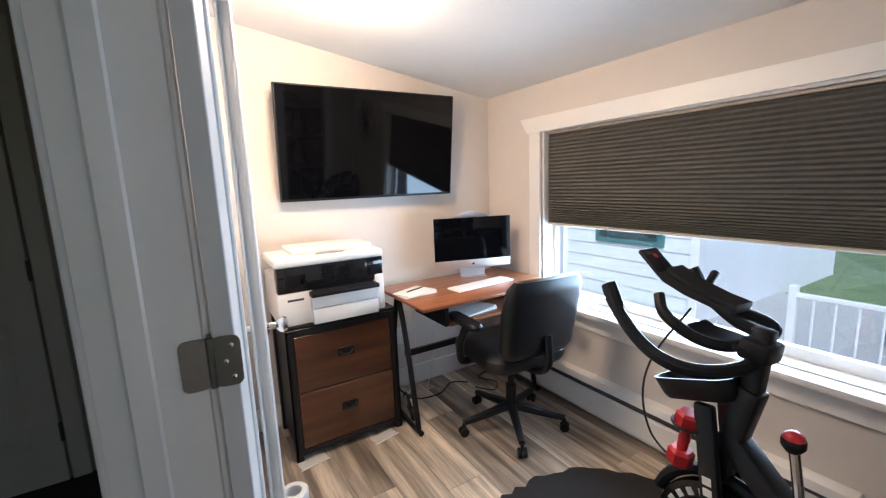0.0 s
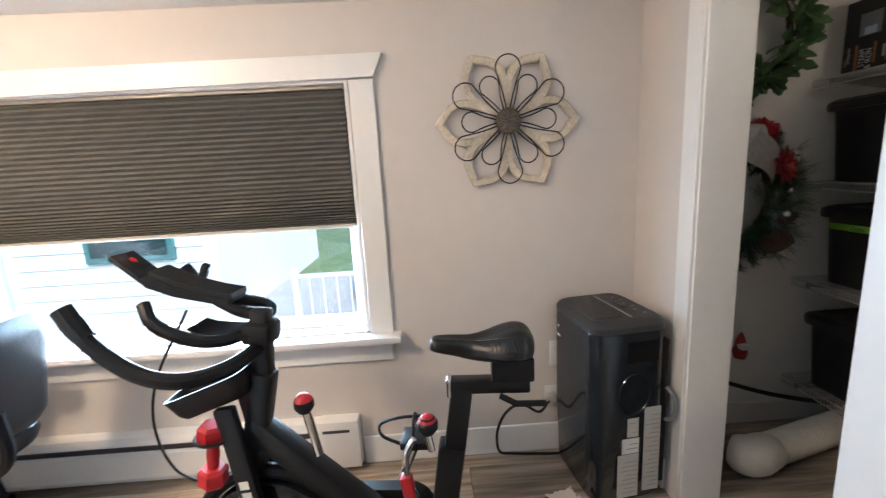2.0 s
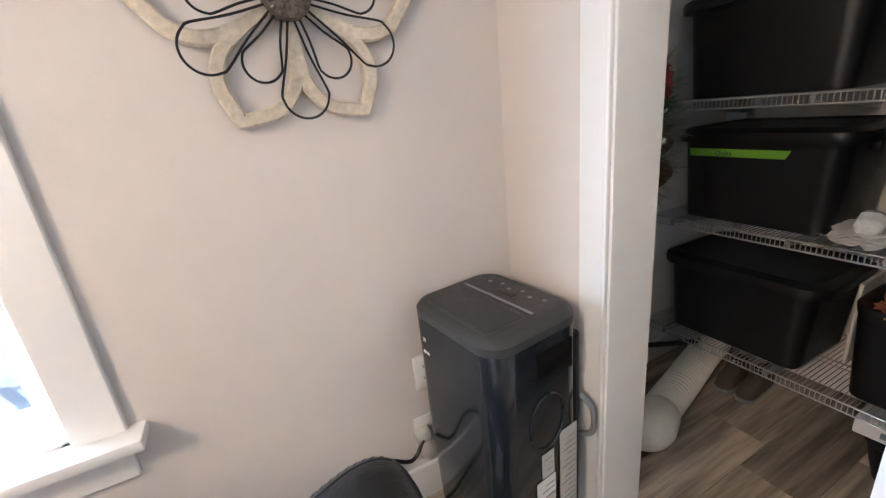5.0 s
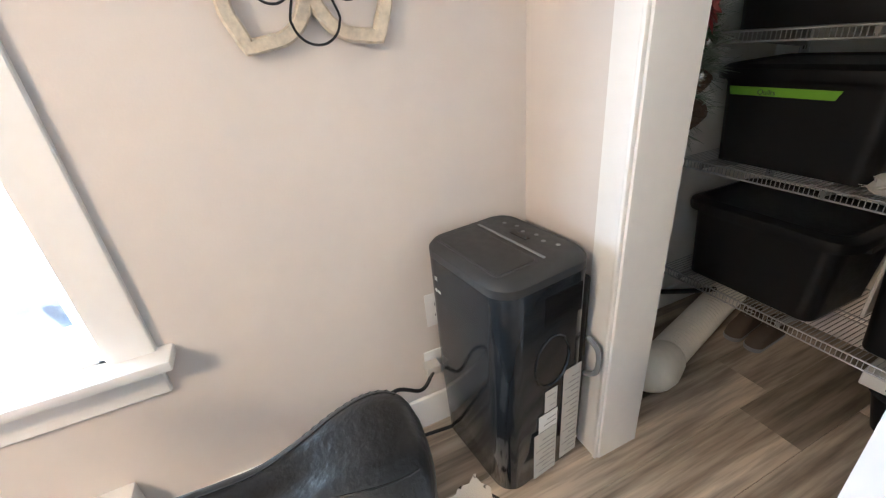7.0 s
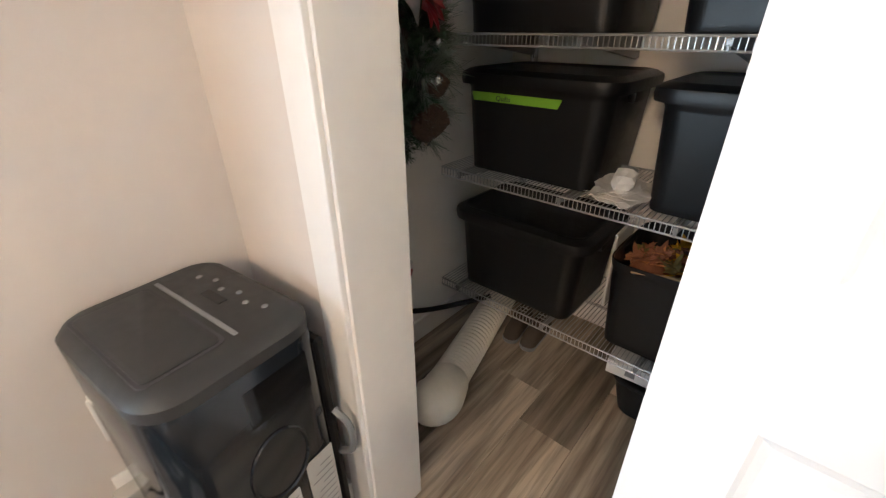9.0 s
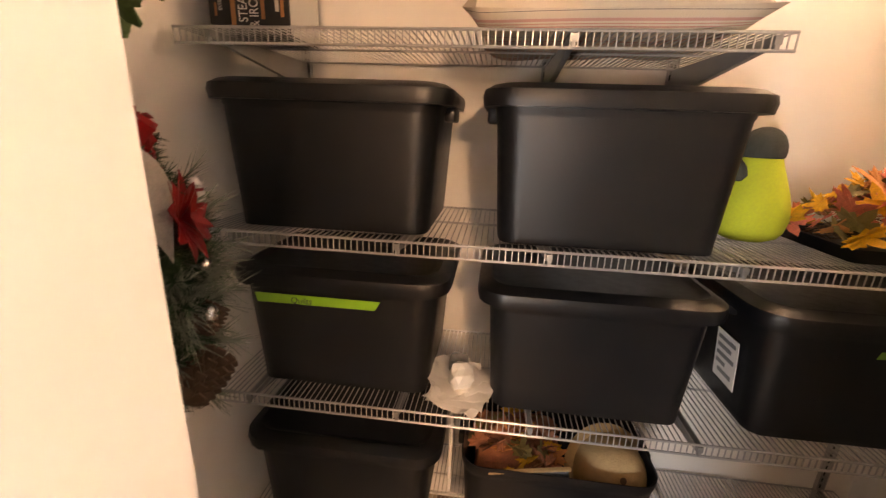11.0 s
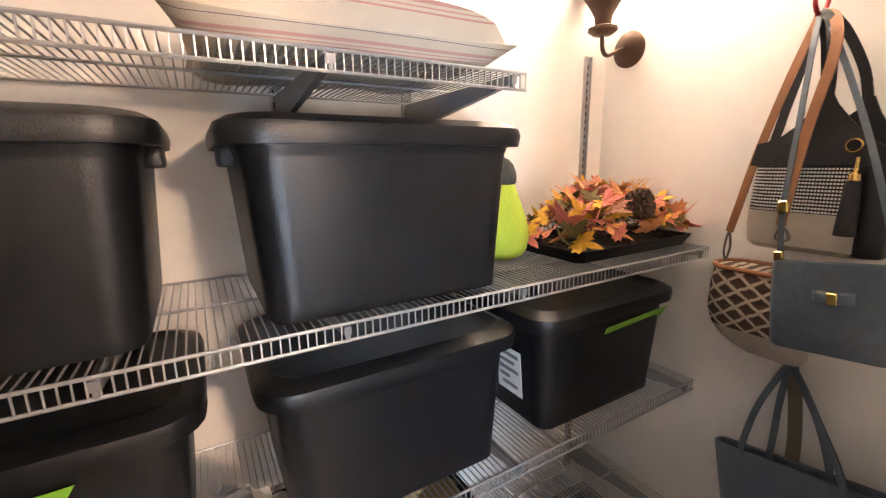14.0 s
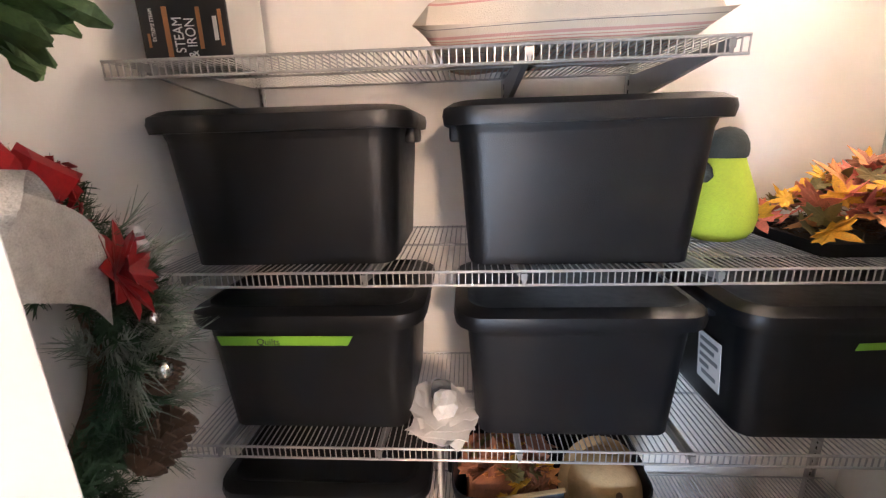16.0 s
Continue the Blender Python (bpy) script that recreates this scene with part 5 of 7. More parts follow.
BP("console_cable", spline([(-0.03, 0.83, 0.97), (-0.05, 0.93, 0.80), (-0.05, 0.965, 0.66), (-0.05, 0.93, 0.54), (-0.03, 0.86, 0.475)], 8), 0.0035, M_BLACKPL, 6)
db = thing("dumbbell", "small red vinyl hexagonal dumbbell hung in the cradle", "dumbbell", pose(1.303, 0.796, 0.586, 8))
for s in (-1, 1):
    part("head", lathe([(0, -0.026), (0.028, -0.026), (0.036, -0.018), (0.036, 0.018), (0.028, 0.026), (0, 0.026)], 6, pose(0, 0, s * 0.062)), M_RED, db)
part("handle", tube([(0, 0, -0.05), (0, 0, 0), (0, 0, 0.05)], [0.013, 0.016, 0.013], 12), M_RED, db)
part("hanger_band", tube([(0.041 * math.cos(a), 0.041 * math.sin(a), 0.05) for a in [2 * math.pi * k / 16 for k in range(16)]], 0.004, 6, True), M_BLACKPL, db)

# ---- office: wall flower ----
fl = thing("wall_flower", "whitewashed wood and black wire flower wall decoration", "wall decoration", Matrix.Translation((XE - 0.012, -0.126, 1.444)) @ Matrix(((0, 0, -1, 0), (-1, 0, 0, 0), (0, 1, 0, 0), (0, 0, 0, 1))))
for k in range(6):
    a = radians(60 * k)
    bm = bmesh.new()
    pol = ((30, 0.122), (27.5, 0.148), (24.5, 0.175), (20, 0.203), (13.5, 0.228), (6, 0.246), (0, 0.266))
    pol = [(-d, r) for d, r in pol] + [(d, r) for d, r in reversed(pol[:-1])]
    P_ = [Matrix.Rotation(a, 3, 'Z') @ Vector((r * math.cos(radians(d)), r * math.sin(radians(d)), 0)) for d, r in pol]
    P_ = spline(P_[:7], 3)[:-1] + spline(P_[6:], 3)
    rings = []
    for i, p in enumerate(P_):
        d = (P_[min(i + 1, len(P_) - 1)] - P_[max(i - 1, 0)]).normalized()
        nrm = Vector((-d.y, d.x, 0))
        rings.append([bm.verts.new(p + 0.0150 * s * nrm + Vector((0, 0, h))) for s, h in ((-1, 0), (1, 0), (1, 0.012), (0.7, 0.017), (-0.7, 0.017), (-1, 0.012))])
    for A, C in zip(rings, rings[1:]):
        for q in range(6):
            bm.faces.new((A[q], A[(q + 1) % 6], C[(q + 1) % 6], C[q]))
    bm.faces.new(rings[0])
    bm.faces.new(rings[-1][::-1])
    part("wood_petal", bm, M_ANTWOOD, fl, "whitewashed carved wood petal")
    o = [(0.03, -0.010), (0.09, -0.011), (0.145, -0.018), (0.155, 0.0), (0.145, 0.018), (0.09, 0.011), (0.03, 0.010)]
    part("wood_spoke", prism(o, 0.0165, Matrix.Rotation(a + radians(30), 4, 'Z') @ Matrix.Translation((0, 0, 0.0015))), M_ANTWOOD, fl)
for k in range(12):
    a = radians(30 * k + 30)
    ln, wd = ((0.236, 0.047) if k % 2 == 0 else (0.180, 0.037))
    arc = [(ln - wd + wd * math.cos(radians(d)), wd * math.sin(radians(d)), 0.040) for d in range(100, -101, -20)]
    lp = spline([(0.04, 0.005, 0.026), (0.04 + (ln - wd - 0.04) * 0.5, wd * 0.50, 0.032)] + arc + [(0.04 + (ln - wd - 0.04) * 0.5, -wd * 0.50, 0.032), (0.04, -0.005, 0.026)], 3)
    m_ = Matrix.Rotation(a, 4, 'Z')
    part("wire_loop", tube([m_ @ Vector(p) for p in lp], 0.0025, 6), M_BLACKMT, fl, "twisted black wire loop")
part("rosette", lathe([(0, 0.0), (0.047, 0.0), (0.049, 0.03), (0.045, 0.042), (0.030, 0.044), (0.012, 0.045), (0, 0.045)], 32), M_ROSETTE, fl, "embossed bronze rosette")
Rr = rnd.Random(3)
bm = bmesh.new()
for ring, n in ((0.0, 1), (0.013, 7), (0.026, 12), (0.038, 18)):
    for k in range(n):
        a = 2 * math.pi * (k + Rr.uniform(-0.15, 0.15)) / n
        r_ = ring + Rr.uniform(-0.002, 0.002)
        add_lathe(bm, [(0.0062, -0.004), (0.0055, 0.0015), (0.0025, 0.004 + Rr.uniform(0, 0.002)), (0, 0.0045)], 6, pose(r_ * math.cos(a), r_ * math.sin(a), 0.0435, Rr.uniform(-20, 20), Rr.uniform(-20, 20), math.degrees(a)) @ Matrix.Diagonal((1.25, 0.8, 1, 1)))
tagged(part("embossed_leaves", bm, M_ROSETTE, fl, "embossed leaf relief"), kind="stuff")

# ---- office: portable air conditioner ----
ac = thing("portable_air_conditioner", "charcoal portable air conditioner on the floor", "air conditioner", pose(1.812, -0.456, 0.0, 0, 0, 7))
AW, AD, AH = 0.348, 0.292, 0.728
part("body", stack([(0.018, AW * 0.90, AD * 0.9, 0.05, 0, 0), (0.03, AW * 0.95, AD * 0.95, 0.055, 0, 0), (0.30, AW, AD, 0.06, 0, 0), (0.55, AW, AD, 0.062, 0, 0), (0.678, AW, AD, 0.062, 0, 0), (0.685, AW * 0.985, AD * 0.985, 0.06, 0, 0)], 8), M_ACBODY, ac)
part("top_cover", stack([(0.687, AW, AD, 0.062, 0, 0), (0.708, AW, AD, 0.062, 0, 0), (0.721, AW - 0.02, AD - 0.02, 0.055, 0, 0), (AH, AW - 0.05, AD - 0.05, 0.045, 0, 0)], 8), M_ACTOP, ac)
part("outlet_flap", stack([(AH - 0.002, 0.25, 0.115, 0.012, 0, 0.06), (AH + 0.003, 0.25, 0.115, 0.012, 0, 0.06), (AH + 0.005, 0.24, 0.105, 0.01, 0, 0.06)], 5), M_ACTOP, ac, "folding outlet flap")
part("flap_gap", stack([(AH - 0.002, 0.262, 0.127, 0.014, 0, 0.06), (AH + 0.0012, 0.262, 0.127, 0.014, 0, 0.06)], 5), M_INK, ac, smooth=False)
part("trim_strip", box((-0.13, -0.022, AH), (0.13, -0.014, AH + 0.003), 0.001), M_GREYPL, ac, "light control strip")
part("display", box((-0.03, -0.065, AH), (0.03, -0.047, AH + 0.002), 0.001), M_GLOSSBLK, ac)
for k in range(6):
    part("button", lathe([(0.006, 0), (0.005, 0.0015), (0, 0.0015)], 10, pose(-0.10 + 0.038 * k, -0.09 + 0.012 * (k % 2), AH)), M_GREYPL, ac)
part("logo_mark", lathe([(0.006, 0), (0.0055, 0.0012), (0, 0.0012)], 16, pose(0.110, AD / 2 - 0.0004, 0.590, -90)), M_STUD, ac, smooth=False)
part("logo_mark", box((0.088, AD / 2 - 0.001, 0.586), (0.101, AD / 2 + 0.0008, 0.594)), M_STUD, ac, smooth=False)
part("side_ring", tube([(-AW / 2 - 0.001, -0.01 + 0.058 * math.cos(a), 0.455 + 0.078 * math.sin(a)) for a in [2 * math.pi * k / 28 for k in range(28)]], 0.004, 6, True), M_ACBODY, ac, "round hose cover")
part("handle_recess", box((-AW / 2 - 0.001, -0.10, 0.575), (-AW / 2 + 0.002, 0.02, 0.655), 0.0), M_GLOSSBLK, ac, smooth=False)
for y0, y1, z0, z1, mm in ((-0.115, -0.050, 0.06, 0.40, M_LABEL), (-0.028, 0.015, 0.29, 0.365, M_LABEL), (-0.032, 0.035, 0.225, 0.285, M_PAPER), (-0.032, 0.05, 0.045, 0.222, M_LABEL)):
    lb = part("sticker", box((-AW / 2 - 0.0035, y0, z0), (-AW / 2 - 0.0022, y1, z1)), mm, ac, "printed notice sticker", smooth=False)
    n = int((z1 - z0) / 0.018)
    for i in range(1, n):
        part("text_bar", box((-AW / 2 - 0.0042, y0 + 0.006, z0 + i * 0.018), (-AW / 2 - 0.0036, y1 - 0.006 - 0.012 * (i % 3), z0 + i * 0.018 + 0.0028)), M_PRINT, lb, smooth=False)
part("logo_mark", box((0.100, AD / 2 - 0.001, 0.622), (0.112, AD / 2 + 0.0008, 0.634)), M_LABEL, ac, smooth=False)
part("rear_grille", box((-AW / 2 + 0.02, -AD / 2 - 0.012, 0.06), (AW / 2 - 0.02, -AD / 2 + 0.01, 0.64), 0.006), M_BLACKPL, ac)
part("hose_loop", tube(spline([(-AW / 2 + 0.01, -0.145, 0.46), (-AW / 2 - 0.025, -0.15, 0.43), (-AW / 2 - 0.025, -0.15, 0.36), (-AW / 2 + 0.01, -0.145, 0.33)], 5), 0.008, 8), M_GREYPL, ac)
for x in (-0.12, 0.12):
    for y in (-0.09, 0.09):
        part("caster", lathe([(0, -0.008), (0.016, -0.008), (0.016, 0.008), (0, 0.008)], 12, pose(x, y, 0.016, 0, 90)), M_BLACKPL, ac)
# the air conditioner's own power cord, from the outlet back to its base
cord = thing("ac_power_cord", "black power cord looped on the floor from the outlet", "cord")
part("cord", tube(spline([(1.955, -0.275, 0.262), (1.94, -0.225, 0.222), (1.93, -0.145, 0.270), (1.915, -0.075, 0.245), (1.91, -0.035, 0.16), (1.935, -0.045, 0.05), (1.955, -0.10, 0.018), (1.95, -0.20, 0.012), (1.93, -0.32, 0.02), (1.90, -0.345, 0.06)], 8), 0.006, 8), M_BLACKPL, cord)
part("plug", box((-0.02, -0.018, -0.016), (0.02, 0.03, 0.016), 0.005, 2, pose(1.972, -0.285, 0.265)), M_LABEL, cord)

# ---- closet: wall sconce ----
sc = thing("wall_sconce", "lit dark bronze uplight sconce on the closet wall", "lamp", pose(XW, -1.765, 1.755))
part("backplate", lathe([(0, 0), (0.058, 0), (0.058, 0.008), (0.048, 0.018), (0.028, 0.026), (0.012, 0.036), (0, 0.038)], 28, pose(0, 0, 0, 0, 90)), M_BRONZE, sc)
part("arm", tube(spline([(0.03, 0, 0), (0.065, -0.005, -0.012), (0.10, -0.012, -0.026), (0.128, -0.008, -0.01), (0.135, -0.006, 0.03)], 6), 0.007, 10), M_BRONZE, sc)
part("shade", lathe([(0.0, 0.028), (0.03, 0.03), (0.046, 0.042), (0.046, 0.05), (0.025, 0.058), (0.028, 0.085), (0.045, 0.115), (0.098, 0.195), (0.094, 0.197), (0.042, 0.118), (0.0, 0.09)], 32, pose(0.135, -0.006, 0)), M_BRONZE, sc, "bronze funnel shade")
part("glass_shade", lathe([(0.0, 0.175), (0.070, 0.180), (0.090, 0.205), (0.098, 0.245), (0.092, 0.290), (0.072, 0.322), (0.040, 0.336), (0, 0.340)], 28, pose(0.135, -0.006, 0)), M_BULB, sc, "glowing frosted glass shade")

# ---- closet: things on the shelves ----
ib = thing("steam_iron_box", "black printed cardboard appliance box with an open flap", "box", pose(1.945, -1.565, S1 + 0.002, 0, 0, 3))
part("carton", box((-0.088, -0.10, 0), (0.088, 0.07, 0.27), 0.002), mat("black_carton", (0.022, 0.021, 0.022), 0.45, var=0.1, scale=8), ib)
part("side_panel", box((-0.0895, -0.098, 0.004), (-0.0882, 0.068, 0.266)), M_LABEL, ib, "pale printed side", smooth=False)
part("flap", box((-0.088, -0.10, 0.27), (-0.084, 0.07, 0.31), 0, 1, None), mat("brown_card", (0.33, 0.24, 0.15), 0.8, var=0.06), ib, smooth=False)
M_COPPER = mat("copper_print", (0.40, 0.17, 0.06), 0.5)
for word, x, z, size in (("STEAM", -0.001 + 0.004, 0.056, 0.030), ("& IRON", -0.021, 0.050, 0.030), ("EXTREME STEAM", 0.058, 0.075, 0.011)):
    w_ = wave_text(ib, word, x, 0.0712, z, size, M_PAPER)
    w_.matrix_basis = pose(x, 0.0712, z, 90, 0, 180) @ pose(0, 0, 0, 0, 0, 90) @ Matrix.Diagonal((0.72, 0.95, 1, 1))
for x, z, w_, h_ in ((0.034, 0.012, 0.010, 0.095), (-0.031, 0.03, 0.008, 0.075), (-0.073, 0.035, 0.007, 0.065), (0.072, 0.035, 0.005, 0.025)):
    part("print_bar", box((x - w_ / 2, 0.0705, z), (x + w_ / 2, 0.0712, z + h_)), M_COPPER, ib, smooth=False)
part("print_bar", box((-0.066, 0.0705, 0.045), (-0.058, 0.0712, 0.088)), M_LABEL, ib, smooth=False)
part("picture", box((-0.045, 0.0705, 0.135), (0.03, 0.0712, 0.215)), M_GREYPL, ib, "printed product picture", smooth=False)
part("picture_highlight", box((-0.03, 0.0713, 0.138), (0.012, 0.0717, 0.165)), mat("pale_blue_print", (0.45, 0.55, 0.62), 0.5), ib, smooth=False)

mP, ntP, bP = node_mat("striped_ticking")
NP, LP = ntP.nodes, ntP.links
tcp, sep = NP.new("ShaderNodeTexCoord"), NP.new("ShaderNodeSeparateXYZ")
LP.new(tcp.outputs["Object"], sep.inputs[0])
mu, fr_, rp = NP.new("ShaderNodeMath"), NP.new("ShaderNodeMath"), NP.new("ShaderNodeValToRGB")
mu.operation, fr_.operation = 'MULTIPLY_ADD', 'FRACT'
mu.inputs[1].default_value, mu.inputs[2].default_value = 14.0, 0.3
LP.new(sep.outputs["Z"], mu.inputs[0])
ay = NP.new("ShaderNodeMath")
ay.operation = 'MULTIPLY_ADD'
ay.inputs[1].default_value = 9.0
LP.new(sep.outputs["Y"], ay.inputs[0])
LP.new(mu.outputs[0], ay.inputs[2])
LP.new(ay.outputs[0], fr_.inputs[0])
LP.new(fr_.outputs[0], rp.inputs[0])
rp.color_ramp.interpolation = 'CONSTANT'
els = rp.color_ramp.elements
els[0].position, els[0].color = 0.0, (0.64, 0.55, 0.43, 1)
els[1].position, els[1].color = 0.42, (0.54, 0.27, 0.23, 1)
for p_, c_ in ((0.46, (0.64, 0.55, 0.43, 1)), (0.52, (0.54, 0.27, 0.23, 1)), (0.55, (0.64, 0.55, 0.43, 1)), (0.61, (0.56, 0.31, 0.27, 1)), (0.70, (0.64, 0.55, 0.43, 1)), (0.93, (0.13, 0.12, 0.13, 1)), (0.95, (0.64, 0.55, 0.43, 1))):
    e = els.new(p_)
    e.color = c_
LP.new(rp.outputs[0], bP.inputs["Base Color"])
bP.inputs["Roughness"].default_value = 0.9
nP = NP.new("ShaderNodeTexNoise")
nP.inputs["Scale"].default_value = 400
LP.new(tcp.outputs["Object"], nP.inputs[0])
bpP = NP.new("ShaderNodeBump")
bpP.inputs["Strength"].default_value, bpP.inputs["Distance"].default_value = 0.5, 0.002
LP.new(nP.outputs[0], bpP.inputs["Height"])
LP.new(bpP.outputs[0], bP.inputs["Normal"])


def cushion(w, d, h, nx=22, ny=14, seed=3):
    bm = bmesh.new()
    V = {}
    for s in (1, -1):
        for i in range(nx + 1):
            for j in range(ny + 1):
                u, v = 2 * i / nx - 1, 2 * j / ny - 1
                e = max(0.0, (1 - u ** 6) * (1 - v ** 4)) ** 0.38
                x = u * w / 2 * (1 - 0.06 * (1 - v * v) * abs(u) ** 3)
                y = v * d / 2 * (1 - 0.08 * (1 - u * u) * abs(v) ** 3)
                wob = 0.016 * noise.noise(Vector((x * 7, y * 7, s * 2.0))) * e
                z = (0.62 if s > 0 else -0.38) * h * e + wob - (1 - e) * h * 0.05
                if e < 1e-6 and (i, j, -s) in V:
                    V[(i, j, s)] = V[(i, j, -s)]
                else:
                    V[(i, j, s)] = bm.verts.new((x, y, z))
        for i in range(nx):
            for j in range(ny):
                f = [V[(i, j, s)], V[(i + 1, j, s)], V[(i + 1, j + 1, s)], V[(i, j + 1, s)]]
                bm.faces.new(f if s > 0 else f[::-1])
    return bm


pl = thing("striped_pillow", "cream pillow with red and black ticking stripes", "pillow", pose(1.20, -1.63, S1 + 0.047, 0, 0, -4))
part("cover", cushion(0.54, 0.43, 0.118), mP, pl)

tr = thing("plush_toy", "lime green pear-shaped plush with a dark grey top", "plush toy", pose(0.795, -1.64, S2 + 0.002))
part("body", lathe([(0, 0), (0.046, 0.002), (0.066, 0.012), (0.076, 0.028), (0.081, 0.055), (0.078, 0.085), (0.070, 0.115), (0.058, 0.148), (0.046, 0.180), (0.040, 0.200), (0.030, 0.208), (0, 0.21)], 36), M_LIME, tr)
part("cap", lathe([(0, 0.190), (0.040, 0.190), (0.0455, 0.197), (0.0465, 0.210), (0.044, 0.226), (0.037, 0.242), (0.026, 0.254), (0.013, 0.260), (0, 0.262)], 36), M_PLUSHG, tr, "dark grey fuzzy cap")
part("arm", lathe([(0, -0.03), (0.016, -0.02), (0.02, 0.0), (0.016, 0.02), (0, 0.028)], 12, pose(0.062, 0.03, 0.165, 0, 30)), M_PLUSHG, tr)

LEAFO = [(0, -0.16), (0.05, -0.05), (0.30, -0.10), (0.26, 0.02), (0.50, 0.12), (0.40, 0.20), (0.46, 0.34), (0.28, 0.32), (0.22, 0.42), (0.12, 0.30), (0.10, 0.56), (0.0, 0.80), (-0.10, 0.56), (-0.12, 0.30), (-0.22, 0.42), (-0.28, 0.32), (-0.46, 0.34), (-0.40, 0.20), (-0.50, 0.12), (-0.26, 0.02), (-0.30, -0.10), (-0.05, -0.05)]


def leaf_mesh(name, material, size):
    bm = bmesh.new()
    vs = [bm.verts.new((x * size, y * size, 0.10 * size * (abs(x) * 2) ** 2 - 0.12 * size * y * y)) for x, y in LEAFO]
    c = bm.verts.new((0, 0.15 * size, 0.03 * size))
    for i in range(len(vs)):
        bm.faces.new((vs[i], vs[(i + 1) % len(vs)], c))
    r = bmesh.ops.extrude_face_region(bm, geom=list(bm.faces))
    bmesh.ops.translate(bm, vec=(0, 0, 0.0008), verts=[v for v in r["geom"] if isinstance(v, bmesh.types.BMVert)])
    me = bpy.data.meshes.new(name)
    bm.to_mesh(me)
    bm.free()
    me.materials.append(material)
    return me


LEAVES = [leaf_mesh("leaf", m_, 0.085) for m_ in FALL]


def leaf_pile(parent, cx, cy, cz, rx, ry_, h, n, R, order):
    for i in range(n):
        a, q = R.uniform(0, 2 * math.pi), math.sqrt(R.random())
        x, y = cx + rx * q * math.cos(a), cy + ry_ * q * math.sin(a)
        z = cz + h * (1 - q * q) * R.uniform(0.55, 1.0) + 0.012
        ob = new("leaf", LEAVES[order[i % len(order)]])
        ob.parent = parent
        k = R.uniform(0.6, 1.15)
        ob.matrix_basis = pose(x, y, z, R.uniform(-25, 70), R.uniform(-45, 45), R.uniform(0, 360)) @ Matrix.Diagonal((k, k, k, 1))


def pine_cone(parent, m, r=0.03, h=0.07, name="pine_cone"):
    bm = bmesh.new()
    add_lathe(bm, [(0, 0), (r * 0.5, h * 0.1), (r * 0.6, h * 0.4), (r * 0.35, h * 0.85), (0, h)], 10, m)
    for row in range(7):
        f = row / 6
        rr = r * (0.55 + 0.5 * math.sin(math.pi * (0.15 + 0.7 * f)))
        n = 9
        for k in range(n):
            a = 2 * math.pi * (k + 0.5 * (row % 2)) / n
            mm = m @ pose(0, 0, h * (0.08 + 0.82 * f), 0, 0, math.degrees(a)) @ pose(rr * 0.6, 0, 0, 0, -35)
            add_box(bm, (0, -r * 0.26, -0.002), (r * 0.62, r * 0.26, 0.002), 0, 1, mm)
    return part(name, bm, M_CONE, parent, "brown pine cone", smooth=False)


R = rnd.Random(11)
ty = thing("autumn_centrepiece", "artificial autumn leaves and pine cones on a dark tray", "decoration", pose(0.448, -1.60, S2 + 0.002) @ Matrix.Diagonal((1.06, 1.06, 1.06, 1)))
part("tray", stack([(0.0, 0.43, 0.25, 0.02, 0, 0), (0.03, 0.46, 0.28, 0.02, 0, 0), (0.03, 0.44, 0.26, 0.02, 0, 0), (0.008, 0.41, 0.23, 0.015, 0, 0)], 4), M_BLACKMT, ty, "dark wicker tray")
bm = bmesh.new()
for i in range(260):
    a, q = R.uniform(0, 6.28), math.sqrt(R.random())
    p = Vector((0.22 * q * math.cos(a), 0.13 * q * math.sin(a), 0.02 + R.random() * 0.03))
    d = Vector((R.uniform(-1, 1), R.uniform(-1, 1), R.uniform(-0.2, 0.5))) * 0.03
    add_tube(bm, [p - d, p, p + d], 0.0015, 3, caps=False)
tagged(part("twig_bed", bm, M_CONE, ty), kind="stuff")
leaf_pile(ty, -0.02, 0.01, 0.03, 0.285, 0.165, 0.138, 170, R, (0, 1, 3, 0, 2, 3, 1, 4, 3))
pine_cone(ty, pose(0.0, 0.08, 0.115, -75, 0, 10), 0.034, 0.055)
pine_cone(ty, pose(-0.16, 0.06, 0.10, -70, 0, -40), 0.020, 0.05)
bm = bmesh.new()
for i in range(150):
    a, q = R.uniform(0, 6.28), math.sqrt(R.random())
    cx, cy = ((0.03, 0.075), (-0.02, -0.03), (0.10, -0.02))[i % 3]
    bmesh.ops.create_icosphere(bm, subdivisions=1, radius=0.0066, matrix=Matrix.Translation((cx + 0.03 * q * math.cos(a), cy + 0.03 * q * math.sin(a), 0.118 + 0.035 * (1 - q))))
tagged(part("berries", bm, FALL[0], ty, "orange berries"), kind="stuff")
bm = bmesh.new()
for i in range(26):
    a = R.uniform(-0.6, 0.6)
    b_ = Vector((-0.06, 0.02, 0.07))
    add_tube(bm, [b_, b_ + Vector((-0.03 + 0.05 * a, 0.02 * R.uniform(-1, 1), 0.06)), b_ + Vector((-0.05 + 0.12 * a, 0.04 * R.uniform(-1, 1), 0.10 + 0.02 * R.random()))], [0.0016, 0.001, 0.0004], 3, caps=False)
tagged(part("wheat_ears", bm, FALL[1], ty, "dry straw-coloured stalks"), kind="stuff")

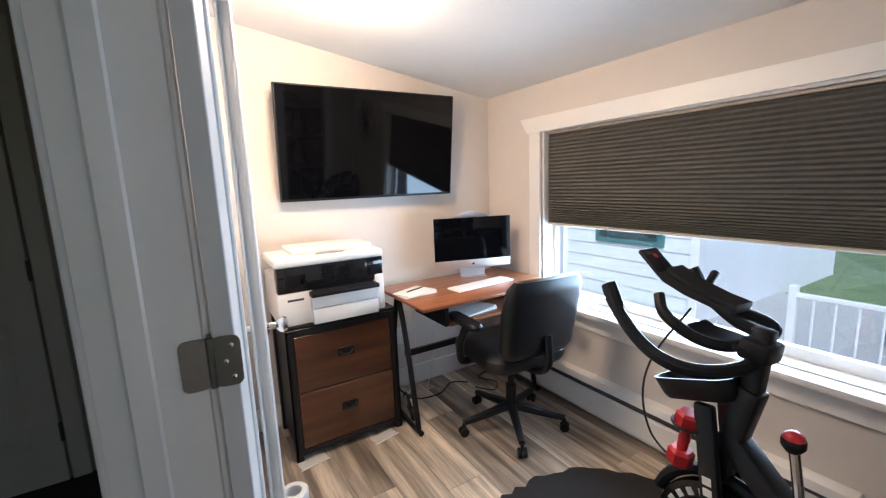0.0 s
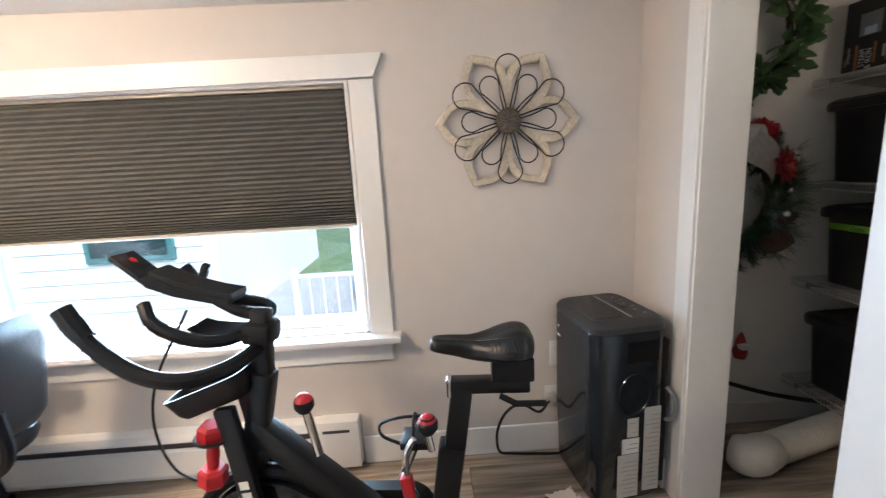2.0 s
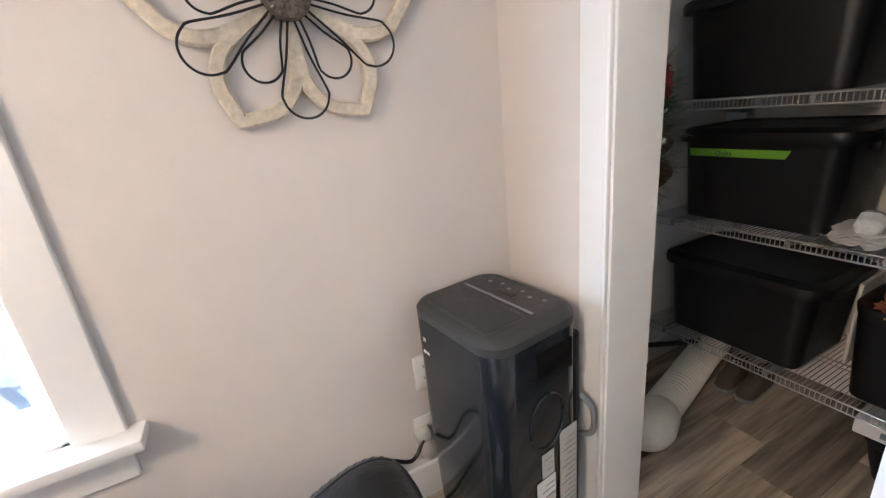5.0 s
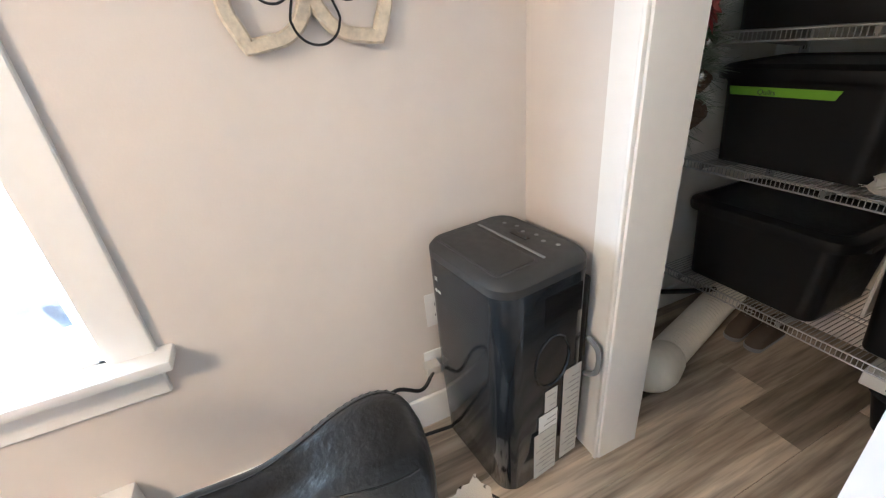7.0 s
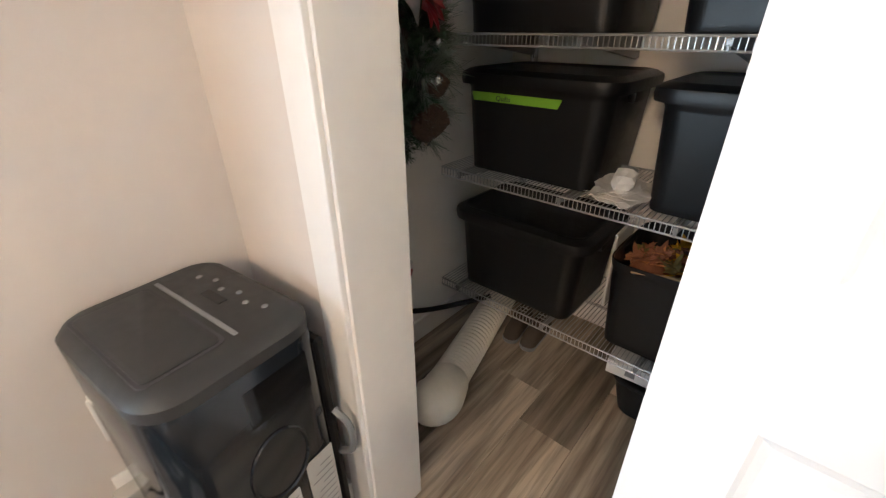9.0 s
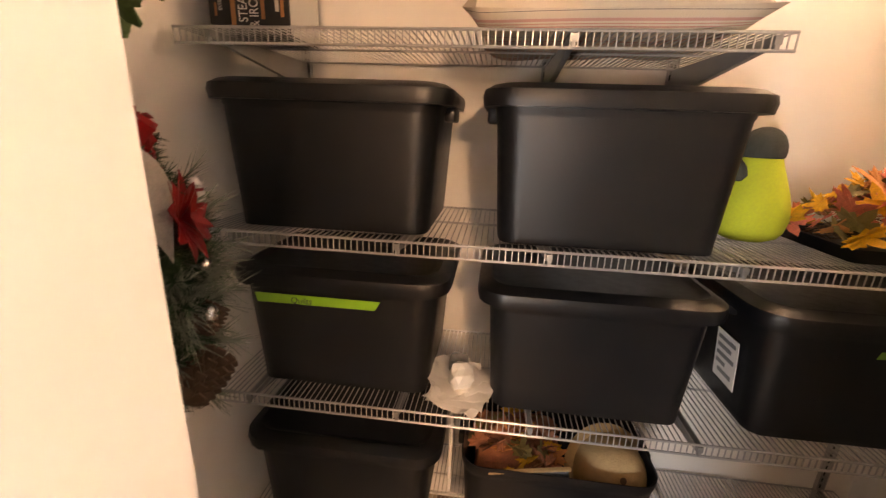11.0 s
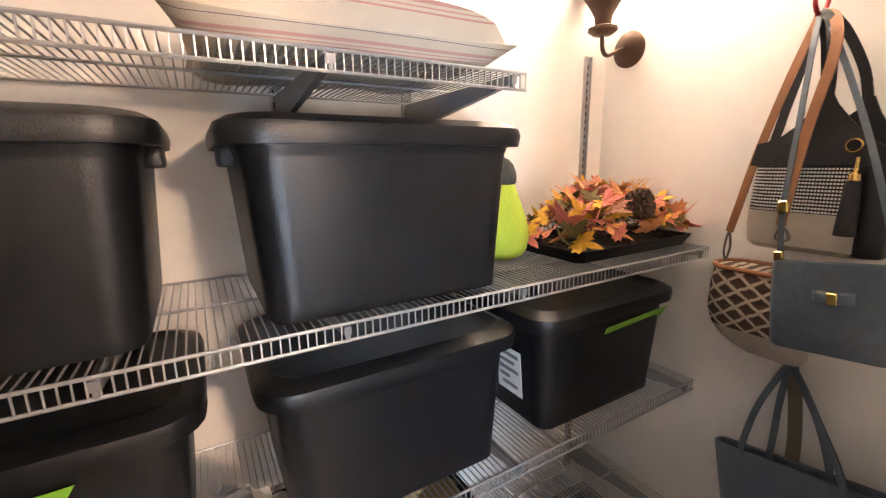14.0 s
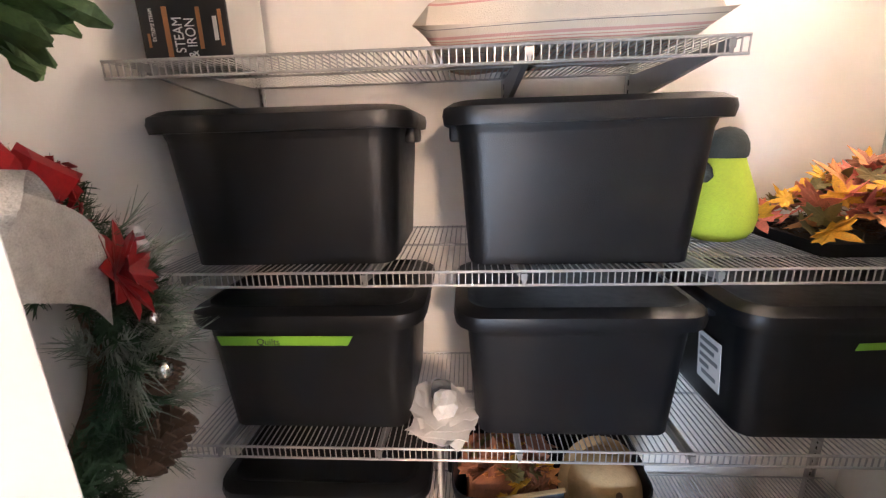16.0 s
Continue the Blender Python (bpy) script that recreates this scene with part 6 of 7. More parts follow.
pp_ = thing("crumpled_papers", "crumpled white receipts and wrapping on the shelf", "paper", pose(1.455, -1.52, S3 + 0.004))
for i in range(5):
    bm = bmesh.new()
    n = 7
    G = [[bm.verts.new(((u / n - 0.5) * 0.14, (v / n - 0.5) * 0.17, 0.004 + i * 0.004 + 0.020 * (noise.noise(Vector((u * 0.7, v * 0.7, i * 3.0))) + 0.5))) for v in range(n + 1)] for u in range(n + 1)]
    for u in range(n):
        for v in range(n):
            bm.faces.new((G[u][v], G[u + 1][v], G[u + 1][v + 1], G[u][v + 1]))
    r = bmesh.ops.extrude_face_region(bm, geom=list(bm.faces))
    bmesh.ops.translate(bm, vec=(0, 0, 0.001), verts=[v for v in r["geom"] if isinstance(v, bmesh.types.BMVert)])
    part("sheet", bm, M_PAPER, pp_).matrix_basis = pose(0.008 * i - 0.01, 0.03 - 0.012 * i, 0, 0, 0, -25 + 17 * i)
bm = bmesh.new()
bmesh.ops.create_icosphere(bm, subdivisions=2, radius=0.035)
for v in bm.verts:
    v.co *= 1 + 0.35 * noise.noise(v.co * 40)
part("paper_ball", bm, M_WHITEPL, pp_, smooth=False).location = (0.0, 0.03, 0.055)
bm = bmesh.new()
bmesh.ops.create_icosphere(bm, subdivisions=2, radius=0.03)
for v in bm.verts:
    v.co *= 1 + 0.4 * noise.noise(v.co * 50)
part("foil_scrap", bm, M_GREYPL, pp_, smooth=False).location = (0.012, -0.03, 0.05)

# contents of the open tote
cg = thing("autumn_garland", "orange and brown artificial leaf garland in the open tote", "decoration", pose(1.28, -1.62, S4 + 0.215))
part("garland_core", cushion(0.26, 0.26, 0.10), FALL[2], cg)
leaf_pile(cg, 0, 0.02, 0.03, 0.13, 0.14, 0.06, 46, R, (0, 2, 4, 2, 1, 2))
sb = thing("chalkboard_sign", "small dark board with a wooden edge in the tote", "sign", pose(1.25, -1.475, S4 + 0.19, -12, 8, 4))
part("board", box((-0.10, -0.004, 0.0), (0.10, 0.004, 0.115), 0.004), M_TEAL, sb)
part("edge", box((-0.104, -0.006, 0.112), (0.104, 0.006, 0.118), 0.002), M_STRAW, sb)
hat = thing("straw_hat", "tan woven straw hat lying in the open tote", "hat", pose(1.035, -1.56, S4 + 0.235, -62, 0, 8))
part("crown", lathe([(0.0, 0.086), (0.012, 0.092), (0.03, 0.092), (0.048, 0.088), (0.066, 0.077), (0.080, 0.059), (0.089, 0.038), (0.094, 0.018), (0.098, 0.0), (0.118, -0.01), (0.120, -0.012), (0.095, -0.008), (0, -0.008)], 30), M_STRAW, hat)
# shade in the crown dimple, put in as a small dark brown cap
part("dimple_shade", lathe([(0.0, 0.087), (0.009, 0.094), (0, 0.0945)], 14), M_CONE, hat, "crown dimple with its shade painted dark brown")
# plain thin white panel, set back between the two lowest totes
wp = thing("white_panel", "thin white board standing between the totes", "board", pose(1.482, -1.64, S4 + 0.002, 0, 0, 2))
part("panel", box((-0.006, -0.19, 0), (0.006, 0.0, 0.29), 0.003), M_WHITEPL, wp)

# ---- closet: floor ----
hs = thing("exhaust_hose", "cream flexible air conditioner hose on the closet floor", "hose")
pts = spline([(1.765, -1.065, 0.078), (1.795, -1.16, 0.07), (1.85, -1.36, 0.068), (1.91, -1.58, 0.068), (1.945, -1.74, 0.075)], 22)
part("hose", tube(pts, [0.062 + (0.004 if i % 2 else 0.0) for i in range(len(pts))], 18), M_HOSE, hs)
part("cuff", tube(spline([(1.80, -0.985, 0.080), (1.752, -1.025, 0.080), (1.765, -1.085, 0.079), (1.782, -1.13, 0.074)], 6), [0.058, 0.066, 0.072, 0.075, 0.077, 0.078, 0.078, 0.078, 0.078, 0.078, 0.077, 0.076, 0.075, 0.074, 0.073, 0.072, 0.071, 0.069, 0.067], 20), M_HOSE, hs)
for x, y, rz in ((1.79, -1.595, 8), (1.706, -1.60, 4)):
    s_ = thing("shoe", "worn brown and grey walking shoe", "shoe", pose(x, y, 0.001, 0, 0, rz) @ Matrix.Diagonal((0.85, 0.85, 0.85, 1)), "pair of shoes under the shelf")
    part("sole", stack([(0, 0.075, 0.245, 0.035, 0, 0), (0.012, 0.082, 0.255, 0.038, 0, 0), (0.022, 0.080, 0.25, 0.037, 0, 0)], 6), M_GREYPL, s_)
    part("upper", stack([(0.022, 0.078, 0.245, 0.037, 0, 0), (0.05, 0.078, 0.22, 0.036, 0, -0.008), (0.075, 0.066, 0.15, 0.03, 0, -0.04), (0.10, 0.058, 0.105, 0.028, 0, -0.06), (0.10, 0.044, 0.09, 0.02, 0, -0.06), (0.06, 0.04, 0.085, 0.018, 0, -0.06)], 6), mat("brown_suede", (0.06, 0.045, 0.035), 0.8, var=0.2, scale=20), s_)
    for k in range(4):
        part("lace", tube([(-0.022, 0.0 - 0.018 * k, 0.082 + 0.006 * k), (0, 0.006 - 0.018 * k, 0.09 + 0.006 * k), (0.022, 0.0 - 0.018 * k, 0.082 + 0.006 * k)], 0.0028, 5), M_LABEL, s_)
cb = thing("storage_bin", "low black bin on the closet floor", "bin", pose(1.10, -1.58, 0.0))
part("bin", stack([(0, 0.44, 0.26, 0.05, 0, 0), (0.13, 0.50, 0.30, 0.06, 0, 0), (0.135, 0.51, 0.31, 0.06, 0, 0), (0.135, 0.48, 0.28, 0.055, 0, 0), (0.12, 0.47, 0.27, 0.05, 0, 0)], 6), M_BLACKPL, cb)
wb = thing("white_box", "flat white cardboard box under the bottom shelf", "box", pose(1.23, -1.55, 0.137, 0, 0, 4))
part("carton", box((-0.15, -0.09, 0), (0.15, 0.09, 0.055), 0.003), M_PAPER, wb)
part("print_mark", box((0.06, 0.0902, 0.015), (0.09, 0.0908, 0.035)), M_GREYPL, wb, smooth=False)
bs = thing("black_strap", "black strap hanging to the closet floor", "strap")
part("strap", tube(spline([(2.055, -1.10, 0.24), (1.98, -1.25, 0.21), (1.92, -1.38, 0.20), (1.86, -1.47, 0.21)], 8), 0.010, 8), M_BLACKPL, bs)

# ---- closet: wreaths on the east wall ----
def wreath_frame(y, z, name, label):
    return thing(name, label, "wreath", Matrix.Translation((XC - 0.045, y, z)) @ Matrix(((0, 0, -1, 0), (-1, 0, 0, 0), (0, 1, 0, 0), (0, 0, 0, 1))))


R = rnd.Random(21)
wr = wreath_frame(-1.062, 1.09, "christmas_wreath", "frosted pine wreath with red flowers and silver ribbon")
part("ring", tube([(0.19 * math.cos(a), 0.215 * math.sin(a), 0.0) for a in [2 * math.pi * k / 36 for k in range(36)]], 0.022, 8, True), M_CONE, wr)


def sprigs(n, length, needles, nl, spread, R, lo=0.0, hi=6.2832, rr=(0.19, 0.215)):
    vs, fs = [], []
    for i in range(n):
        a = R.uniform(lo, hi)
        base = Vector((rr[0] * math.cos(a), rr[1] * math.sin(a), R.uniform(0, 0.02)))
        out = Vector((math.cos(a) * R.uniform(-0.6, 1.0), math.sin(a) * R.uniform(-0.6, 1.0), R.uniform(0.15, 0.9))) + 0.7 * R.uniform(-1, 1) * Vector((-math.sin(a), math.cos(a), 0))
        out.normalize()
        for k in range(needles):
            f = k / needles
            p = base + out * length * f
            t = out.orthogonal().normalized()
            t.rotate(Matrix.Rotation(R.uniform(0, 6.28), 3, out))
            tip = p + (out * (1 - spread) + t * spread).normalized() * nl * R.uniform(0.7, 1.1)
            w = out.cross(t) * 0.0014
            j = len(vs)
            vs += [p - w, p + w, tip + w * 0.3, tip - w * 0.3]
            fs.append((j, j + 1, j + 2, j + 3))
    return vs, fs


def raw(name, vs, fs, material, parent, label=""):
    me = bpy.data.meshes.new(name)
    me.from_pydata([tuple(v) for v in vs], [], fs)
    me.materials.append(material)
    ob = new(name, me)
    ob.parent = parent
    return tagged(ob, label=label, kind="stuff")


raw("pine_needles", *sprigs(430, 0.108, 84, 0.027, 0.6, R), M_PINE, wr, "dark green pine needles")
raw("frosted_needles", *sprigs(48, 0.13, 44, 0.062, 0.32, R, -0.9, 0.5), M_FROST, wr, "pale frosted needles")


def poinsettia(parent, m, size, material, n=9):
    for ring, (k, tilt) in enumerate(((1.0, 14), (0.68, 38))):
        for i in range(n if ring == 0 else 6):
            bm = bmesh.new()
            o = [(0, 0), (0.22, 0.16), (0.5, 0.24), (0.78, 0.14), (1.0, 0), (0.78, -0.14), (0.5, -0.24), (0.22, -0.16)]
            V = [bm.verts.new((x * size * k, y * size * k, 0.05 * size * math.sin(x * 3) + 0.15 * size * abs(y))) for x, y in o]
            c = bm.verts.new((0.5 * size * k, 0, 0.03 * size))
            for q in range(8):
                bm.faces.new((V[q], V[(q + 1) % 8], c))
            r = bmesh.ops.extrude_face_region(bm, geom=list(bm.faces))
            bmesh.ops.translate(bm, vec=(0, 0, 0.0008), verts=[v for v in r["geom"] if isinstance(v, bmesh.types.BMVert)])
            bmesh.ops.transform(bm, matrix=m @ pose(0, 0, 0.004 * ring, 0, 0, 360 * i / (n if ring == 0 else 6) + 20 * ring) @ pose(0, 0, 0, 0, -tilt), verts=bm.verts)
            part("petal", bm, material, parent, "red velvet petal", smooth=False)


poinsettia(wr, pose(0.115, 0.125, 0.125, -10, 20), 0.082, M_REDFAB)
poinsettia(wr, pose(-0.03, 0.265, 0.10, 20, 10), 0.06, M_REDFAB, 6)
for i, (x, y, z, rx, ry, rz) in enumerate(((-0.005, 0.27, 0.125, 20, 10, 40), (0.05, 0.275, 0.12, 30, 0, -30))):
    part("red_bow", cushion(0.085, 0.05, 0.03, 8, 6), M_REDFAB, wr, "red satin bow").matrix_basis = pose(x, y, z, rx, ry, rz)
bm = bmesh.new()
for i in range(40):
    f = i / 39
    add_box(bm, (-0.004, -0.010, -0.0008), (0.004, 0.010, 0.0008), 0, 1, pose(0.075 + 0.02 * math.sin(i * 2.4), 0.20 + 0.09 * f, 0.115 + 0.012 * math.cos(i * 2.4), i * 47, i * 31, i * 83))
tagged(part("red_sprig", bm, M_REDFAB, wr, "glitter red sprig", smooth=False), kind="stuff")


def ribbon(parent, pts, w, material):
    bm = bmesh.new()
    P = spline(pts, 6)
    rows = [[bm.verts.new(p + Vector(w) * s) for s in (-0.5, 0, 0.5)] for p in P]
    for A, C in zip(rows, rows[1:]):
        for k in range(2):
            bm.faces.new((A[k], A[k + 1], C[k + 1], C[k]))
    r = bmesh.ops.extrude_face_region(bm, geom=list(bm.faces))
    bmesh.ops.translate(bm, vec=(0, 0, 0.001), verts=[v for v in r["geom"] if isinstance(v, bmesh.types.BMVert)])
    return part("ribbon", bm, material, parent, "silver glitter ribbon")


ribbon(wr, [(-0.12, 0.20, 0.13), (-0.07, 0.215, 0.17), (-0.01, 0.195, 0.165), (0.05, 0.165, 0.15), (0.08, 0.125, 0.145)], (0.02, 0.12, 0.0), M_SILVER)
ribbon(wr, [(-0.10, 0.18, 0.13), (-0.08, 0.25, 0.17), (-0.04, 0.29, 0.15), (-0.01, 0.24, 0.14), (-0.06, 0.19, 0.14)], (0.075, -0.01, 0.03), M_SILVER)
for x, y, z, r_ in ((0.165, -0.065, 0.12, 0.020), (0.12, -0.22, 0.11, 0.020), (0.17, 0.03, 0.12, 0.013)):
    bm = bmesh.new()
    bmesh.ops.create_uvsphere(bm, u_segments=16, v_segments=10, radius=r_)
    part("bauble", bm, M_CHROME, wr, "silver bauble").location = (x, y, z)
pine_cone(wr, pose(0.075, -0.20, 0.115, 0, 80, 28), 0.036, 0.10)
pine_cone(wr, pose(0.15, -0.105, 0.105, 0, 75, 50), 0.024, 0.06)
bm = bmesh.new()
for i in range(4):
    b_ = Vector((0.18, 0.06 - 0.09 * i, 0.05))
    d = Vector((0.085, 0.035 * (1 - 0.4 * i) + 0.02, 0.02))
    add_tube(bm, [b_, b_ + d], 0.0016, 4)
    for k in range(9):
        p = b_ + d * (0.35 + 0.07 * k)
        add_tube(bm, [p, p + Vector((0.012, 0.014 * (-1) ** k, 0.004))], 0.0018, 3)
tagged(part("frosted_twigs", bm, M_STUD, wr, "white frosted twigs"), kind="stuff")
sn = part("snowman_charm", lathe([(0, -0.022), (0.014, -0.016), (0.016, -0.006), (0.010, 0.004), (0.013, 0.014), (0.008, 0.024), (0, 0.026)], 14), M_STUD, wr, "tiny white charm with a red band")
sn.matrix_basis = pose(0.185, 0.16, 0.11, -90)
part("charm_band", lathe([(0.0115, 0), (0.0125, 0.003), (0.0115, 0.006)], 14, pose(0, 0, 0.001)), M_REDFAB, sn)

lw = wreath_frame(-1.10, 1.735, "leaf_wreath", "artificial green eucalyptus leaf wreath")
part("ring", tube([(0.17 * math.cos(a), 0.17 * math.sin(a), 0.0) for a in [2 * math.pi * k / 32 for k in range(32)]], 0.012, 8, True), M_CONE, lw)
vs, fs = [], []
for i in range(300):
    a = R.uniform(0, 6.2832)
    base = Vector((0.17 * math.cos(a), 0.17 * math.sin(a), R.uniform(0, 0.04)))
    d = Vector((math.cos(a) * R.uniform(-0.5, 1), math.sin(a) * R.uniform(-0.5, 1), R.uniform(0.0, 0.8))) + Vector((-math.sin(a), math.cos(a), 0)) * R.uniform(-0.7, 0.9)
    d.normalize()
    n = d.orthogonal().normalized()
    n.rotate(Matrix.Rotation(R.uniform(0, 6.28), 3, d))
    L_, w = R.uniform(0.055, 0.09), R.uniform(0.015, 0.022)
    base = base + d * R.uniform(0, 0.045)
    up = d.cross(n)
    j = len(vs)
    for f, ww, lift in ((0, 0.1, 0), (0.35, 0.85, 0.004), (0.7, 1.0, 0.003), (1.0, 0.25, -0.004)):
        vs += [base + d * L_ * f - n * w * ww + up * lift, base + d * L_ * f + up * (lift - 0.004), base + d * L_ * f + n * w * ww + up * lift]
    for r_ in range(3):
        for c in range(2):
            k = j + r_ * 3 + c
            fs.append((k, k + 1, k + 4, k + 3))
raw("leaves", vs, fs, M_LEAF, lw, "matt green leaves")

st = thing("hanging_ornament", "small red and white stuffed hanging ornament", "decoration", pose(XC - 0.03, -1.19, 0.40))
part("body", lathe([(0, -0.06), (0.025, -0.05), (0.032, -0.02), (0.022, 0.01), (0, 0.015)], 14), M_REDFAB, st)
part("beard", lathe([(0, -0.035), (0.020, -0.02), (0.024, 0.0), (0, 0.012)], 12, pose(-0.014, 0, 0.02)), M_STUD, st)
part("hat", lathe([(0.024, 0.018), (0.018, 0.04), (0.008, 0.065), (0, 0.075)], 12), M_REDFAB, st)
part("cord", tube([(0, 0, 0.07), (0.01, 0, 0.16)], 0.0015, 5), M_STUD, st)

# ---- closet: bags on the west wall ----
def strap(parent, pts, w, th, material, name="strap", label=""):
    """A flat strap along points."""
    bm = bmesh.new()
    P = spline(pts, 8)
    rows = []
    for i, p in enumerate(P):
        d = (P[min(i + 1, len(P) - 1)] - P[max(i - 1, 0)]).normalized()
        side = d.cross(Vector((1, 0, 0.15))).normalized()
        nrm = side.cross(d).normalized()
        rows.append([bm.verts.new(p + side * w / 2 * a + nrm * th / 2 * b) for a, b in ((-1, -1), (1, -1), (1, 1), (-1, 1))])
    for A, C in zip(rows, rows[1:]):
        for q in range(4):
            bm.faces.new((A[q], A[(q + 1) % 4], C[(q + 1) % 4], C[q]))
    bm.faces.new(rows[0][::-1])
    bm.faces.new(rows[-1])
    return part(name, bm, material, parent, label)


hk = thing("wall_hook", "red coated metal wall hook", "hook", pose(XW, -1.235, 1.74))
part("hook", tube(spline([(0.002, 0, 0.10), (0.012, 0, 0.05), (0.02, 0, 0.0), (0.05, 0, -0.035), (0.085, 0, -0.02), (0.09, 0, 0.01)], 6), 0.005, 8), M_RED, hk)
hk2 = thing("wall_hook", "red coated metal wall hook", "hook", pose(XW, -1.184, 0.90))
part("hook", tube(spline([(0.002, 0, 0.06), (0.012, 0, 0.03), (0.02, 0, 0.0), (0.045, 0, -0.03), (0.07, 0, -0.02), (0.075, 0, 0.01)], 6), 0.005, 8), M_RED, hk2)

# black, tweed and beige hobo bag
def bag_ring(secs, n=8):
    return stack([(z, d, w, min(d, w) * 0.42, ox, oy) for z, w, d, ox, oy in secs], n)


def hang(bag, pts):
    """Points of the closet in a bag's own space."""
    inv = bag.matrix_basis.inverted()
    return [inv @ Vector(p) for p in pts]


FACE = Matrix(((0, 0, 1, 0), (1, 0, 0, 0), (0, 1, 0, 0), (0, 0, 0, 1)))
HOOK = (0.192, -1.235, 1.712)
b1 = thing("hobo_bag", "black and greige hobo handbag with a tweed band", "handbag", pose(XW + 0.085, -1.177, 1.172, 0, 0, 0))
part("base_panel", bag_ring([(0.0, 0.22, 0.07, 0, 0), (0.012, 0.245, 0.095, 0, 0), (0.05, 0.253, 0.105, 0, 0), (0.092, 0.253, 0.105, 0, 0)]), M_BAGBEIGE, b1, "greige leather base")
tw = part("tweed_band", bag_ring([(0.092, 0.253, 0.105, 0, 0), (0.14, 0.248, 0.104, 0, 0), (0.200, 0.240, 0.098, 0, 0)]), M_BAGBLK, b1, "black and white woven band")
vs, fs = [], []
for i in range(13):
    for j in range(31):
        y, z = -0.118 + j * 0.0062, 0.096 + i * 0.0080
        x = 0.0525 - 0.0035 * ((z - 0.092) / 0.108)
        x -= 0.0 if abs(y) < 0.082 else (abs(y) - 0.082) ** 2 * 14
        k = len(vs)
        s_ = 0.0020
        for dx in (0, 0.0012):
            for a_, b_ in ((-s_, -s_), (s_, -s_), (s_, s_), (-s_, s_)):
                vs.append(Vector((x + dx, y + a_, z + b_)))
        fs += [(k + 4, k + 5, k + 6, k + 7), (k, k + 1, k + 5, k + 4), (k + 1, k + 2, k + 6, k + 5), (k + 2, k + 3, k + 7, k + 6), (k + 3, k, k + 4, k + 7)]
raw("woven_pattern", vs, fs, M_STUD, tw, "white woven flecks")
part("end_panel", bag_ring([(0.006, 0.052, 0.100, 0, 0.106), (0.05, 0.056, 0.110, 0, 0.106), (0.14, 0.056, 0.110, 0, 0.104), (0.205, 0.050, 0.102, 0, 0.10)]), M_BAGBLK, b1, "black leather end")
part("lining", bag_ring([(0.198, 0.240, 0.098, 0, 0), (0.235, 0.225, 0.085, 0, 0), (0.238, 0.20, 0.06, 0, 0)]), M_BAGBLK, b1)
front = [(-0.120, 0.198), (-0.112, 0.250), (-0.098, 0.252), (-0.070, 0.262), (-0.040, 0.288), (-0.014, 0.325), (-0.004, 0.350), (0.012, 0.352), (0.024, 0.328), (0.052, 0.292), (0.082, 0.258), (0.112, 0.235), (0.121, 0.198)]
part("front_panel", prism(front, 0.007, pose(0.049, 0, 0.198, 0, -5) @ Matrix.Translation((0, 0, -0.198)) @ FACE), M_BAGBLK, b1, "scooped black leather front")
rear = [(-0.118, 0.198), (-0.108, 0.250), (-0.080, 0.270), (-0.045, 0.325), (-0.034, 0.350), (-0.018, 0.350), (-0.006, 0.320), (0.012, 0.300), (0.034, 0.318), (0.044, 0.345), (0.060, 0.345), (0.072, 0.312), (0.098, 0.265), (0.119, 0.198)]
part("rear_panel", prism(rear, 0.007, pose(-0.049, 0, 0.198, 0, 5) @ Matrix.Translation((0, 0, -0.198)) @ FACE), M_BAGBLK, b1)
for pts in ([(0.262, -1.173, 1.50), (0.258, -1.178, 1.58), (0.235, -1.20, 1.68), HOOK], [(0.19, -1.203, 1.50), (0.19, -1.208, 1.58), (0.19, -1.222, 1.67), HOOK], [(0.19, -1.125, 1.495), (0.19, -1.145, 1.58), (0.19, -1.195, 1.68), HOOK], [(0.215, -1.285, 1.40), (0.21, -1.268, 1.50), (0.20, -1.248, 1.62), HOOK]):
    strap(b1, hang(b1, pts), 0.018, 0.007, M_BAGBLK, "handle")
ts_ = part("tassel", lathe([(0, 0.0), (0.010, -0.002), (0.012, -0.012), (0.016, -0.06), (0.019, -0.125), (0, -0.125)], 14, pose(0.068, 0.078, 0.178)), M_BAGBLK, b1, "black leather tassel")
part("ring", tube([(0.062, 0.066 + 0.013 * math.cos(a), 0.240 + 0.013 * math.sin(a)) for a in [2 * math.pi * k / 16 for k in range(16)]], 0.0022, 6, True), M_GOLD, b1)
part("tassel_cap", lathe([(0, 0.04), (0.004, 0.038), (0.004, 0.010), (0.011, 0.004), (0.0115, -0.010)], 12, pose(0.068, 0.078, 0.178)), M_GOLD, ts_)
part("side_loop", tube(spline([(0.03, 0.115, 0.22), (0.04, 0.165, 0.21), (0.04, 0.17, 0.18), (0.03, 0.12, 0.165)], 6), 0.006, 6), M_BAGBLK, b1)

# patterned bucket bag
mB, ntB, bB = node_mat("diamond_weave")
NB, LB = ntB.nodes, ntB.links
tcb, mpb, vor, rpb = NB.new("ShaderNodeTexCoord"), NB.new("ShaderNodeMapping"), NB.new("ShaderNodeTexWave"), NB.new("ShaderNodeValToRGB")
LB.new(tcb.outputs["Object"], mpb.inputs[0])
wv2, mx2 = NB.new("ShaderNodeTexWave"), NB.new("ShaderNodeMath")
mpc = NB.new("ShaderNodeMapping")
LB.new(tcb.outputs["Object"], mpc.inputs[0])
mpb.inputs["Rotation"].default_value, mpc.inputs["Rotation"].default_value = (radians(52), 0, 0), (radians(-52), 0, 0)
vor.bands_direction = wv2.bands_direction = 'Y'
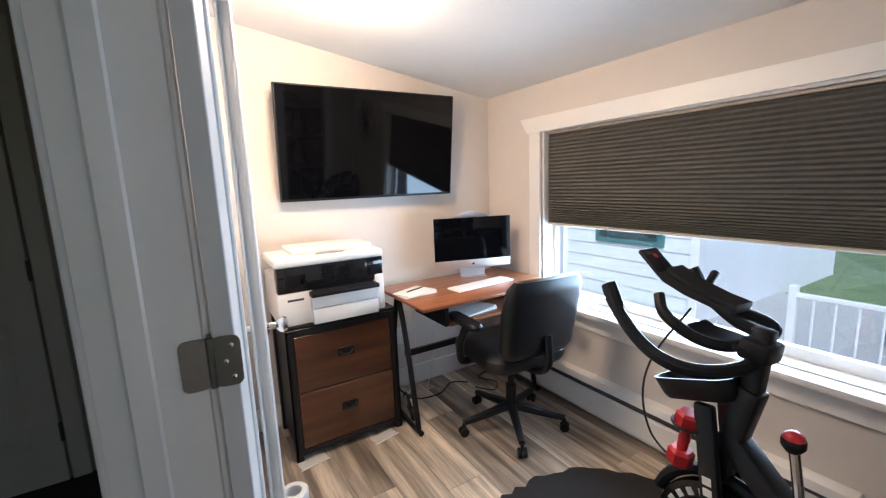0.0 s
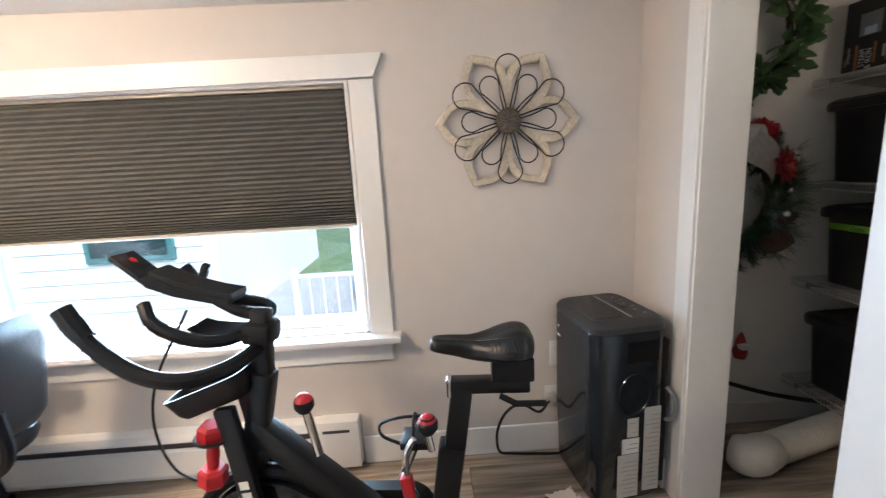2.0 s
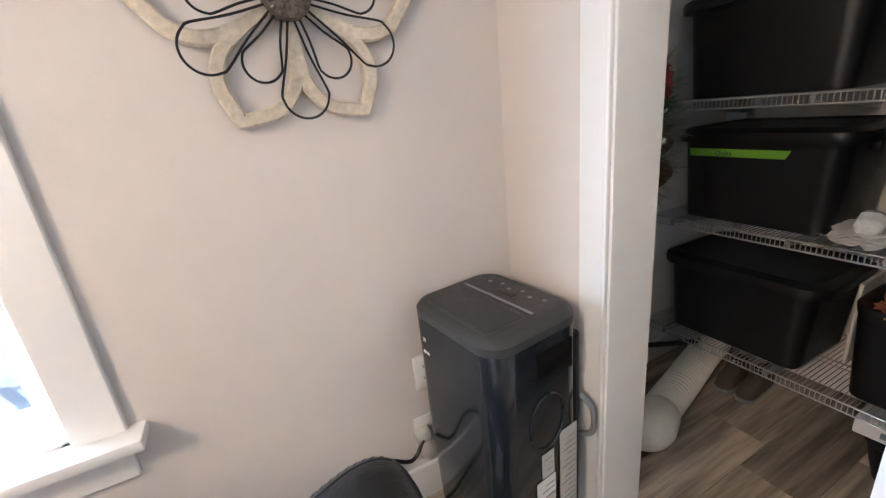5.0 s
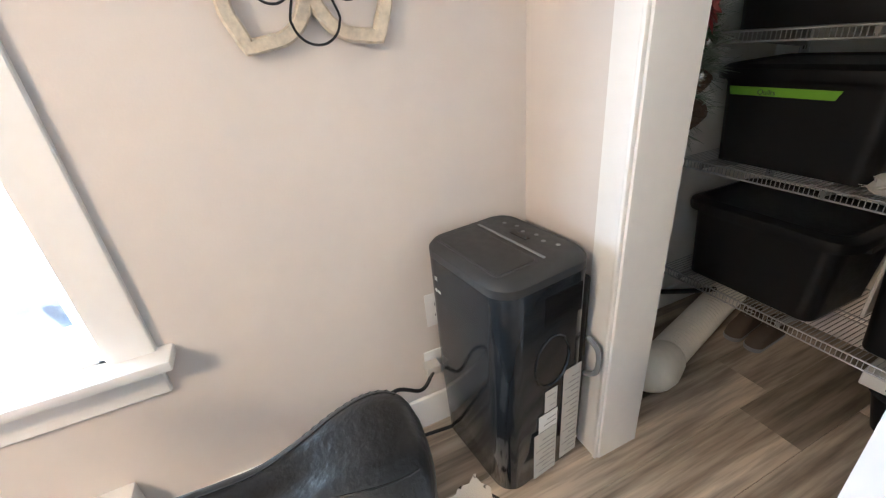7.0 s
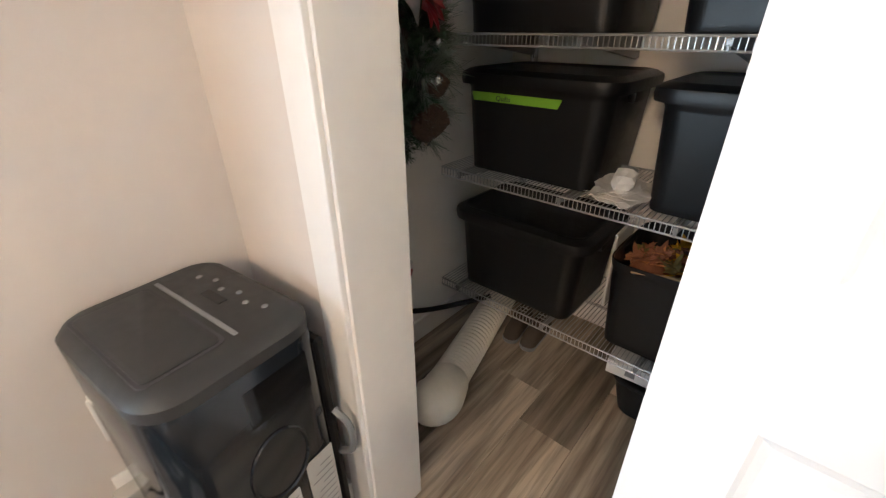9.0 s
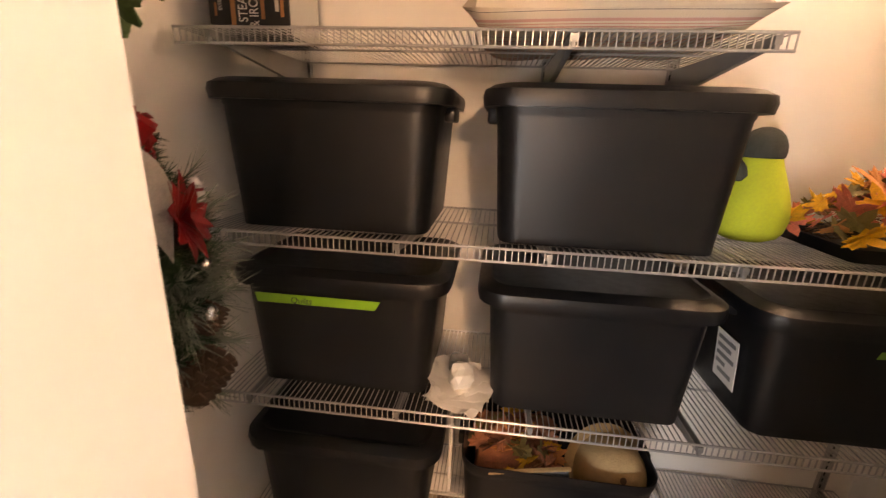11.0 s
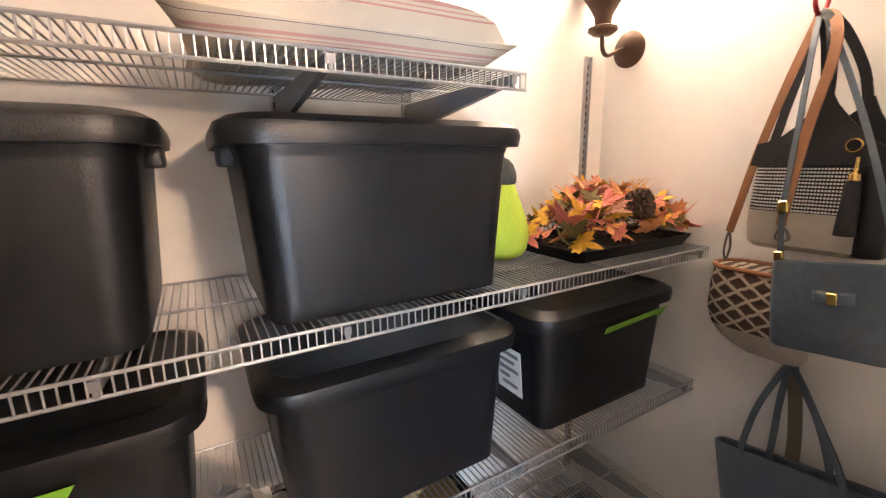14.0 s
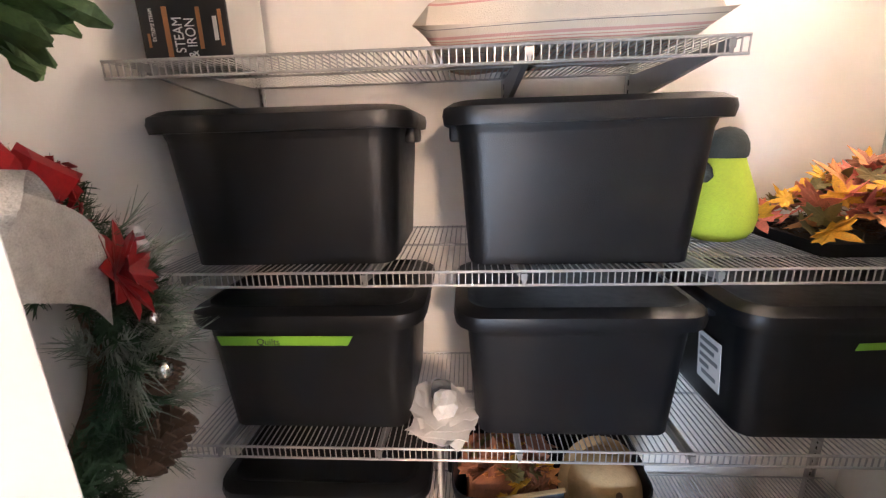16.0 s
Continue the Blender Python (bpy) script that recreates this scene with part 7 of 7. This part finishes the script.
for w_, mm in ((vor, mpb), (wv2, mpc)):
    w_.inputs["Scale"].default_value, w_.inputs["Distortion"].default_value, w_.inputs["Detail"].default_value, w_.inputs["Detail Scale"].default_value = 9.5, 1.2, 3.0, 4.0
    LB.new(mm.outputs[0], w_.inputs[0])
mx2.operation = 'MAXIMUM'
LB.new(vor.outputs["Fac"], mx2.inputs[0])
LB.new(wv2.outputs["Fac"], mx2.inputs[1])
LB.new(mx2.outputs[0], rpb.inputs[0])
rpb.color_ramp.elements[0].position, rpb.color_ramp.elements[1].position = 0.80, 0.94
rpb.color_ramp.elements[0].color, rpb.color_ramp.elements[1].color = (0.085, 0.052, 0.035, 1), (0.52, 0.43, 0.32, 1)
LB.new(rpb.outputs[0], bB.inputs["Base Color"])
bB.inputs["Roughness"].default_value = 0.9
bpB = NB.new("ShaderNodeBump")
bpB.inputs["Strength"].default_value, bpB.inputs["Distance"].default_value = 0.6, 0.003
LB.new(mx2.outputs[0], bpB.inputs["Height"])
LB.new(bpB.outputs[0], bB.inputs["Normal"])
b2 = thing("bucket_bag", "brown diamond-weave bucket bag with tan leather rim", "handbag", pose(XW + 0.09, -1.256, 0.885, 0, 0, 0))
part("body", bag_ring([(0.062, 0.21, 0.11, 0, 0.004), (0.10, 0.228, 0.13, 0, 0), (0.17, 0.226, 0.13, 0, 0), (0.222, 0.214, 0.125, 0, 0)]), mB, b2, "diamond woven fabric")
part("base_panel", bag_ring([(0.0, 0.12, 0.05, 0, 0.045), (0.012, 0.16, 0.07, 0, 0.035), (0.035, 0.19, 0.095, 0, 0.016), (0.063, 0.211, 0.111, 0, 0.004)]), M_BAGBEIGE, b2, "greige leather base")
rg = [(p[0], p[1], 0.224) for p in ring_pts(0.125, 0.214, 0.052, 7)]
part("rim", tube(rg, 0.0065, 8, True), M_TAN, b2, "tan leather rim")
part("lining", bag_ring([(0.15, 0.19, 0.10, 0, 0), (0.215, 0.205, 0.118, 0, 0)]), M_TAN, b2)
strap(b2, hang(b2, [(0.262, -1.333, 1.20), (0.268, -1.318, 1.26), (0.262, -1.292, 1.40), (0.245, -1.255, 1.57), (0.205, -1.235, 1.69), HOOK]), 0.018, 0.004, M_TAN, "strap", "tan leather shoulder strap")
strap(b2, hang(b2, [(0.312, -1.205, 1.235), (0.312, -1.20, 1.30), (0.300, -1.188, 1.45), (0.275, -1.172, 1.60), (0.24, -1.19, 1.68), HOOK]), 0.020, 0.004, M_TAN, "strap", "tan leather shoulder strap")
part("snap_hook", tube(spline(hang(b2, [(0.26, -1.335, 1.12), (0.268, -1.338, 1.15), (0.262, -1.334, 1.20), (0.254, -1.33, 1.16), (0.26, -1.335, 1.12)]), 4), 0.003, 6), M_NICKEL, b2)
part("buckle", tube(spline(hang(b2, [(0.315, -1.205, 1.235), (0.318, -1.19, 1.225), (0.318, -1.185, 1.205), (0.318, -1.21, 1.205), (0.315, -1.205, 1.235)]), 4), 0.003, 6), M_NICKEL, b2)

# slate crossbody bag
b3 = thing("crossbody_bag", "slate blue crossbody bag with bow and gold clasp", "handbag", pose(XW + 0.168, -1.085, 0.966, 8, 0, -4) @ Matrix.Diagonal((1, 0.86, 1.03, 1)))
part("body", bag_ring([(0.0, 0.235, 0.045, 0, 0), (0.008, 0.25, 0.055, 0, 0), (0.10, 0.245, 0.06, 0, 0), (0.185, 0.235, 0.045, 0, 0), (0.195, 0.225, 0.03, 0, 0)]), M_TEAL, b3)
o = [(-0.095, 0.199), (0.118, 0.199), (0.123, 0.100), (0.112, 0.088), (-0.045, 0.088), (-0.068, 0.096), (-0.082, 0.118), (-0.090, 0.15)]
fl_ = part("flap", prism(o, 0.005, Matrix.Translation((0.030, 0, 0)) @ FACE), M_TEAL, b3, "stitched flap", smooth=False)
for s in (-1, 1):
    part("bow", cushion(0.040, 0.030, 0.010, 6, 5), M_TEAL, fl_).matrix_basis = Matrix.Translation((0.038, 0.026 + s * 0.022, 0.128)) @ FACE
part("clasp", box((0.037, 0.015, 0.114), (0.047, 0.037, 0.140), 0.002), M_GOLD, fl_, "square gold clasp")
strap(b3, hang(b3, [(0.315, -1.196, 1.16), (0.322, -1.202, 1.28), (0.30, -1.205, 1.45), (0.262, -1.215, 1.62), (0.21, -1.23, 1.695), HOOK]), 0.013, 0.004, M_TEAL)
strap(b3, hang(b3, [(0.315, -1.012, 1.185), (0.322, -1.035, 1.28), (0.30, -1.095, 1.45), (0.255, -1.18, 1.64), (0.21, -1.22, 1.70), HOOK]), 0.013, 0.004, M_TEAL)
for p in ((0.318, -1.198, 1.165), (0.318, -1.014, 1.19)):
    q = hang(b3, [p])[0]
    part("buckle", box((q.x - 0.006, q.y - 0.011, q.z - 0.012), (q.x + 0.006, q.y + 0.011, q.z + 0.012), 0.003), M_GOLD, b3)
q = hang(b3, [(0.324, -1.202, 1.28)])[0]
part("slider", box((q.x - 0.005, q.y - 0.012, q.z - 0.014), (q.x + 0.005, q.y + 0.012, q.z + 0.014), 0.003), M_GOLD, b3)

# slate tote low down
b4 = thing("tote_bag", "slate blue leather tote bag on a low hook", "handbag", pose(XW + 0.085, -1.065, 0.265, 10, 0, 0))
part("body", bag_ring([(0.0, 0.32, 0.07, 0, 0), (0.012, 0.34, 0.09, 0, 0), (0.20, 0.365, 0.085, 0, 0), (0.355, 0.38, 0.05, 0, 0), (0.355, 0.36, 0.03, 0, 0), (0.25, 0.34, 0.03, 0, 0)]), M_TEAL, b4)
HOOK2 = (0.188, -1.184, 0.872)
for x, y0, y1 in ((0.252, -1.240, -1.028), (0.215, -1.190, -1.062)):
    strap(b4, hang(b4, [(x, y0, 0.56), (x, y0 + 0.004, 0.64), (x - 0.01, y0 * 0.55 - 1.184 * 0.45, 0.76), HOOK2]), 0.014, 0.007, M_TEAL, "handle")
    strap(b4, hang(b4, [(x, y1, 0.60), (x, y1 - 0.01, 0.66), (x - 0.01, y1 * 0.55 - 1.184 * 0.45, 0.77), HOOK2]), 0.014, 0.007, M_TEAL, "handle")
strap(b4, hang(b4, [(0.205, -1.142, 0.60), (0.205, -1.145, 0.68), (0.20, -1.160, 0.79), HOOK2]), 0.030, 0.004, M_OLIVE, "scarf", "olive cloth strap")

# ---- outside ----
struct("ground", box((-120, -120, -0.75), (160, 120, -0.70)), M_GRASS, "sunlit lawn around the house", "ground")
struct("pavement", box((2.3, -14, -0.70), (8.2, 3.1, -0.64), 0.01), M_CONC, "pale concrete yard", "pavement")
nh = thing("neighbour_house", "pale lap-sided house with a teal-framed window", "house", pose(5.6, 2.95, -0.70))
part("wall", box((0.03, 0.03, 0), (5.0, 8.0, 5.2)), M_SIDING, nh, smooth=False)
for i in range(26):
    z = 0.2 * i
    part("siding_board", prism([(0, z), (0.035, z), (0.035, z + 0.2), (0.016, z + 0.2)], 8.0, Matrix(((1, 0, 0, -0.006), (0, 0, 1, 0.0), (0, 1, 0, 0), (0, 0, 0, 1)))), M_SIDING, nh, smooth=False)
part("roof", prism([(-0.4, 5.15), (2.5, 6.6), (5.4, 5.15)], 8.6, Matrix(((1, 0, 0, 0), (0, 0, 1, -0.3), (0, 1, 0, 0), (0, 0, 0, 1)))), mat("grey_shingle", (0.12, 0.12, 0.12), 0.9), nh, smooth=False)
wn_ = part("window", box((-0.05, 0.45, 1.05), (0.02, 1.55, 2.4), 0.01), mat("teal_frame", (0.05, 0.16, 0.16), 0.5), nh)
part("pane", box((-0.056, 0.53, 1.12), (-0.048, 1.47, 2.33)), M_CARGL, wn_, smooth=False)
part("corner_board", box((-0.03, -0.02, 0), (0.09, 0.10, 5.2), 0.005), M_TRIM, nh)
rlg = thing("railing", "white metal yard railing with thin balusters", "railing", pose(4.5, -2.6, -0.64))
for z in (0.12, 0.92):
    part("rail", box((-0.02, 0, z - 0.02), (0.02, 4.2, z + 0.02), 0.004), M_TRIM, rlg)
for k in range(4):
    part("post", box((-0.03, k * 1.4 - 0.03, 0), (0.03, k * 1.4 + 0.03, 1.0), 0.004), M_TRIM, rlg)
for k in range(1, 30):
    part("baluster", tube([(0, k * 0.14, 0.12), (0, k * 0.14, 0.92)], 0.009, 6), M_TRIM, rlg)
car = thing("parked_car", "dark teal car parked in the yard", "car", pose(6.9, -0.9, -0.64, 0, 0, 8))
part("body", stack([(0.22, 1.6, 4.0, 0.3, 0, 0), (0.45, 1.75, 4.2, 0.35, 0, 0), (0.75, 1.72, 4.15, 0.35, 0, 0), (0.88, 1.6, 3.9, 0.35, 0, 0)], 7), M_CARPT, car)
part("cabin", stack([(0.86, 1.5, 2.4, 0.3, 0, -0.2), (1.25, 1.25, 1.6, 0.3, 0, -0.25), (1.36, 1.1, 1.4, 0.25, 0, -0.25)], 7), M_CARGL, car, "tinted glass cabin")
for sx in (-0.8, 0.8):
    for sy in (-1.3, 1.3):
        w_ = part("wheel", lathe([(0.0, -0.1), (0.2, -0.1), (0.31, -0.09), (0.32, -0.05), (0.32, 0.05), (0.31, 0.09), (0.2, 0.1), (0, 0.1)], 28, pose(sx, sy, 0.32, 0, 90)), M_BLACKPL, car)
        part("rim", lathe([(0, -0.105), (0.19, -0.105), (0.19, 0.105), (0, 0.105)], 20, pose(sx, sy, 0.32, 0, 90)), M_ALU, w_)
R = rnd.Random(8)


def tree(x, y, h):
    t = thing("tree", "broad-leaved green tree beyond the lawn", "tree", pose(x, y, -0.70), "trees beyond the lawn")
    part("trunk", tube([(0, 0, 0), (0.05, 0.02, h * 0.25), (0.0, 0.1, h * 0.55)], [0.22, 0.17, 0.09], 9), M_BARK, t)
    for k in range(6):
        a = k * 1.05
        part("limb", tube([(0.02, 0.05, h * (0.3 + 0.04 * k)), (0.7 * math.cos(a), 0.7 * math.sin(a), h * (0.5 + 0.04 * k)), (1.3 * math.cos(a), 1.3 * math.sin(a), h * (0.62 + 0.04 * k))], [0.08, 0.05, 0.02], 6), M_BARK, t)
    vs, fs = [], []
    for i in range(2600):
        k = R.randrange(14)
        rr = random.Random(k * 7 + int(x * 10))
        c = Vector((rr.uniform(-1.6, 1.6), rr.uniform(-1.6, 1.6), h * rr.uniform(0.45, 0.95)))
        p = c + Vector((R.gauss(0, 0.42), R.gauss(0, 0.42), R.gauss(0, 0.34)))
        d = Vector((R.uniform(-1, 1), R.uniform(-1, 1), R.uniform(-0.6, 0.4))).normalized() * 0.11
        n = d.orthogonal().normalized() * 0.05
        j = len(vs)
        vs += [p, p + d * 0.5 + n, p + d, p + d * 0.5 - n]
        fs.append((j, j + 1, j + 2, j + 3))
    raw("crown", vs, fs, M_FOLIAGE, t, "loose green foliage")


for x, y, h in ((24, 9, 7), (27, 3, 8), (23, -4, 6.5), (28, -11, 8), (19, 15, 7)):
    tree(x, y, h)

# ---- floor planks ----
PW, PL = 0.185, 1.22
floor_ob = bpy.data.objects["floor"]
plank_meshes = {}
for i in range(-9, 5):
    x0 = 1.54 + i * PW
    x1 = x0 + PW
    y = -2.0 - ((i * 0.47) % 1.0) * PL
    y = -1.354 + (((i + 4) * 0.437) % 1.0 - (0.0 if i else 0)) * PL - 3 * PL if i not in (0, -1) else (-1.354 - PL if i == 0 else -1.204 - PL)
    while y < 3.9:
        a0, a1 = max(y, -2.0), min(y + PL, 2.6 if x0 > 0 else 3.8)
        if a1 - a0 > 0.05 and x0 < 2.14:
            ln = round(a1 - a0, 2)
            if ln not in plank_meshes:
                bm = box((0.0006, 0.0006, -0.005), (PW - 0.0006, ln - 0.0006, 0.0), 0.0012)
                me = bpy.data.meshes.new("plank")
                bmesh.ops.recalc_face_normals(bm, faces=bm.faces)
                bm.to_mesh(me)
                bm.free()
                me.materials.append(M_FLOOR)
                plank_meshes[ln] = me
            ob = new("plank", plank_meshes[ln])
            ob.location = (x0, a0, 0)
            ob.parent = floor_ob
        y += PL
